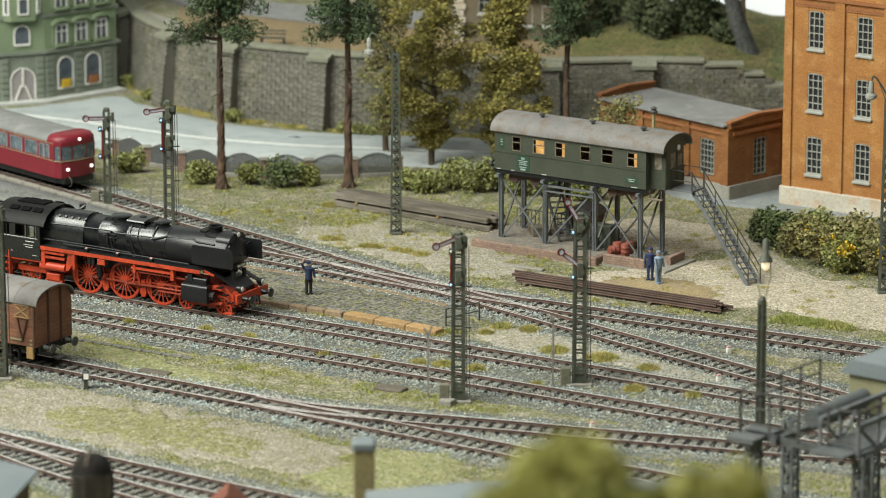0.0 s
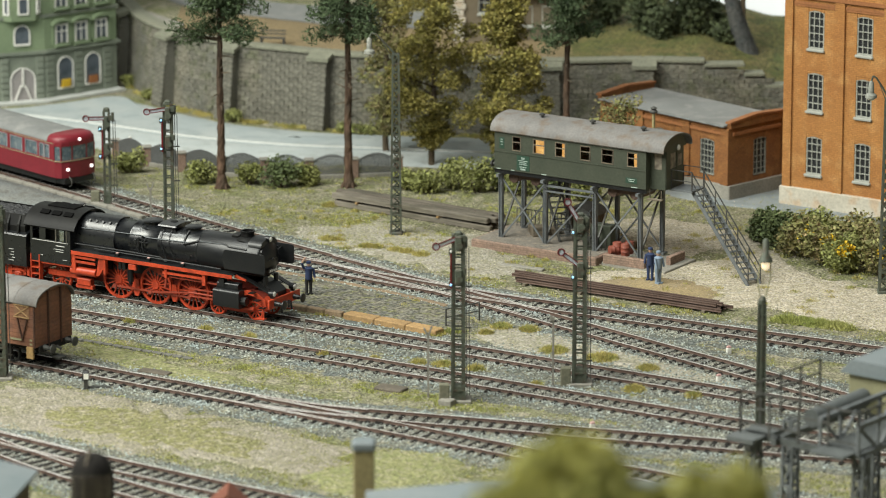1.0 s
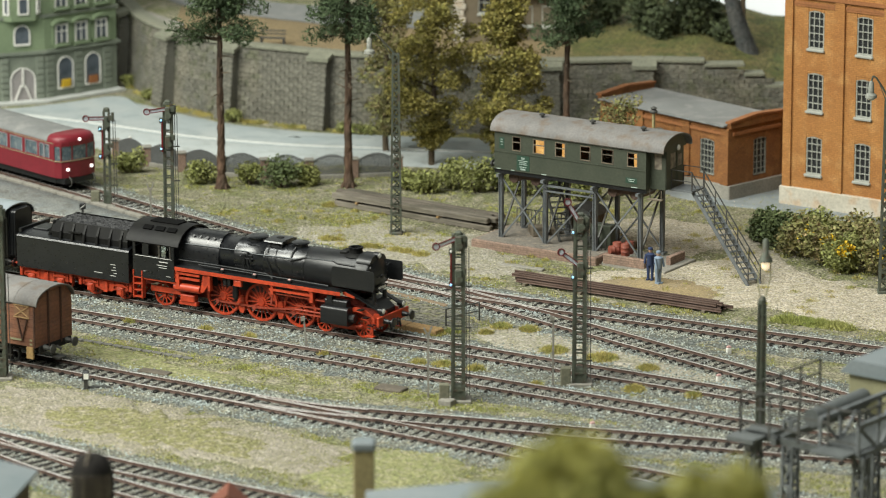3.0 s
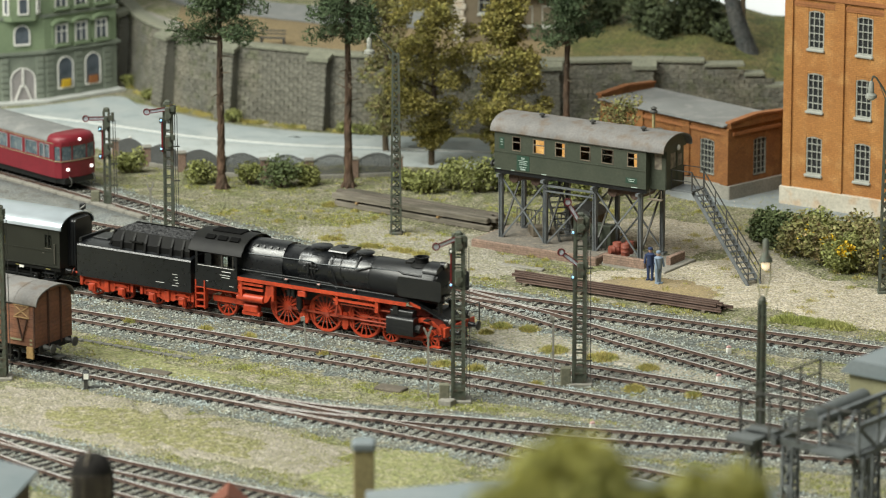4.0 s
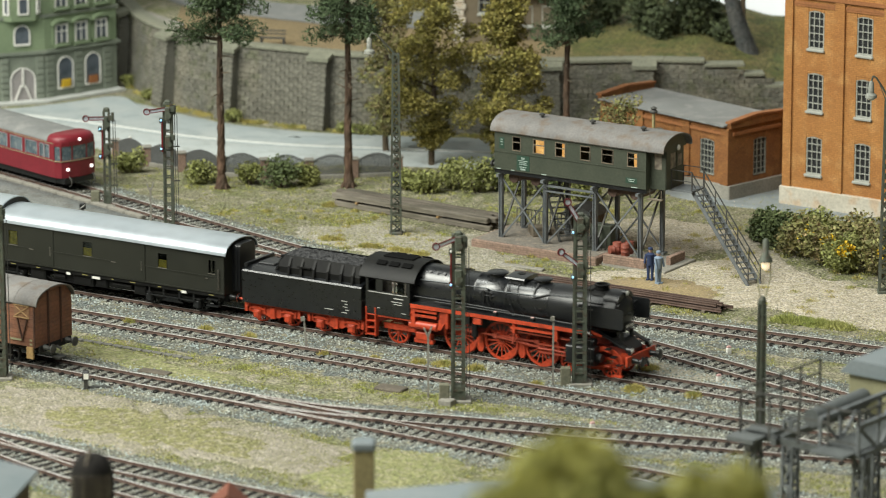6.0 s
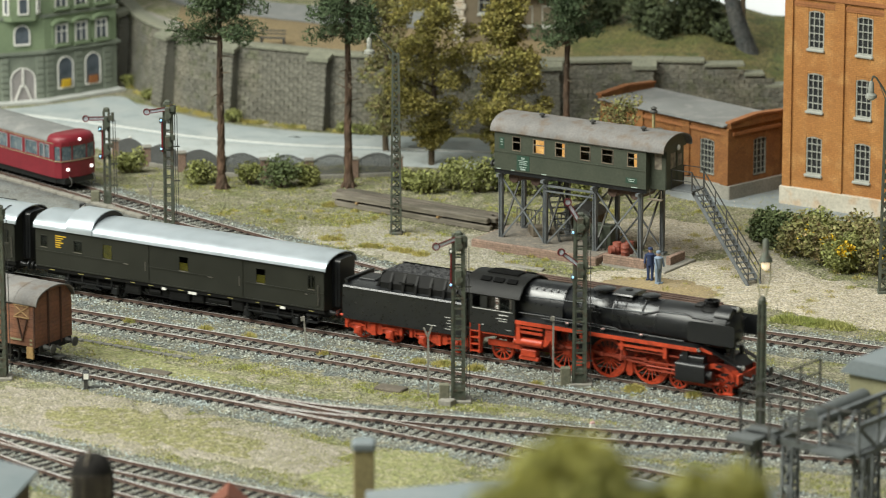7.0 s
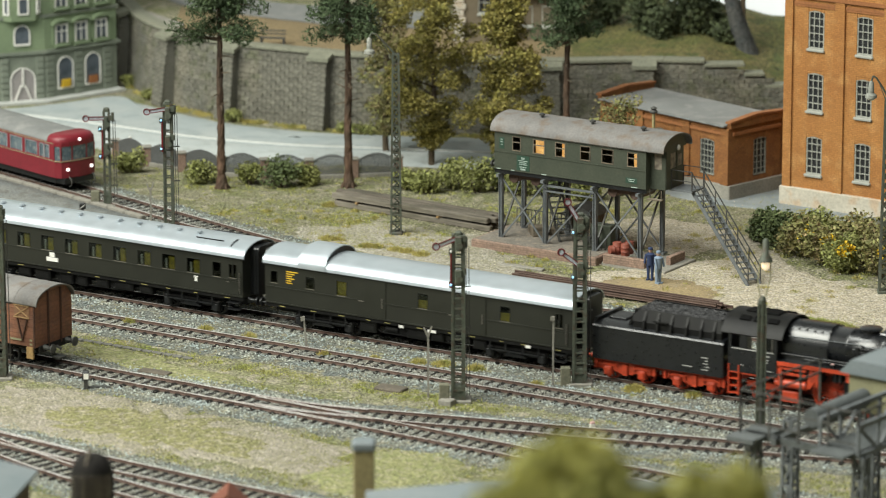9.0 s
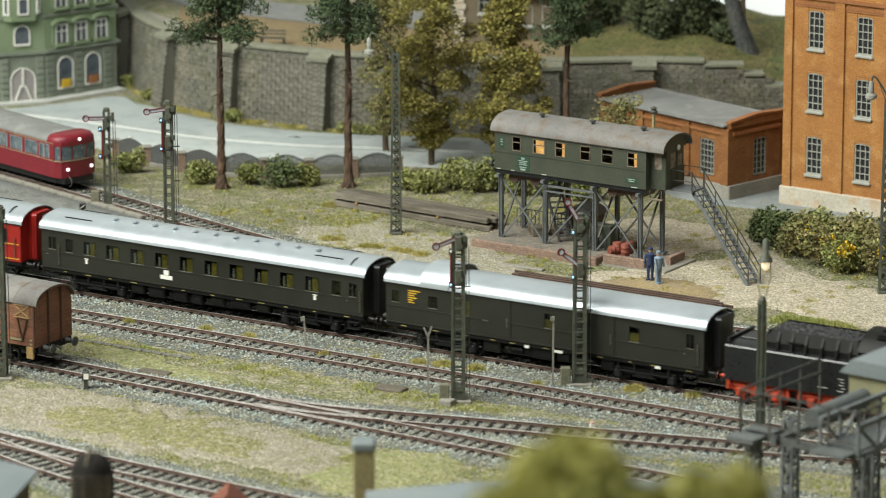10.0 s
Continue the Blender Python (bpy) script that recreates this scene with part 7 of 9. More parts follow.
for x, y, lay in ((7.65, 0.35, 0), (8.15, 0.8, 0), (7.4, -0.05, 1), (8.2, 0.3, 0)):
    px, py = local_box(x, y)
    dr = thing("barrel", "rusty red steel drum beside the signal box", "drum", P(px, py, 0.46, 20), group="drums")
    bm = B()
    pr_ = [(0.27, 0), (0.29, 0.02), (0.29, 0.26), (0.305, 0.28), (0.29, 0.3), (0.29, 0.56), (0.305, 0.58), (0.29, 0.6), (0.29, 0.82), (0.27, 0.86), (0.25, 0.84)]
    pr_ = [(a * 0.86, b * 0.78) for a, b in pr_]
    lathe(bm, pr_, (0, 0, 0.26 if lay else 0), axis="x" if lay else "z", seg=16)
    part("body", bm, M["drum"], dr, smooth=40)
px, py = local_box(6.2, 1.3)
cb = thing("cabinet", "dark green switch cabinet under the signal box", "cabinet", P(px, py, 0.46, -32))
bm = B()
box(bm, 0, 0, 0, 1.3, 0.6, 1.3, ch=0.04)
part("body", bm, M["oldgreen"], cb)
bm = B()
for i in range(5):
    bar(bm, (-0.5 + 0.25 * i, -0.6, 0.02), (-0.4 + 0.25 * i, -0.75, 0.7), 0.06)
part("lever", bm, M["iron"], cb)


px, py = local_box(3.6, 3.75)
hut = thing("store_hut", "weathered brown hut with rounded roof behind the stilts", "hut", P(px, py, -0.02, -32))
bm = B()
box(bm, 0, 0, 0, 1.7, 1.5, 1.6)
part("wall", bm, M["oldtimber2"], hut)
for i in range(8):
    bm = B()
    box(bm, -0.75 + 0.215 * i, -0.77, 0.02, 0.19, 0.04, 1.58)
    part("board", bm, M["oldtimber2"], hut)
bm = B()
arch = [(0.95 * math.cos(radians(a)), 1.55 + 0.5 * math.sin(radians(a))) for a in range(0, 181, 15)]
prism(bm, arch, -0.85, 0.85, "y")
part("roof", bm, M["tar"], hut, "grey rounded felt roof", smooth=40)
px, py = local_box(5.9, 0.6)
wn = thing("winch", "dark green hand winch with spoked wheel", "winch", P(px, py, 0.46, -25))
bm = B()
for q in (-0.35, 0.35):
    prism(bm, [(-0.35, 0), (0.35, 0), (0.12, 0.75), (-0.12, 0.75)], q - 0.03, q + 0.03, "y")
part("frame", bm, M["oldgreen"], wn)
bm = B()
tube(bm, (0, -0.4, 0.6), (0, 0.4, 0.6), 0.14, seg=14)
part("drum", bm, M["iron"], wn, smooth=40)
bm = B()
for i in range(16):
    a0_, a1_ = 2 * math.pi * i / 16, 2 * math.pi * (i + 1) / 16
    bar(bm, (0.34 * math.cos(a0_), -0.45, 0.6 + 0.34 * math.sin(a0_)), (0.34 * math.cos(a1_), -0.45, 0.6 + 0.34 * math.sin(a1_)), 0.05)
for i in range(3):
    a0_ = math.pi * i / 3
    bar(bm, (0.34 * math.cos(a0_), -0.45, 0.6 + 0.34 * math.sin(a0_)), (-0.34 * math.cos(a0_), -0.45, 0.6 - 0.34 * math.sin(a0_)), 0.04)
part("hand_wheel", bm, M["iron"], wn)


def figurine(x, y, z, rz, coat, legs, wave=False, label="", size=1.0):
    """A small painted model figure, one plain mesh."""
    bm = B()
    for s in (-0.11, 0.11):
        lathe(bm, [(0.09, 0), (0.075, 0.1), (0.09, 0.5), (0.12, 0.85)], (s, 0, 0), seg=8, slot=1)
        box(bm, s, -0.06, 0, 0.13, 0.3, 0.09, slot=1)
    lathe(bm, [(0.17, 0.8), (0.2, 0.95), (0.18, 1.15), (0.24, 1.42), (0.1, 1.52)], (0, 0, 0), seg=10)
    lathe(bm, [(0.06, 1.48), (0.11, 1.58), (0.115, 1.68), (0.05, 1.78)], (0, 0, 0), seg=10, slot=2)
    lathe(bm, [(0.14, 1.68), (0.13, 1.78), (0.05, 1.82)], (0, 0, 0), seg=10)
    tube(bm, (0.25, 0, 1.4), (0.3, -0.12, 0.9), 0.065, seg=8)
    if wave:
        tube(bm, (-0.25, 0, 1.4), (-0.42, -0.1, 1.75), 0.065, seg=8)
        tube(bm, (-0.42, -0.1, 1.75), (-0.22, -0.1, 2.05), 0.05, seg=8, slot=2)
    else:
        tube(bm, (-0.25, 0, 1.4), (-0.28, -0.15, 0.92), 0.065, seg=8)
    ob = part("figurine", bm, [M[coat], M[legs], M["skin"]], None, m=P(x, y, z, rz) @ Matrix.Scale(size, 4), smooth=50)
    return tagged(ob, label, "figurine", "model figures")


figurine(-7.1, -10.1, 0.08, 20, "navy", "cable", True, "painted model figure in dark blue on the cinder platform")
figurine(11.1, -6.95, 0.04, -20, "navy", "navy", False, "painted model figure in blue coat by the brick wall")
figurine(11.5, -7.7, 0.04, 40, "palecloth", "palecloth", False, "painted model figure in pale overalls by the brick wall")
figurine(-18.75, 22.9, 0.1, 40, "white", "palecloth", False, "small pale model figure on the pavement behind the fence", 0.62)


# ---- signals and lamps ----
def lattice(bm, h, w0, w1, step, bar_w=0.07, x=0, y=0, z=0, cross=False):
    """A square lattice mast."""
    n = max(2, int(h / step))
    corners = ((-1, -1), (1, -1), (1, 1), (-1, 1))
    for a, b in corners:
        bar(bm, (x + a * w0 / 2, y + b * w0 / 2, z), (x + a * w1 / 2, y + b * w1 / 2, z + h), bar_w * 1.3)
    for i in range(n + 1):
        t = i / n
        w = (w0 + (w1 - w0) * t) / 2
        t2 = min(1, (i + 1) / n)
        w2 = (w0 + (w1 - w0) * t2) / 2
        for k in range(4):
            (a, b), (c, d) = corners[k], corners[(k + 1) % 4]
            bar(bm, (x + a * w, y + b * w, z + h * t), (x + c * w, y + d * w, z + h * t), bar_w)
            if cross and i < n:
                bar(bm, (x + a * w, y + b * w, z + h * t), (x + c * w2, y + d * w2, z + h * t2), bar_w * 0.8)


M["drivebox"] = mat("drivebox", (0.17, 0.165, 0.115), (0.13, 0.13, 0.09), rough=0.8)
M["armgrey"] = mat("armgrey", (0.40, 0.44, 0.48), (0.34, 0.38, 0.42), rough=0.5)
M["armred"] = mat("armred", (0.5, 0.03, 0.025), (0.42, 0.03, 0.025), rough=0.5)


def semaphore(x, y, h, arms, rz=0, label="", box_side=-1, z=0.0, k=1.0):
    """A lattice semaphore: arms are (height, degrees from straight left, blue lamp)."""
    S = thing("semaphore_signal", label or "grey-green lattice semaphore signal with red and white arms", "signal", P(x, y, z, rz), group="semaphore signals")
    bm = B()
    box(bm, 0, 0, -0.06, 1.3, 1.0, 0.2, ch=0.05)
    part("foundation", bm, M["concrete"], S)
    bm = B()
    lattice(bm, h, 0.6 * k, 0.52 * k, 0.5, 0.085 * k, z=0.1)
    for y in (-0.28 * k, 0.28 * k):
        for q, ww in ((-0.26 * k, 0.2 * k), (0.26 * k, 0.2 * k)):
            bar(bm, (q, y, 0.1), (q * 0.87, y * 0.87, h + 0.1), ww, 0.05)
    box(bm, 0, 0, 0.12, 0.64 * k, 0.56 * k, 0.75, ch=0.04)
    part("mast", bm, M["mast"], S, "grey-green steel lattice mast")
    for a, deg, blue in arms:
        bm = B()
        t = radians(180 - deg)
        d, u = Vector((math.cos(t), 0, math.sin(t))), Vector((-math.sin(t), 0, math.cos(t)))
        y0 = -0.36
        o = Vector((-0.12 if deg > -60 else -0.36 * k, y0, a + (0.0 if deg > -60 else 0.9)))
        wd = 0.09 if deg > -60 else 0.03
        reach = 0.85 if deg > -60 else 1.7
        for s in (-1, 1):
            bar(bm, o + u * wd * s, o + d * reach + u * wd * s, 0.035, 0.045, slot=0)
        hw = 0.075 if deg > -60 else 0.03
        ring = 14 if deg > -60 else 0
        for i in range(ring):
            p = o + d * 1.03 + 0.17 * (d * math.cos(2 * math.pi * i / ring) + u * math.sin(2 * math.pi * i / ring))
            q = o + d * 1.03 + 0.17 * (d * math.cos(2 * math.pi * (i + 1) / ring) + u * math.sin(2 * math.pi * (i + 1) / ring))
            bar(bm, p, q, 0.055)
        vs = [tuple(o + d * r + u * w + Vector((0, 0.015, 0))) for r, w in ((0.0, -hw), (reach, -hw), (reach, hw), (0.0, hw))]
        faces(bm, vs + [(vx, vy + 0.02, vz) for vx, vy, vz in vs], [(0, 1, 2, 3), (7, 6, 5, 4), (0, 4, 5, 1), (1, 5, 6, 2), (2, 6, 7, 3), (3, 7, 4, 0)], slot=1)
        stowed = deg < -60
        mm = Matrix.Translation(o + d * 1.03 + Vector((0, 0.01, 0)))
        if not stowed:
            tube(bm, (0, 0, 0), (0, 0.02, 0), 0.17, seg=14, slot=1, m=mm)
        arm = part("arm", bm, [M["signalred"], M["armgrey"] if deg > -60 else M["armred"]], S, "red-rimmed white signal arm")
        bm = B()
        box(bm, 0.0, -0.32, a - 0.6, 0.34 * k, 0.24, 0.72, ch=0.04)
        tube(bm, (0.05, -0.47, a - 0.35), (0.05, -0.42, a - 0.35), 0.17, seg=14)
        box(bm, 0.24, -0.3, a - 0.15, 0.26, 0.1, 0.3)
        part("arm_gear", bm, M["mast"], S)
        bm = B()
        lathe(bm, [(0.055, 0), (0.055, -0.07), (0.025, -0.1)], (-0.36, -0.34, a - 0.62), axis="y", seg=12)
        lamp = part("signal_lamp", bm, M["bluelamp"] if blue else M["white"], S, "small bluish signal lamp" if blue else "")
        bm = B()
        box(bm, -0.36, -0.22, a - 0.8, 0.2, 0.22, 0.3, ch=0.03)
        part("lamp_case", bm, M["mast"], lamp)
    bm = B()
    for xx in (0.42, 0.55):
        tube(bm, (xx, -0.1, 0.3), (xx - 0.05, -0.1, h - 0.4), 0.022, seg=6)
    for zz in (1.2, h * 0.45, h * 0.7):
        box(bm, 0.44, -0.1, zz, 0.4, 0.06, 0.06)
    part("wire", bm, M["iron"], S)
    bm = B()
    box(bm, 0.0, 0, h + 0.08, 0.34, 0.34, 0.22, ch=0.06)
    box(bm, 0.36, 0, h - 0.5, 0.16, 0.22, 0.5)
    part("cap", bm, M["mast"], S)
    bm = B()
    box(bm, box_side * 0.68, -0.25, 0.0, 0.5, 0.4, 0.95, ch=0.04)
    part("drive_box", bm, M["drivebox"], S, "olive grey signal drive box")


semaphore(0.74, -30.3, 8.2, [(8.2, -22, False), (6.55, -90, True)], label="grey-green lattice semaphore with lower arm hanging")
semaphore(6.7, -27.3, 8.4, [(8.4, 60, True), (6.15, 38, True)], label="grey-green lattice semaphore with both arms raised")
semaphore(-15.15, 1.6, 7.75, [(7.6, -8, True), (6.0, -90, True)], label="grey-green lattice semaphore with blue-white upper arm", k=0.85)
semaphore(-19.2, 10.2, 5.45, [(5.2, -1, True), (3.6, -90, True)], label="short grey-green lattice semaphore by the platform end", k=0.62)
semaphore(-21.9, -26.2, 8.6, [(8.2, 0, True)], label="lattice semaphore beside the goods siding")


def yard_lamp(x, y, h, label, reach=-1.45, hang=0.9):
    L = thing("yard_lamp", label, "lamp post", P(x, y, 0), group="yard lamps")
    bm = B()
    box(bm, 0, 0, -0.05, 0.75, 0.75, 0.25, ch=0.06)
    part("foot", bm, M["mast"], L)
    bm = B()
    lattice(bm, h - 0.2, 0.54, 0.32, 0.5, 0.085, z=0.15, cross=True)
    part("mast", bm, M["mast"], L, "dark green lattice mast")
    bm = B()
    pts = [(0, h - 0.1), (reach * 0.35, h + 0.5), (reach * 0.72, h + 1.05), (reach * 0.9, h + 1.15), (reach, h + 0.9)]
    for (xa, za), (xb, zb) in zip(pts, pts[1:]):
        tube(bm, (xa, 0, za), (xb, 0, zb), 0.05, seg=8)
    bar(bm, (0, 0, h - 0.6), (reach * 0.55, 0, h + 0.75), 0.04)
    part("bracket", bm, M["mast"], L)
    bm = B()
    lathe(bm, [(0.06, 0.3), (0.14, 0.2), (0.16, -0.35), (0.3, -0.45), (0.32, -0.6), (0.26, -0.62)], (reach, 0, h + 0.6), seg=14)
    sh = part("lamp_shade", bm, M["framegrey"], L, "pale grey hanging lamp", smooth=40)
    bm = B()
    lathe(bm, [(0.2, 0), (0.18, -0.1), (0.05, -0.16)], (reach, 0, h), seg=12)
    part("globe", bm, M["white"], sh)


yard_lamp(-2.62, 3.4, 10.3, "tall lattice yard lamp with hanging shade")
yard_lamp(23.4, -9.6, 10.6, "tall lattice yard lamp beside the hedge", reach=-0.95)

lp = thing("mast_lamp", "slender lamp mast with glowing bulb beside the tracks", "lamp post", P(15.0, -36.0, 0))
bm = B()
lathe(bm, [(0.3, 0), (0.3, 0.25), (0.22, 0.35), (0.19, 6.6), (0.1, 6.75)], (0, 0, 0), seg=12)
lattice(bm, 6.2, 0.4, 0.34, 0.5, 0.05, z=0.2)
part("mast", bm, M["mast"], lp)
bm = B()
for s in (-1, 1):
    tube(bm, (0.1 * s, 0, 6.6), (0.3 * s + 0.06, 0, 7.6), 0.03, seg=6)
    tube(bm, (0.3 * s + 0.06, 0, 7.6), (0.22 * s + 0.12, 0, 8.5), 0.03, seg=6)
part("bracket", bm, M["cream"], lp)
bm = B()
lathe(bm, [(0.34, 8.45), (0.3, 8.6), (0.17, 8.75), (0.15, 9.45), (0.06, 9.55)], (0.12, 0, 0), seg=14)
part("hood", bm, M["mast"], lp, smooth=40)
bm = B()
lathe(bm, [(0.06, 8.02), (0.18, 8.14), (0.2, 8.36), (0.1, 8.48)], (0.12, 0, 0), seg=12)
part("bulb", bm, M["palewarm"], lp, "warm glowing bulb", smooth=60)


# ---- railcar standing on the station track ----
def build_railcar():
    R = thing("railcar", "dark red railcar with grey roof and lit headlamps", "railcar", P(-21.05, 13.53, 0.22, -48))
    n, w = 13.0, 2.85
    side_holes = [(-1.25 - 1.45 * i - 0.6, -1.25 - 1.45 * i + 0.6 - 0.05, 1.85, 2.65) for i in range(1, 8)] + [(-1.95, -1.5, 1.2, 2.65), (-1.45, -1.0, 1.2, 2.65)]
    bm = B()
    for s in (-1, 1):
        wall_with_openings(bm, -n, -0.55, 0.75, 2.85, s * (w / 2 - 0.03), 0.06, [(a, b, c if c > 1.5 else 1.85, d) for a, b, c, d in side_holes])
    nose = [(-0.55, -w / 2), (-0.15, -w / 2 + 0.22), (0.0, -w / 2 + 0.7), (0.05, 0), (0.0, w / 2 - 0.7), (-0.15, w / 2 - 0.22), (-0.55, w / 2)]
    def shrink(o, k, dx):
        return [(x * k + dx, y * k) for x, y in o]
    low = nose + [(-0.62, w / 2 - 0.06), (-0.62, -w / 2 + 0.06)]
    prism(bm, low, 0.75, 1.78, "z")
    prism(bm, low, 2.62, 2.85, "z")
    for x, y in ((-0.18, -w / 2 + 0.22), (-0.03, -0.52), (-0.03, 0.52), (-0.18, w / 2 - 0.22), (-0.58, -w / 2 + 0.04), (-0.58, w / 2 - 0.04)):
        box(bm, x, y, 1.78, 0.07, 0.07, 0.84)
    box(bm, -n, 0, 0.75, 0.06, w - 0.1, 2.1)
    body = part("body", bm, M["railred"], R, "dark red rounded body", weld=True)
    bm = B()
    o2 = [(x * 0.9 - 0.03, y * 0.97) for x, y in nose]
    prism(bm, o2 + [(-0.6, w / 2 - 0.12), (-0.6, -w / 2 + 0.12)], 1.78, 2.62, "z")
    part("windscreen", bm, M["railglass"], R, "curved windscreen")
    for s in (-1, 1):
        for a, b, c, d in side_holes:
            bm = B()
            box(bm, (a + b) / 2, s * (w / 2 - 0.04), 1.85, b - a, 0.02, d - 1.85)
            win = part("window", bm, M["railglass"], R)
            bm = B()
            for x in (a + 0.02, b - 0.02):
                box(bm, x, s * (w / 2 + 0.005), 1.85, 0.05, 0.02, d - 1.85)
            box(bm, (a + b) / 2, s * (w / 2 + 0.005), d - 0.04, b - a, 0.02, 0.04)
            part("window_frame", bm, M["silver"], win)
    bm = B()
    arc = [(w / 2 * math.cos(radians(t)) * 1.01, 2.84 + 0.42 * math.sin(radians(t)) ** 0.8) for t in range(0, 181, 12)]
    prism(bm, arc, -n, -1.2, "x", slot=0)
    part("roof", bm, M["tar"], R, "pale grey roof", smooth=40)
    bm = B()
    rows = []
    for k, f in enumerate((1.0, 0.985, 0.9, 0.62)):
        dz = (0, 0.16, 0.33, 0.42)[k]
        rows.append([(-1.2 + (x + 1.2) * f, y * (1.0 if k < 1 else f), 2.84 + dz) for x, y in [(-1.2, -w / 2)] + nose + [(-1.2, w / 2)]])
    m_ = len(rows[0])
    faces(bm, [v for r in rows for v in r], [(k * m_ + i, k * m_ + i + 1, (k + 1) * m_ + i + 1, (k + 1) * m_ + i) for k in range(3) for i in range(m_ - 1)] + [tuple(range(3 * m_, 4 * m_))])
    part("roof_dome", bm, M["railred"], R, "red domed roof end", smooth=50)
    for y, z in ((-0.85, 1.25), (0.85, 1.25), (0, 2.95)):
        bm = B()
        lathe(bm, [(0.09, -0.06), (0.09, 0.04), (0.07, 0.06), (0.02, 0.07)], (0.02 if z < 2 else 0.03, y, z), axis="x", seg=14)
        part("headlamp", bm, M["whitelamp"], R, "glowing white headlamp", smooth=40)
    bm = B()
    box(bm, -n / 2, 0, 0.35, n - 1.5, 2.3, 0.4, ch=0.05)
    box(bm, -0.5, 0, 0.4, 0.9, 2.2, 0.35, ch=0.05)
    part("underframe", bm, M["blackmatt"], R)
    for y in (-0.85, 0.85):
        bm = B()
        for i in range(8):
            a0, a1 = math.pi * i / 8 - math.pi / 2, math.pi * (i + 1) / 8 - math.pi / 2
            tube(bm, (0.1 + 0.25 * math.cos(a0), y, 0.55 + 0.28 * math.sin(a0)), (0.1 + 0.25 * math.cos(a1), y, 0.55 + 0.28 * math.sin(a1)), 0.035, seg=6)
        part("bumper", bm, M["iron"], R)
    for x in (-3.0, -9.5):
        for s in (-1, 1):
            share("wheel", COACH_WHEEL, R, P(x, s * 0.76, 0.44))
    bm = B()
    for s in (-1, 1):
        box(bm, -n / 2 - 0.2, s * (w / 2 + 0.005), 1.74, n - 0.8, 0.02, 0.04)
        box(bm, -n / 2 - 0.2, s * (w / 2 + 0.005), 2.74, n - 0.8, 0.02, 0.04)
    part("lining", bm, M["cream"], body)
    bm = B()
    rim = [(x * 1.0 + 0.012, y * 1.008) for x, y in nose]
    for (xa, ya), (xb, yb) in zip(rim, rim[1:]):
        bar(bm, (xa, ya, 1.74), (xb, yb, 1.74), 0.045)
    part("lining", bm, M["cream"], body)


M["railglass"] = mat("railglass", (0.065, 0.095, 0.115), (0.13, 0.165, 0.185), rough=0.08, big=1.2, grain=0.2, c=(0.20, 0.22, 0.22))
build_railcar()


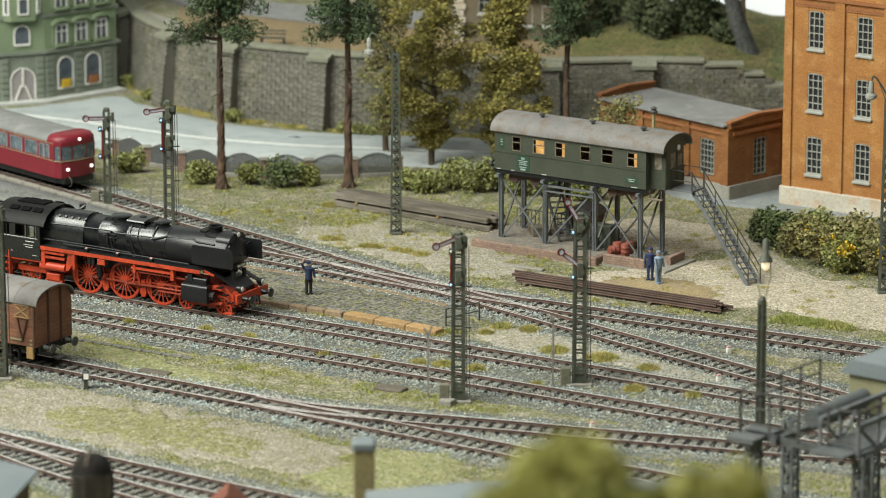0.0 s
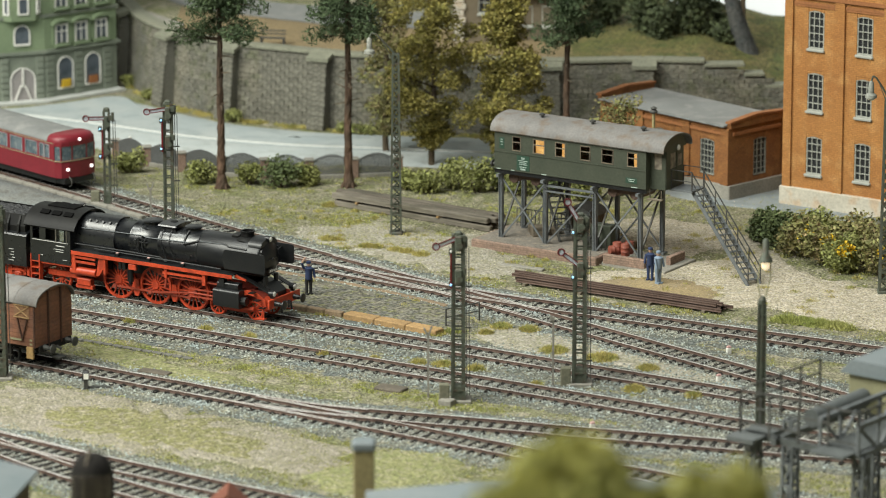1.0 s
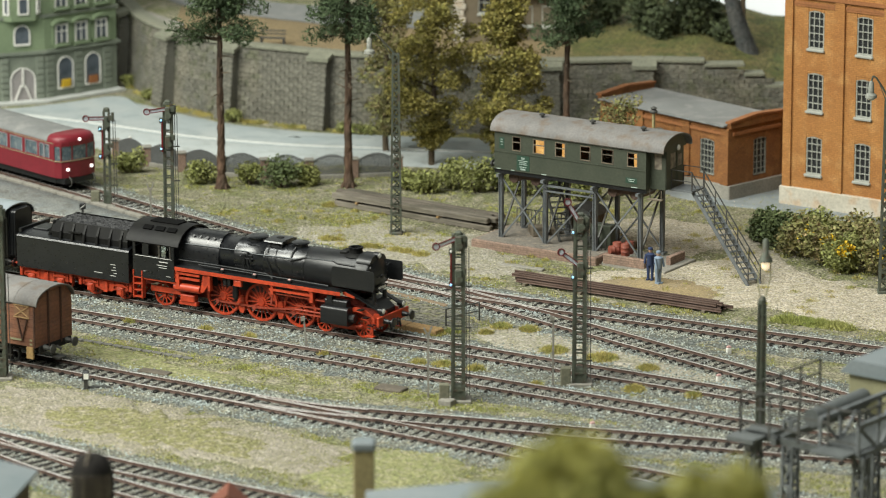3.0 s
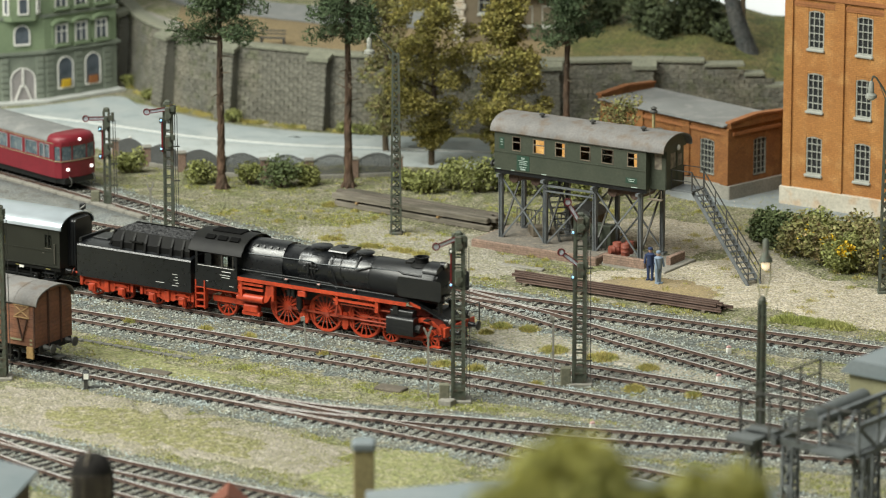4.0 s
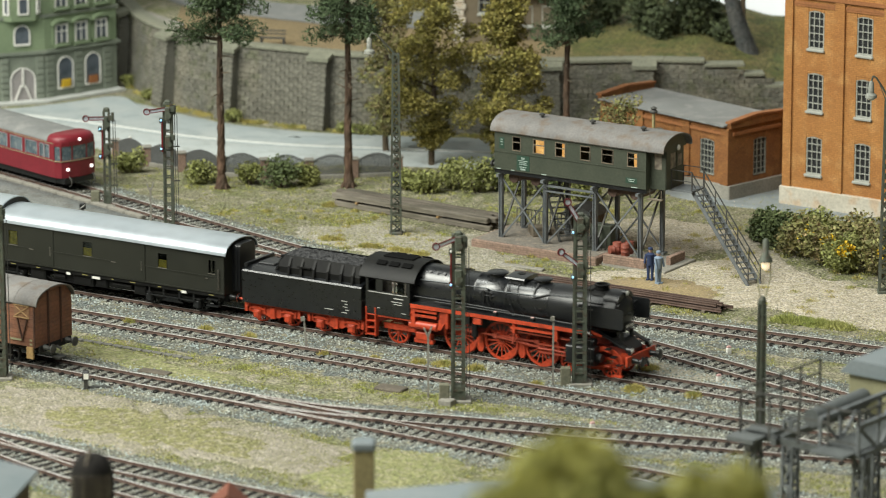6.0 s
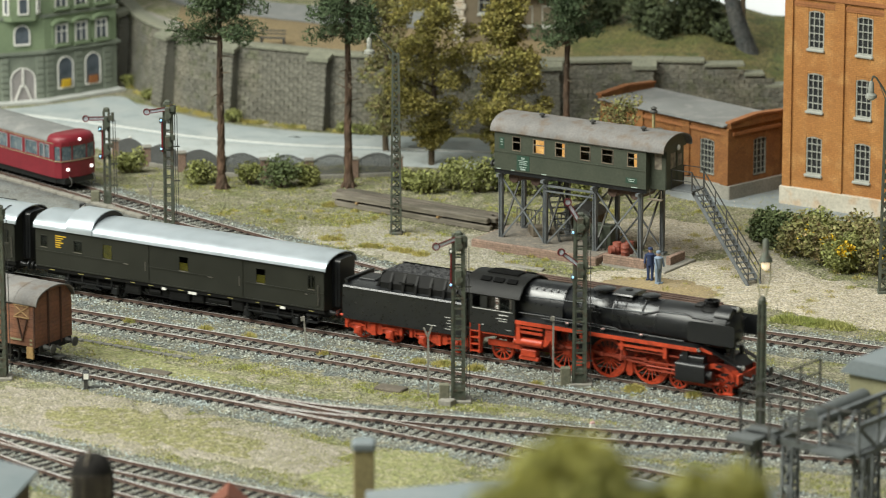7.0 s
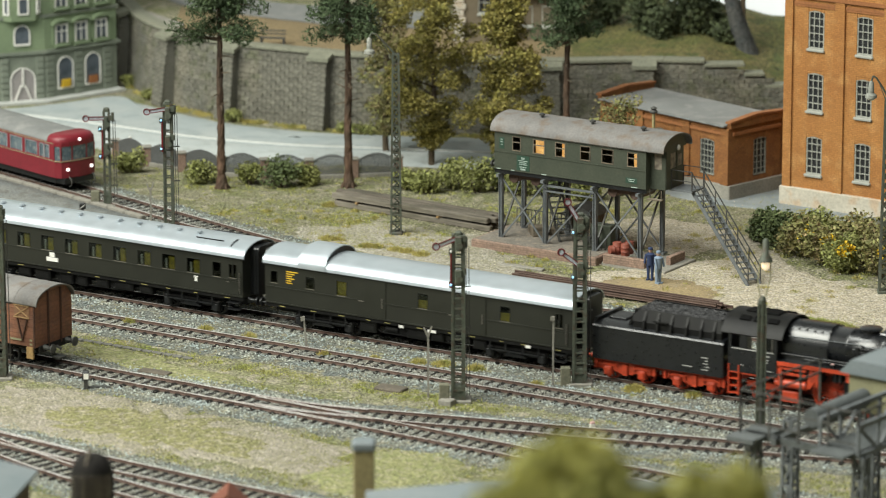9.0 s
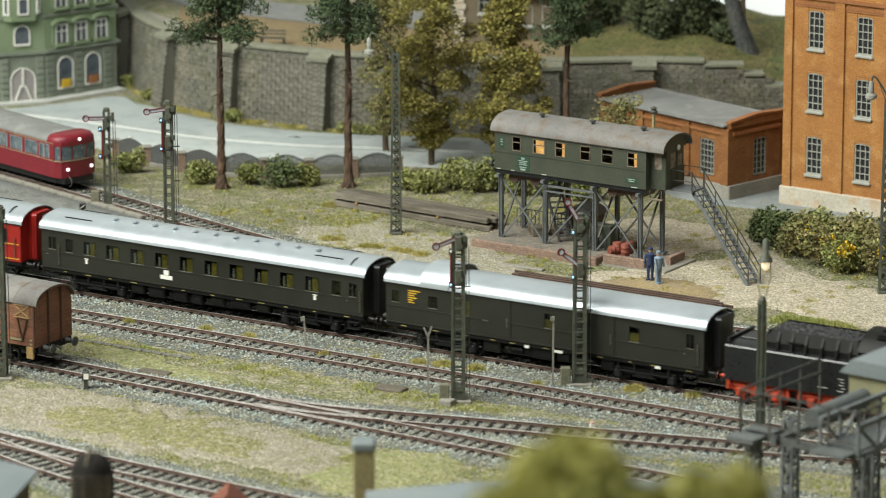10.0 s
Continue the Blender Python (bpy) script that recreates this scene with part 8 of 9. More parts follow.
# ---- goods wagon ----
def build_wagon():
    W = thing("boxcar", "weathered brown wooden boxcar with grey curved roof", "goods wagon", P(-19.35, -24.35, 0.22, -33.5))
    n, w, z0, z1 = 9.2, 2.9, 1.15, 3.35
    bm = B()
    box(bm, -n / 2, 0, z0, n - 0.06, w - 0.06, z1 - z0)
    prism(bm, [(-w / 2 + 0.03, z1), (w / 2 - 0.03, z1), (w / 2 - 0.35, z1 + 0.4), (0.6, z1 + 0.66), (-0.6, z1 + 0.66), (-w / 2 + 0.35, z1 + 0.4)], -n + 0.03, -0.03, "x")
    body = part("body", bm, M["barn"], W, "brown planked body")
    rows, ph = 14, 0.205
    for i in range(rows):
        z = z0 + ph * i
        zt = z + ph - 0.015
        half = w / 2 if zt <= z1 else w / 2 * max(0.0, 1 - ((zt - z1) / 0.68) ** 1.0) ** 0.5
        if half > 0.2:
            bm = B()
            box(bm, -0.015, 0, z, 0.04, 2 * half - 0.02, ph - 0.012)
            part("plank", bm, M["barn"], body)
        if zt <= z1:
            bm = B()
            box(bm, -n / 2, -w / 2 + 0.015, z, n, 0.04, ph - 0.012)
            part("plank", bm, M["barn"], body)
    for y in (-0.5, 0.5):
        bm = B()
        box(bm, 0.05, y, z0 - 0.1, 0.1, 0.07, z1 - z0 + 0.62)
        part("end_post", bm, M["barndark"], W)
    for x in (-0.06, -2.1, -3.6, -5.6, -7.1, -9.14):
        bm = B()
        box(bm, x, -w / 2 - 0.03, z0 - 0.05, 0.09, 0.08, z1 - z0)
        part("side_post", bm, M["barndark"], W)
    bm = B()
    box(bm, -0.85, -w / 2 - 0.015, z0 + 1.45, 0.95, 0.02, 0.62)
    flap = part("vent_flap", bm, M["barnpale"], W, "pale wooden vent flap")
    bm = B()
    for za, zb in ((1.47, 2.05), (2.05, 1.47)):
        bar(bm, (-1.3, -w / 2 - 0.035, z0 + za), (-0.4, -w / 2 - 0.035, z0 + zb), 0.05)
    for z in (1.45, 2.07):
        bar(bm, (-1.34, -w / 2 - 0.04, z0 + z), (-0.36, -w / 2 - 0.04, z0 + z), 0.05)
    part("flap_batten", bm, M["barnlight"], flap)
    bm = B()
    bar(bm, (-1.12, -w / 2 - 0.04, z0 + 1.38), (-0.82, -w / 2 - 0.04, z0 + 0.3), 0.06)
    bar(bm, (-0.5, -w / 2 - 0.04, z0 + 1.38), (-0.82, -w / 2 - 0.04, z0 + 0.3), 0.06)
    part("side_brace", bm, M["barndark"], W, "dark iron bracing")
    bm = B()
    arc = [((w / 2 + 0.1) * math.cos(radians(t)), z1 - 0.05 + 0.78 * math.sin(radians(t)) ** 0.9) for t in range(0, 181, 12)]
    prism(bm, arc + [(y * 0.97, z - 0.06) for y, z in reversed(arc)], -n - 0.12, 0.14, "x")
    roof = part("roof", bm, M["greyroof"], W, "grey curved sheet roof", smooth=40)
    for x in (-1.3, -2.8, -4.3, -5.8, -7.3):
        bm = B()
        o = [(y * 1.005, z + 0.012) for y, z in arc]
        prism(bm, o + [(y, z) for y, z in reversed(arc)], x, x + 0.06, "x")
        part("roof_seam", bm, M["greyroof"], roof)
    bm = B()
    box(bm, -n / 2, 0, 0.95, n, w - 0.5, 0.2)
    box(bm, 0.02, 0, 0.85, 0.14, 2.5, 0.32)
    part("underframe", bm, M["sleeper"], W)
    buffer_pair(W, 0.08, 1, M["iron"])
    for x in (-2.0, -7.2):
        for s in (-1, 1):
            share("wheel", COACH_WHEEL, W, P(x, s * 0.76, 0.44))
            bm = B()
            box(bm, x, s * 1.02, 0.3, 0.3, 0.16, 0.7, ch=0.03)
            box(bm, x, s * 1.05, 0.75, 1.3, 0.1, 0.1)
            part("axle_box", bm, M["sleeper"], W)
    bm = B()
    bar(bm, (0.15, 0, 0.95), (0.45, 0, 0.85), 0.1)
    box(bm, 0.3, 0, 0.35, 0.5, 0.5, 0.1)
    part("coupling", bm, M["iron"], W)
    bm = B()
    box(bm, -0.35, -w / 2 - 0.02, 0.55, 0.4, 0.12, 0.6)
    part("step", bm, M["plank"], W, "ochre step board")
    bm = B()
    for x, z, q in ((-1.2, z0 + 0.25, 0.7), (-0.25, z0 + 0.3, 0.15), (-0.25, z0 + 0.1, 0.15)):
        box(bm, x, -w / 2 - 0.075, z, q, 0.01, 0.1)
    part("lettering_bar", bm, M["cream"], body)


M["barnlight"] = mat("barnlight", (0.42, 0.27, 0.13), (0.36, 0.22, 0.11), rough=0.8)
M["barndark"] = mat("barndark", (0.06, 0.028, 0.018), (0.08, 0.036, 0.022), rough=0.8)
M["barnpale"] = mat("barnpale", (0.27, 0.15, 0.08), (0.22, 0.12, 0.07), rough=0.8)
build_wagon()


# ---- gantry with cabin in front of the tracks ----
def build_gantry():
    G_ = thing("loading_gantry", "grey steel gantry bridge with cream cabin above the tracks", "gantry", P(15.85, -57.0, -0.3, 52))
    # runs along +x away from the camera; cabin at the far end
    n, zt, zb = 14.0, 7.2, 5.9
    for y in (-2.1, -0.2):
        bm = B()
        for z in (zb, zt):
            bar(bm, (0, y, z), (n, y, z), 0.2)
        k = 9
        for i in range(k):
            xa, xb = n * i / k, n * (i + 1) / k
            bar(bm, (xa, y, zb), (xa, y, zt), 0.13)
            bar(bm, (xa, y, zb if i % 2 else zt), (xb, y, zt if i % 2 else zb), 0.12)
        part("truss", bm, M["ironwork"], G_, "grey steel truss girder")
    bm = B()
    box(bm, n / 2 - 1, -1.15, zb + 0.05, n, 1.7, 0.12)
    part("walkway", bm, M["gantrygrey"], G_)
    bm = B()
    tube(bm, (0.9, 0.85, 6.85), (5.0, 0.85, 6.85), 0.42, seg=16)
    part("pipe", bm, M["gantrygrey"], G_, "large grey pipe", smooth=40)
    bm = B()
    box(bm, 0.4, 1.0, zb - 0.3, 0.25, 5.6, 0.3)
    box(bm, 0.4, 3.4, zb - 0.2, 2.4, 1.4, 0.2)
    box(bm, 3.5, 2.2, zb - 0.3, 7.0, 0.25, 0.3)
    part("cross_beam", bm, M["gantrygrey"], G_)
    for x, y in ((0.3, -2.1), (0.3, 3.4), (3.2, 3.4), (6.6, -2.1), (6.6, 1.4), (11.5, -2.1), (11.5, 1.4)):
        bm = B()
        lattice(bm, zb, 0.55, 0.45, 0.9, 0.09, x, y, -0.1, cross=True)
        part("leg", bm, M["ironwork"], G_, "lattice steel leg")
    bm = B()
    for y in (-2.1, 3.9):
        a, b = (0.0, 6.2) if y > 0 else (0, n)
        for z in (7.2, 7.8):
            bar(bm, (a, y, z), (b, y, z), 0.07)
        k = int((b - a) / 1.5)
        for i in range(k + 1):
            x = a + (b - a) * i / k
            bar(bm, (x, y, zb), (x, y, 7.8), 0.08)
    for z in (6.4, 7.1, 7.8):
        bar(bm, (0, -2.1, z), (0, 3.9, z), 0.07)
    for y in (-2.1, -0.6, 0.9, 2.4, 3.9):
        bar(bm, (0, y, zb), (0, y, 7.8), 0.08)
    part("guard_rail", bm, M["iron"], G_)
    bm = B()
    box(bm, 7.1, 0.1, zb + 0.15, 3.4, 3.6, 1.75, ch=0.05)
    cabin = part("cabin", bm, M["cream"], G_, "cream cabin")
    bm = B()
    prism(bm, [(-2.0, zb + 1.85), (2.2, zb + 1.85), (1.6, zb + 2.5), (-1.4, zb + 2.5)], 5.1, 9.1, "x")
    part("cabin_roof", bm, M["slate"], cabin, "pale grey hipped roof")
    bm = B()
    for a, b in (((7.5, -2.2, 7.0), (7.5, -2.2, 8.6)), ((12, -2.2, 7.0), (12, -2.2, 8.6)), ((7.5, -2.2, 8.6), (12, -2.2, 8.6))):
        bar(bm, a, b, 0.12)
    part("roof_rail", bm, M["iron"], cabin)


build_gantry()

M["oldtimber"] = mat("oldtimber", (0.12, 0.10, 0.078), (0.185, 0.165, 0.135), c=(0.09, 0.08, 0.06), rough=0.95, big=0.6, fine=6, grain=0.3, bump=0.03, stretch=(0.15, 1, 1), island=0.2)
# ---- stacked timber, spare rails, platform edges and small lineside things ----
a0, b0 = Vector((-6.0, 10.9, 0)), Vector((3.1, 4.4, 0))
ang = math.degrees(math.atan2(b0.y - a0.y, b0.x - a0.x))
for k, (off, z, sh) in enumerate(((-0.5, 0, 0.2), (-0.08, 0, -0.1), (0.36, 0, 0.1), (-0.5, 0.42, 0), (-0.06, 0.42, 0.3), (0.38, 0.42, -0.35), (0.8, 0.0, -0.4), (0.82, 0.42, 0.1))):
    bm = B()
    n = (b0 - a0).length - 0.3
    box(bm, n / 2 + sh, off, 0, n, 0.38, 0.28, ch=0.05)
    t = tagged(part("beam", bm, M["oldtimber"], None, m=P(a0.x, a0.y, z + 0.02, ang)), "long weathered grey-brown timber beam in a stack", "timber beam", "stacked beams")
for x in (1.8, 7.5):
    bm = B()
    box(bm, x, 0.1, 0.305, 0.16, 1.75, 0.11, ch=0.02)
    tagged(part("spacer", bm, M["plank"], None, m=P(a0.x, a0.y, 0.0, ang)), "short spacer batten between the layers of timber", "batten")
a1, b1 = Vector((4.0, -7.1, 0)), Vector((14.9, -13.75, 0))
ang1 = math.degrees(math.atan2(b1.y - a1.y, b1.x - a1.x))
for k, (off, z, sh) in enumerate(((-0.45, 0.12, 0.2), (-0.2, 0.12, 0.0), (0.05, 0.12, -0.1), (0.3, 0.12, 0.1), (0.55, 0.12, 0.35), (-0.25, 0.34, -0.2), (0.1, 0.34, 0.0), (0.4, 0.34, -0.4))):
    bm = B()
    n = (b1 - a1).length - 0.4
    prism(bm, [(q * 1.4, h) for q, h in RAIL], sh, n + sh, "x")
    tagged(part("spare_rail", bm, M["rust"], None, m=P(a1.x + 0.0, a1.y, z - 0.06 + 0.0, ang1) @ P(0, off, 0)), "rusty spare rail stacked beside the track", "rail", "stacked rails")
for x in (0.8, 4.2, 8.4, 11.6):
    bm = B()
    box(bm, x, 0.05, 0, 0.2, 1.6, 0.12)
    tagged(part("support_block", bm, M["timber"], None, m=P(a1.x, a1.y, 0.0, ang1)), "wooden support under the spare rails", "wood block", "rail supports")


def edge_beams(pts, w, h, step, material, label, name="edge_beam"):
    line = smooth_line(pts, step)
    for p, q in zip(line, line[1:]):
        d = q - p
        bm = B()
        box(bm, d.length / 2, 0, 0, d.length - 0.05, w, h, ch=0.04)
        tagged(part(name, bm, material, None, m=P(p.x, p.y, -0.02, math.degrees(math.atan2(d.y, d.x)))), label, "platform edge", "platform edging")


edge_beams([(-24, -3.0), (-16.5, -7.6), (-9.6, -11.75), (-4.9, -14.55)], 0.36, 0.26, 1.1, M["dulltan"], "stained tan wooden platform edge beam")
edge_beams([(-5.0, -14.5), (-2.6, -16.2), (0.5, -18.5)], 0.75, 0.3, 2.0, M["dullplank"], "ochre wooden platform edge board")
edge_beams([(-11.2, -3.7), (-6.2, -6.9), (-2.4, -9.9), (0.5, -12.6)], 0.34, 0.1, 2.4, M["dulltan"], "flat tan walkway board by the points", "walkway_board")
edge_beams([(-27.6, 18.3), (-22.75, 12.95), (-18.45, 8.15), (-15.95, 5.3)], 0.35, 0.36, 1.6, M["concrete"], "grey concrete platform edge block")


def stake(x, y, h, label, fork=False, lean=0):
    S = thing("line_post", label, "post", P(x, y, -0.03, 0, 0, lean), group="lineside posts")
    bm = B()
    bar(bm, (0, 0, 0), (0, 0, h), 0.1)
    part("post", bm, M["concrete"], S)
    bm = B()
    if fork:
        bar(bm, (0, -0.05, h - 0.2), (-0.2, -0.05, h + 0.25), 0.12, 0.08)
        bar(bm, (0, -0.05, h - 0.2), (0.18, -0.05, h + 0.35), 0.08, 0.06)
    else:
        box(bm, -0.05, -0.08, h - 0.22, 0.22, 0.05, 0.22)
    part("sign", bm, M["concrete"], S)


stake(-6.9, -20.6, 1.7, "short grey post with a white plate", lean=-5)
stake(-0.72, -29.7, 3.3, "tall thin post with forked head", True)
stake(5.4, -27.7, 3.6, "tall thin grey wooden post")
stake(-16.4, 5.0, 2.3, "thin post with forked head by the signal", True)
rf0 = random.Random(61)
for x, y, w, d, h, lab in ((-2.55, -28.2, 1.5, 0.9, 0.14, "flat brown cover slab beside the track"), (-14.3, -25.3, 1.7, 0.6, 0.16, "flat dark cover slab in the grass"), (4.3, -4.2, 2.6, 0.4, 0.14, "long grey concrete slab"), (-13.7, 2.6, 1.8, 0.7, 0.2, "grey concrete slab at the platform end"), (0.2, -30.9, 0.7, 0.6, 0.3, "small grey junction box")):
    bm = B()
    box(bm, 0, 0, -0.03, w, d, h, ch=0.04)
    tagged(part("cover_slab", bm, M["slabdark" if w in (1.5, 1.7) else "concrete"], None, m=P(x, y, 0, -28)), lab, "slab")
ca, cb_ = Vector((-19.1, -18.7, 0)), Vector((-12.3, -22.9, 0))
for i in range(13):
    p = ca.lerp(cb_, i / 13)
    bm = B()
    box(bm, 0, 0, -0.03, 0.55, 0.3, 0.1, ch=0.03)
    tagged(part("trough_cover", bm, M["trough"], None, m=P(p.x, p.y, 0, -31 + rf0.uniform(-3, 3))), "grey concrete cable trough cover in the grass", "cable trough", "trough covers")
for x, y in ((14.42, -21.5), (13.6, -26.75), (7.1, -35.1)):
    mk = thing("marker_stone", "small white marker stone with reddish top", "marker", P(x, y, -0.03, 12), group="marker stones")
    bm = B()
    box(bm, 0, 0, 0, 0.26, 0.2, 0.3, ch=0.04)
    part("stone", bm, M["white"], mk)
    bm = B()
    box(bm, 0, 0, 0.3, 0.24, 0.18, 0.1, ch=0.04)
    part("top", bm, M["pinklid"], mk)
pl = thing("points_lantern", "small white and black points lantern", "points lantern", P(-17.5, -28.1, 0))
bm = B()
box(bm, 0, 0, -0.03, 0.2, 0.2, 0.5)
box(bm, 0.6, 0.1, -0.03, 1.2, 0.2, 0.12)
part("base", bm, M["iron"], pl)
bm = B()
box(bm, 0, 0, 0.47, 0.32, 0.32, 0.42, ch=0.04)
part("lantern", bm, M["blackmatt"], pl)
bm = B()
box(bm, 0.02, -0.17, 0.52, 0.24, 0.02, 0.28)
part("lens", bm, M["white"], pl)
dw = thing("dwarf_signal", "small black and white ground signal on the platform end", "ground signal", P(-20.4, 7.2, 0.24, 0))
bm = B()
box(bm, 0, 0, 0, 0.12, 0.12, 0.3)
part("foot", bm, M["iron"], dw)
bm = B()
box(bm, 0, 0, 0.3, 0.36, 0.24, 0.34, ch=0.04)
case = part("case", bm, M["blackmatt"], dw)
bm = B()
bar(bm, (-0.14, -0.13, 0.36), (0.14, -0.13, 0.56), 0.09, 0.02)
part("stripe", bm, M["white"], case, "white slanting stripe")
# point rodding guard rails at the platform end
bm = B()
for q in (0, 2.2):
    bar(bm, (q, 0, 0), (q, 0, 1.0), 0.06)
for z in (0.55, 1.0):
    bar(bm, (0, 0, z), (2.2, 0, z), 0.05)
tagged(part("hand_rail", bm, M["iron"], None, m=P(0.15, -16.6, -0.02, 38)), "low dark pipe railing at the platform end", "railing")

# ---- buildings in front, seen by their tops alone ----
ch = thing("chimney_stack", "tan square chimney with grey cap", "chimney", P(-3.2, -66, 0))
bm = B()
box(bm, 0, 0, 0, 0.85, 0.85, 8.3, ch=0.05)
part("shaft", bm, M["cream2"], ch)
bm = B()
box(bm, 0, 0, 8.3, 0.98, 0.98, 0.35, ch=0.1)
part("cap", bm, M["slate"], ch)
dk = thing("roof_turret", "dark brown wooden turret with rounded hood", "turret", P(-13.7, -72, 0))
bm = B()
lathe(bm, [(0.85, 0), (0.85, 9.0), (0.8, 9.3), (0.6, 9.7), (0.3, 9.85), (0.05, 9.9)], (0, 0, 0), seg=16)
part("body", bm, M["sleeper"], dk, smooth=40)
bm = B()
bar(bm, (-0.2, -0.6, 9.55), (-0.05, -0.3, 10.2), 0.08)
part("spike", bm, M["timber"], dk)
for i in range(8):
    bm = B()
    bar(bm, (-0.7 + 0.2 * i, -0.87, 7.0), (-0.7 + 0.2 * i, -0.87, 9.2), 0.05)
    part("batten", bm, M["timber"], dk)
for x, y, z, w, d, rz, mm, lab in ((5.0, -78, 9.2, 16, 10, 0, "slate", "blue-grey low pitched shed roof"), (-20.2, -70, 8.1, 6.5, 8, -10, "slate", "small blue-grey shed roof beside the turret"), (-8.9, -62, 5.2, 1.6, 2, 0, "redtile", "small red tiled roof ridge")):
    sd = thing("shed", lab, "shed", P(x, y, 0, rz))
    bm = B()
    box(bm, 0, 0, -0.1, w - 0.6, d - 0.6, z - 0.5)
    part("wall", bm, M["plaster"], sd)
    bm = B()
    prism(bm, [(-w / 2, z - 0.7), (0, z), (w / 2, z - 0.7), (w / 2, z - 0.55), (0, z + 0.15), (-w / 2, z - 0.55)], -d / 2, d / 2, "y")
    part("roof", bm, M[mm], sd)
# ---- vegetation ----
def leaf_cloud(name, centres, size, material, parent, seed, aspect=0.6, droop=0.0):
    """Many small folded leaves round the given points."""
    rng = np.random.default_rng(seed)
    c = np.asarray(centres, float)
    n = len(c)
    a = rng.normal(size=(n, 3))
    a[:, 2] = a[:, 2] * 0.6 - droop
    a /= np.linalg.norm(a, axis=1)[:, None]
    b = np.cross(a, rng.normal(size=(n, 3)))
    b /= np.linalg.norm(b, axis=1)[:, None]
    up = np.cross(a, b)
    s = size * rng.uniform(0.6, 1.35, (n, 1))
    tip, tail = c + a * s, c - a * s
    l = c + b * s * aspect + up * s * 0.18
    r = c - b * s * aspect + up * s * 0.18
    v = np.stack([tail, l, tip, r], 1).reshape(-1, 3)
    i = 4 * np.arange(n)
    polys = np.concatenate([np.stack([i, i + 1, i + 2], 1), np.stack([i, i + 2, i + 3], 1)])
    ob = raw(name, v, polys, material, parent)
    return ob


def blob_points(rng, lumps, per):
    """Points scattered in and on lumps (x, y, z, rx, ry, rz)."""
    out = []
    for x, y, z, a, b, c in lumps:
        d = rng.normal(size=(per, 3))
        d /= np.linalg.norm(d, axis=1)[:, None]
        r = rng.uniform(0.3, 1.25, (per, 1)) ** 0.6
        out.append(np.array([x, y, z]) + d * r * np.array([a, b, c]))
    return np.concatenate(out)


def trunk(parent, pts, r0, r1, material, name="trunk", seg=9):
    bm = B()
    n = len(pts)
    for i in range(n - 1):
        tube(bm, pts[i], pts[i + 1], r0 + (r1 - r0) * i / (n - 1), r0 + (r1 - r0) * (i + 1) / (n - 1), seg)
    return part(name, bm, material, parent, smooth=60)


def pine(x, y, h, z0=0.0, bare=0.62, width=2.4, seed=1, r=0.22, label="tall pine with bare reddish trunk and dark crown"):
    rng = np.random.default_rng(seed)
    T = thing("pine_tree", label, "pine tree", P(x, y, z0))
    pts, px, py = [], 0.0, 0.0
    for i in range(9):
        pts.append((px, py, -0.1 + h * i / 8))
        px += rng.uniform(-0.05, 0.05)
        py += rng.uniform(-0.05, 0.05)
    bm = B()
    rings, seg = 46, 11
    vs = []
    for j in range(rings):
        f = j / (rings - 1)
        k = min(7, int(f * 8))
        c = Vector(pts[k]).lerp(Vector(pts[k + 1]), f * 8 - k)
        rad = (r * 1.15 + (0.07 - r) * f) * (1 + 0.5 * max(0, 0.06 - f) / 0.06)
        for i in range(seg):
            t = 2 * math.pi * i / seg
            q = rad * (1 + rng.uniform(-0.16, 0.16))
            vs.append((c.x + q * math.cos(t), c.y + q * math.sin(t), c.z))
    faces(bm, vs, [(j * seg + i, j * seg + (i + 1) % seg, (j + 1) * seg + (i + 1) % seg, (j + 1) * seg + i) for j in range(rings - 1) for i in range(seg)])
    part("trunk", bm, M["barkred"], T, "scaly reddish bark")
    bm = B()
    for i in range(7):
        t = 2 * math.pi * i / 7
        tube(bm, (0.1 * math.cos(t), 0.1 * math.sin(t), 0.35), (0.55 * math.cos(t), 0.55 * math.sin(t), -0.12), 0.16, 0.05, 6)
    part("root", bm, M["barkred"], T)
    for i in range(9):
        z = h * rng.uniform(0.35, bare)
        t = rng.uniform(0, 6.28)
        k = z / h * 8
        q = Vector(pts[int(k)])
        bm = B()
        e = (q.x + math.cos(t) * rng.uniform(0.5, 1.3), q.y + math.sin(t) * 0.9, z + rng.uniform(-0.2, 0.4))
        tube(bm, (q.x, q.y, z), e, 0.05, 0.015, 6)
        part("dead_branch", bm, M["bark"], T)
    lumps = []
    for i in range(36):
        z = h * rng.uniform(bare, 1.02)
        f = 1 - 0.45 * (z / h - bare) / (1 - bare)
        t = rng.uniform(0, 6.28)
        rr = width * f * rng.uniform(0.25, 1.0)
        k = min(7, int(z / h * 8))
        q = Vector(pts[k])
        e = (q.x + math.cos(t) * rr, q.y + math.sin(t) * rr, z + rng.uniform(-0.9, 0.3) * rr / width)
        bm = B()
        tube(bm, (q.x, q.y, z - 0.2), e, 0.06, 0.02, 6)
        part("limb", bm, M["bark"], T)
        lumps.append((*e, 0.62, 0.62, 0.5))
        lumps.append((q.x + math.cos(t) * rr * 0.6, q.y + math.sin(t) * rr * 0.6, z, 0.55, 0.55, 0.42))
    leaf_cloud("crown", blob_points(rng, lumps, 100), 0.17, M["needles"], T, seed, 0.25, 0.5)
    return T


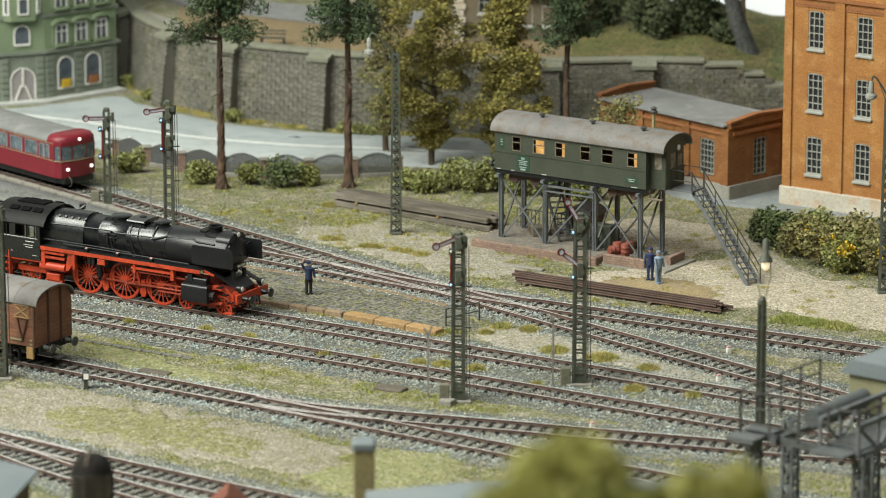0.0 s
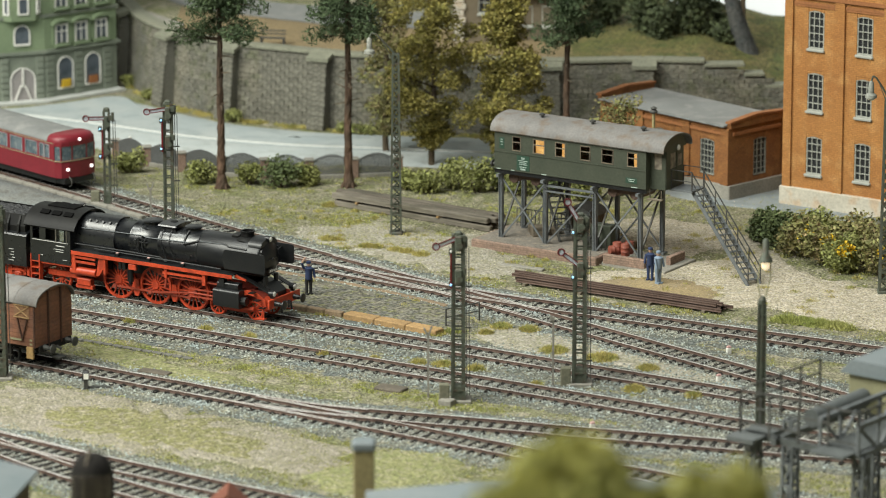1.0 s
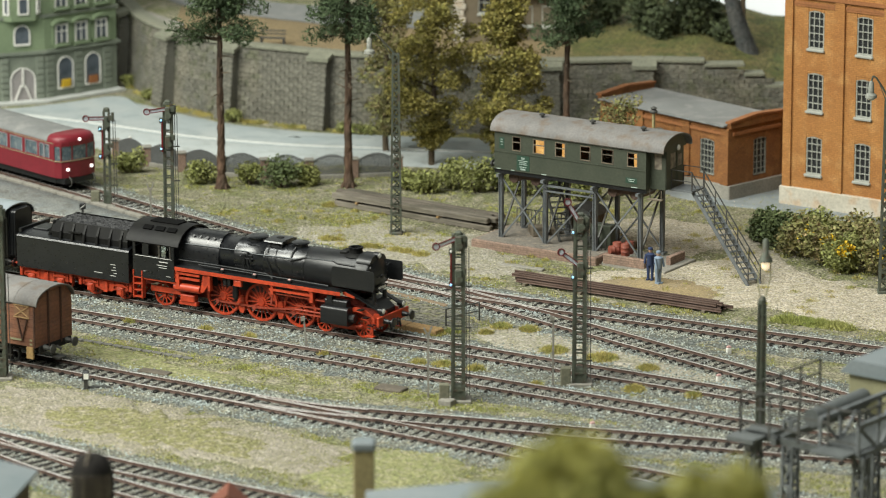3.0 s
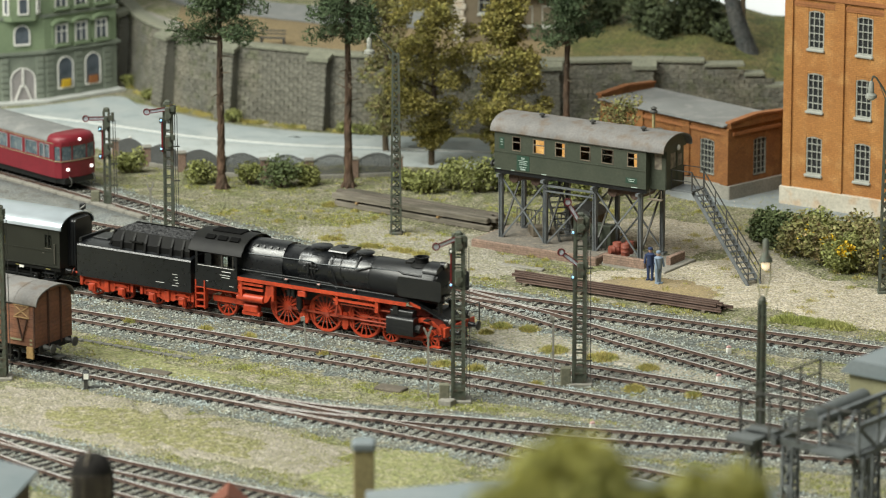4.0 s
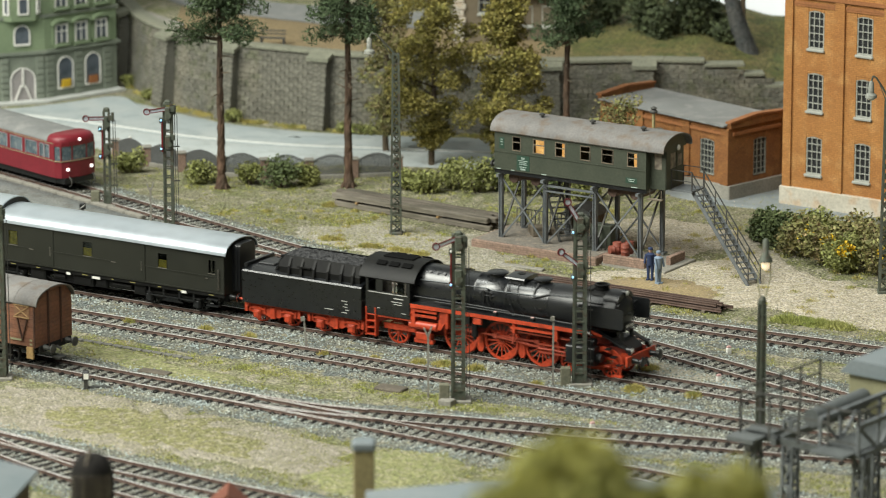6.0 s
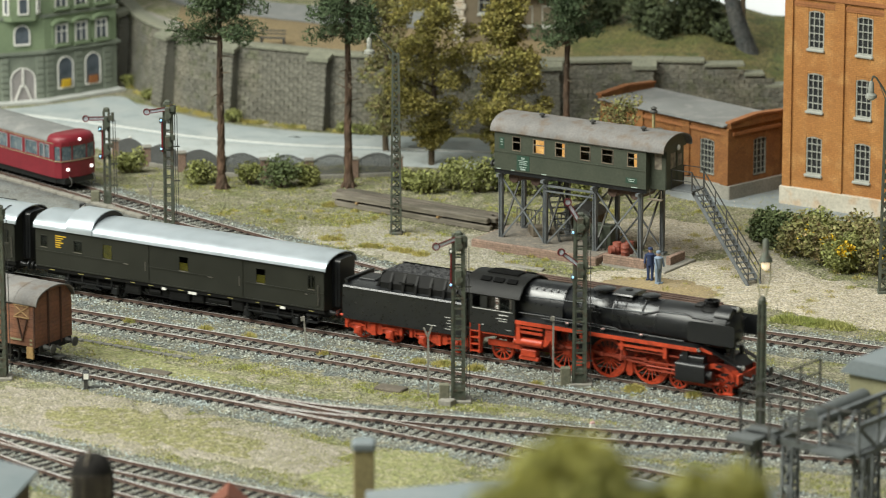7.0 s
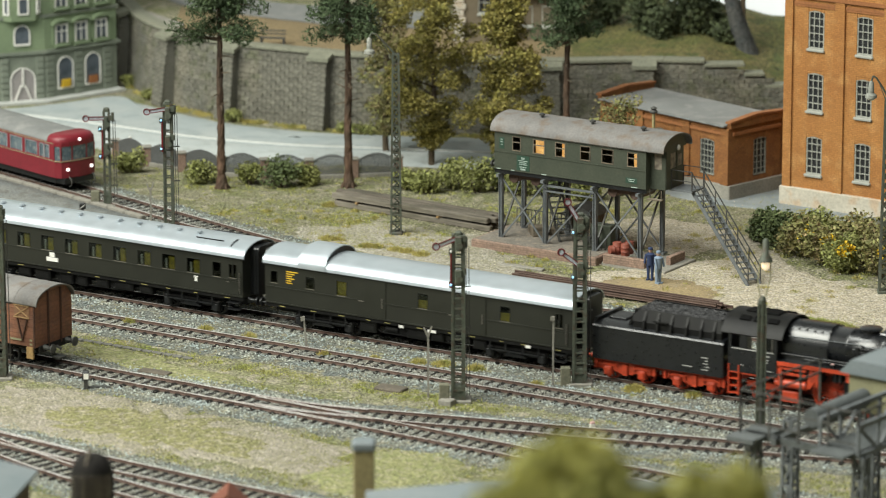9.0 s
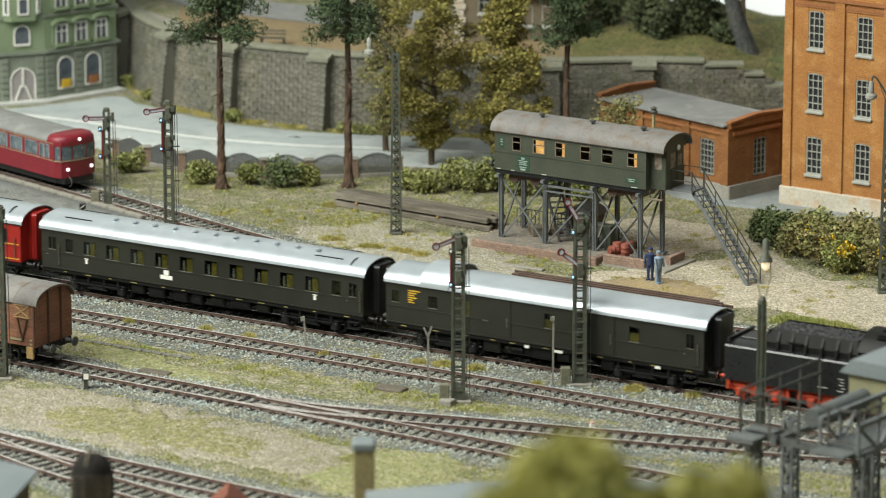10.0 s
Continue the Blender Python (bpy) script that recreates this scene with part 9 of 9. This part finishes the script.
def broadleaf(x, y, h, width, material, z0=0.0, seed=1, leaf=0.13, cone=0.75, count=110, low=0.12, name="broadleaf_tree", label="bushy autumn tree with olive-gold leaves", nl=46):
    rng = np.random.default_rng(seed)
    T = thing(name, label, "tree", P(x, y, z0))
    pts = [(0.12 * math.sin(i * 1.7 + seed), 0.1 * math.cos(i * 2.1), -0.1 + h * 0.9 * i / 6) for i in range(7)]
    trunk(T, pts, 0.2, 0.05, M["bark"])
    lumps = []
    for i in range(nl):
        z = h * (low + (1 - low) * (i + rng.uniform(0, 1)) / nl)
        f = (z / h - low) / (1 - low)
        w = width * (min(1, f / 0.22) if f < 0.22 else (1 - cone * (f - 0.22) / 0.78))
        t = rng.uniform(0, 6.28)
        rr = w * rng.uniform(0.25, 0.95)
        e = (math.cos(t) * rr, math.sin(t) * rr, z)
        if i % 2 == 0:
            bm = B()
            tube(bm, (0, 0, max(0.3, z - 1.0)), e, 0.06, 0.02, 6)
            part("limb", bm, M["bark"], T)
        k = rng.uniform(0.45, 0.85)
        lumps.append((*e, 0.75 * k + 0.2, 0.75 * k + 0.2, 0.6 * k + 0.15))
    leaf_cloud("crown", blob_points(rng, lumps, count), leaf, material, T, seed, 0.65)
    return T


def bush(x, y, w, d, h, material, seed, z0=0.0, leaf=0.1, label="dense leafy green bush", flower=None, count=1300):
    rng = np.random.default_rng(seed)
    T = thing("bush", label, "bush", P(x, y, z0))
    lumps = []
    for i in range(11):
        t, q = rng.uniform(0, 6.28), rng.uniform(0, 1) ** 0.5
        lumps.append((math.cos(t) * q * w * 0.34, math.sin(t) * q * d * 0.34, h * rng.uniform(0.3, 0.66), w * 0.25, d * 0.25, h * 0.36))
    bm = B()
    for x_, y_, z_, *_ in lumps[:6]:
        tube(bm, (x_ * 0.2, y_ * 0.2, -0.05), (x_, y_, z_), 0.05, 0.02, 6)
    part("stem", bm, M["bark"], T)
    leaf_cloud("foliage", blob_points(rng, lumps, count // 11), leaf, material, T, seed, 0.65)
    if flower:
        leaf_cloud("blossom", blob_points(rng, [(flower[0], -d * 0.32, h * 0.62, 0.5, 0.3, 0.45)], flower[1]), 0.1, M["flower"], T, seed + 1, 0.8)
    return T


pine(-12.87, 14.6, 14.2, seed=3, width=3.0, bare=0.63)
pine(-5.5, 15.0, 14.0, seed=8, width=2.6, bare=0.62)
pine(7.3, 17.5, 13.2, seed=12, width=1.9, bare=0.62, r=0.2, label="slender pine behind the signal box")
broadleaf(-0.6, 20.4, 12.6, 3.1, M["goldleaf"], seed=4, cone=0.5, low=0.1, count=330, nl=76, leaf=0.092)
broadleaf(3.7, 19.6, 11.2, 3.0, M["goldleaf"], seed=6, cone=0.8, low=0.08, count=330, nl=70, leaf=0.092)
broadleaf(-3.4, 24.0, 11.5, 1.9, M["brownleaf"], seed=16, cone=0.6, low=0.12, count=220, leaf=0.1, label="slim brownish-green tree by the wall")
broadleaf(10.2, 12.8, 5.6, 1.9, M["brownleaf"], seed=9, cone=0.5, low=0.3, leaf=0.1, label="thin brownish shrub tree behind the signal box", count=60)
big = broadleaf(18.7, wall_y(18.7) + 5.6, 14, 3.4, M["hillleaf"], z0=hill(18.7, 5.6) - 0.2, seed=21, cone=0.4, low=0.42, label="old dark tree with thick trunk on the hillside")
trunk(big, [(0.45, 0, -0.5), (0.1, 0, 0.5), (-0.35, 0, 1.8), (-1.0, 0, 4.2), (-1.5, 0, 7)], 0.68, 0.4, M["darkbark"], "main_trunk", 12)
for k, (x, s, w, h) in enumerate(((13.6, 6.4, 2.6, 2.4), (15.0, 7.4, 3.2, 4.2), (12.6, 8.6, 3.0, 4.0), (17.4, 6.6, 2.6, 1.7), (10.2, 9.5, 2.4, 3.2), (16.6, 9.0, 3.0, 2.4))):
    bush(x, wall_y(x) + s, w, w, h, M["hillleaf"], 40 + k, z0=hill(x, s) - 0.4, leaf=0.14, label="dark green shrub on the hillside", count=2200)
# along the street fence
for k, (x, y, w, h, mm) in enumerate(((-18.6, 18.6, 1.9, 1.5, "bushleaf"), (-14.2, 15.9, 1.9, 1.4, "bushleaf"), (-11.2, 15.6, 1.6, 1.3, "bushleaf"), (-9.4, 14.9, 2.4, 1.9, "darkleaf"), (-8.0, 15.4, 1.6, 1.4, "bushleaf"), (-2.3, 14.2, 1.6, 1.3, "bushleaf"), (-1.0, 13.6, 2.0, 1.5, "bushleaf"), (0.5, 14.4, 2.2, 1.9, "bushleaf"), (2.0, 13.6, 2.4, 2.2, "bushleaf"), (3.4, 14.2, 2.0, 2.1, "darkleaf"), (4.4, 12.8, 2.2, 1.9, "bushleaf"), (6.2, 13.2, 2.4, 2.0, "darkleaf"), (8.0, 11.6, 2.4, 1.7, "bushleaf"))):
    bush(x, y, w, w * 0.8, h, M[mm], 60 + k, label="leafy green bush along the street fence")
# hedge beside the path
for k, (x, y, w, h, mm, fl) in enumerate(((18.0, 1.9, 2.3, 2.0, "darkleaf", None), (18.7, 0.4, 2.7, 2.1, "darkleaf", None), (19.6, -1.6, 2.8, 2.3, "brownleaf", (0.2, 50)), (20.8, -3.3, 2.8, 2.3, "brownleaf", (0.1, 45)), (21.5, -5.0, 2.6, 2.2, "bushleaf", (0.15, 190)), (22.8, -3.4, 3.0, 2.5, "brownleaf", None), (23.6, -6.0, 2.8, 2.3, "brownleaf", (0.2, 60)), (25.4, -5.4, 3.0, 2.4, "brownleaf", None), (20.6, 0.6, 2.8, 2.2, "bushleaf", None), (22.5, -1.0, 3.0, 2.3, "brownleaf", None))):
    bush(x, y, w, w * 0.85, h, M[mm], 80 + k, label="dense hedge bush with small leaves" + (" and yellow blossom" if fl and fl[1] > 100 else ""), flower=fl, leaf=0.115, count=1800)
for k, (x, w) in enumerate(((-18.6, 1.2), (-13.0, 1.4), (-20.2, 1.0), (-4.8, 1.8), (-6.0, 1.2))):
    bush(x, wall_y(x) - 1.2, w, 0.9, 0.8, M["bushleaf"], 100 + k, leaf=0.09, label="low weed growth at the foot of the wall", count=500)
# trees whose tops rise in front of the lens
for k, (x, y, h, w) in enumerate(((2.7, -143, 30.9, 1.7), (1.9, -144, 30.3, 1.3), (4.5, -144, 30.2, 1.6), (6.1, -143, 30.1, 1.5))):
    broadleaf(x, y, h, w, M["fgleaf"], seed=120 + k, cone=0.3, low=0.78, leaf=0.17, label="round olive-green tree at the layout edge", count=260, nl=110)


def tufts(name, spots, material, label, seed, blade=0.28, per=45, spread=0.35):
    """Grass blades in clumps at (x, y, radius)."""
    rng = np.random.default_rng(seed)
    c, tall = [], []
    for x, y, r in spots:
        k = max(6, int(per * (r / spread) ** 1.6))
        t, q = rng.uniform(0, 6.28, k), rng.uniform(0, 1, k) ** 0.6 * r
        c.append(np.stack([x + np.cos(t) * q, y + np.sin(t) * q, np.zeros(k)], 1))
        tall.append(1 - 0.65 * (q / r) ** 2)
    c, tall = np.concatenate(c), np.concatenate(tall)
    n = len(c)
    t = rng.uniform(0, 6.28, n)
    w = rng.uniform(0.012, 0.03, n)
    side = np.stack([np.cos(t) * w, np.sin(t) * w, np.zeros(n)], 1)
    lean = rng.normal(size=(n, 3)) * blade * 0.35
    lean[:, 2] = blade * rng.uniform(0.5, 1.2, n) * tall
    v = np.stack([c - side, c + side, c + lean], 1).reshape(-1, 3)
    v[:, 2] -= 0.02
    polys = np.arange(3 * n).reshape(-1, 3)
    tagged(raw(name, v, polys, material), label, "grass", kind="stuff")


def scatter(n, seed, inside):
    rng = np.random.default_rng(seed)
    out = []
    while len(out) < n:
        x, y = rng.uniform(-26, 27), rng.uniform(-50, 30)
        k = inside(x, y)
        if k and rng.random() < k:
            out.append((x, y))
    return out


LINES = [np.array([(p.x, p.y) for p in line[::3]]) for line in ballast_rows]


def track_gap(x, y):
    return min(float(np.min(np.hypot(l[:, 0] - x, l[:, 1] - y))) for l in LINES)


def meadow(x, y):
    if y > wall_y(x) - 9.5 and not (x > 12 and y < 9):
        return 0
    if track_gap(x, y) < 2.3:
        return 0
    v = noise.noise((x * 0.28, y * 0.28, 7)) + 0.35 * noise.noise((x * 1.1, y * 1.1, 2))
    return min(1, max(0.05, 0.3 + 1.4 * v))


tufts("short_grass", [(x, y, 0.22) for x, y in scatter(7500, 5, meadow)], M["turf"], "short olive and straw static grass on open ground", 6, blade=0.12, per=20, spread=0.3)
tufts("straw_tufts", [(x, y, random.Random(i).uniform(0.2, 0.5)) for i, (x, y) in enumerate(scatter(220, 9, lambda x, y: meadow(x, y) if -14 < y < 9 else 0))], M["straw"], "golden straw coloured grass tufts", 10, blade=0.2, per=110)
tufts("straw_tufts", [(-16.2, -15.6, 0.4), (-12.2, -17.2, 0.45), (-9.9, -18.6, 0.4), (-6.0, -22.0, 0.35), (-3.4, -22.8, 0.3), (-1.2, -23.6, 0.5), (0.0, -23.9, 0.6), (1.6, -24.6, 0.5), (5.6, -21.2, 0.8), (8.0, -22.6, 0.9), (10.2, -24.6, 0.6), (3.0, -16.6, 0.6), (4.4, -17.2, 0.6), (2.2, -17.8, 0.4), (4.6, -27.6, 0.4), (9.4, -28.4, 0.6), (12.2, -29.6, 0.5), (-4.0, -15.0, 0.35), (-7.2, -7.4, 0.35), (-0.4, -17.8, 0.6)], M["straw"], "golden mossy grass tufts between the rails", 11, blade=0.34, per=420)
tufts("straw_tufts", [(-4.2, 0.5, 0.5), (-3.6, 0.3, 0.45), (-2.6, -0.3, 0.5), (-2.0, -0.7, 0.5), (-1.2, -1.4, 0.55), (-6.4, 2.1, 0.5), (-5.9, 2.0, 0.4), (-6.5, 10.3, 0.5)], M["straw"], "golden grass tufts beside the timber stack", 17, blade=0.3, per=320)
rg = random.Random(31)
tufts("short_grass", [(x, -34.0 - 0.55 * (x + 16) + rg.gauss(0, 1.1), rg.uniform(0.15, 0.4)) for x in [rg.gauss(-13, 3.4) for i in range(1000)]], M["olivegrass"], "sparse olive static grass on the sand", 19, blade=0.09, per=22)
tufts("short_grass", [(x, 1.0 - 0.62 * (x + 3.5) + rg.gauss(0, 0.55), 0.3) for x in [rg.uniform(-7.5, 1.0) for i in range(150)]] + [(x, 6.2 - 0.6 * (x + 5.2) + rg.gauss(0, 0.5), 0.3) for x in [rg.uniform(-8, 0) for i in range(130)]], M["turf"], "yellow-green static grass on the open yard", 18, blade=0.13, per=30)
tufts("green_tufts", [(17.5 + 0.4 * i, -15.2 - 0.2 * i + 0.4 * (i % 2), 0.6) for i in range(9)] + [(-0.2 + 0.5 * i, -17.6, 0.3) for i in range(3)], M["bushgrass"], "fresh green grass clumps by the path", 12, blade=0.34, per=260)
rf = random.Random(44)
tufts("green_tufts", [(rf.gauss(-3.2, 2.2), rf.gauss(-41.6, 1.3), 0.35) for i in range(380)] + [(rf.gauss(-19.0, 1.5), rf.gauss(-44.6, 1.0), 0.35) for i in range(60)]
      + [(rf.gauss(-12.5, 3.0), rf.gauss(-36.6, 0.9), 0.3) for i in range(150)], M["bushgrass"], "fresh green grass on the sandy clearing", 14, blade=0.1, per=40)
tufts("green_tufts", [(x, -0.62 * x - 30.4 + rf.gauss(0, 0.45), 0.3) for x in [rf.uniform(-19, 3) for i in range(230)]], M["bushgrass"], "green verge between two tracks", 15, blade=0.1, per=36)
rk = random.Random(71)
tufts("short_grass", [(rk.gauss(14.2, 1.0), rk.gauss(-6.0, 0.9), 0.3) for i in range(110)], M["turf"], "yellow-green grass patch beside the staircase", 72, blade=0.1, per=40)
rw = random.Random(52)
tufts("wall_weeds", [(x, wall_y(x) - rw.uniform(0.3, 1.3), rw.uniform(0.2, 0.45)) for x in [rw.uniform(-20.5, 14) for i in range(190)]], M["straw"], "yellowish weeds along the foot of the stone wall", 53, blade=0.24, per=70)
rngp = np.random.default_rng(33)


def pebbles():
    base = np.array([(1, 0, 0), (-1, 0, 0), (0, 1, 0), (0, -1, 0), (0, 0, 0.7), (0, 0, -0.7)], float)
    tri = np.array([(0, 2, 4), (2, 1, 4), (1, 3, 4), (3, 0, 4), (2, 0, 5), (1, 2, 5), (3, 1, 5), (0, 3, 5)])
    pts = scatter(9000, 21, lambda x, y: 0.9 if (-6 < x < 27 and -19 < y < 8 and track_gap(x, y) > 1.8) or (-24 < x < 4 and -46 < y < -30) else 0.25 if y < 12 else 0)
    c = np.array([(x, y, 0.04) for x, y in pts])
    s = rngp.uniform(0.02, 0.06, (len(c), 1, 1))
    v = (base[None] * (1 + rngp.uniform(-0.3, 0.3, (len(c), 6, 3)))) * s + c[:, None]
    polys = (tri[None] + 6 * np.arange(len(c))[:, None, None]).reshape(-1, 3)
    tagged(raw("pebbles", v.reshape(-1, 3), polys, M["pebble"]), "small pale stones strewn on the ground", "pebbles", kind="stuff")


pebbles()

motions()
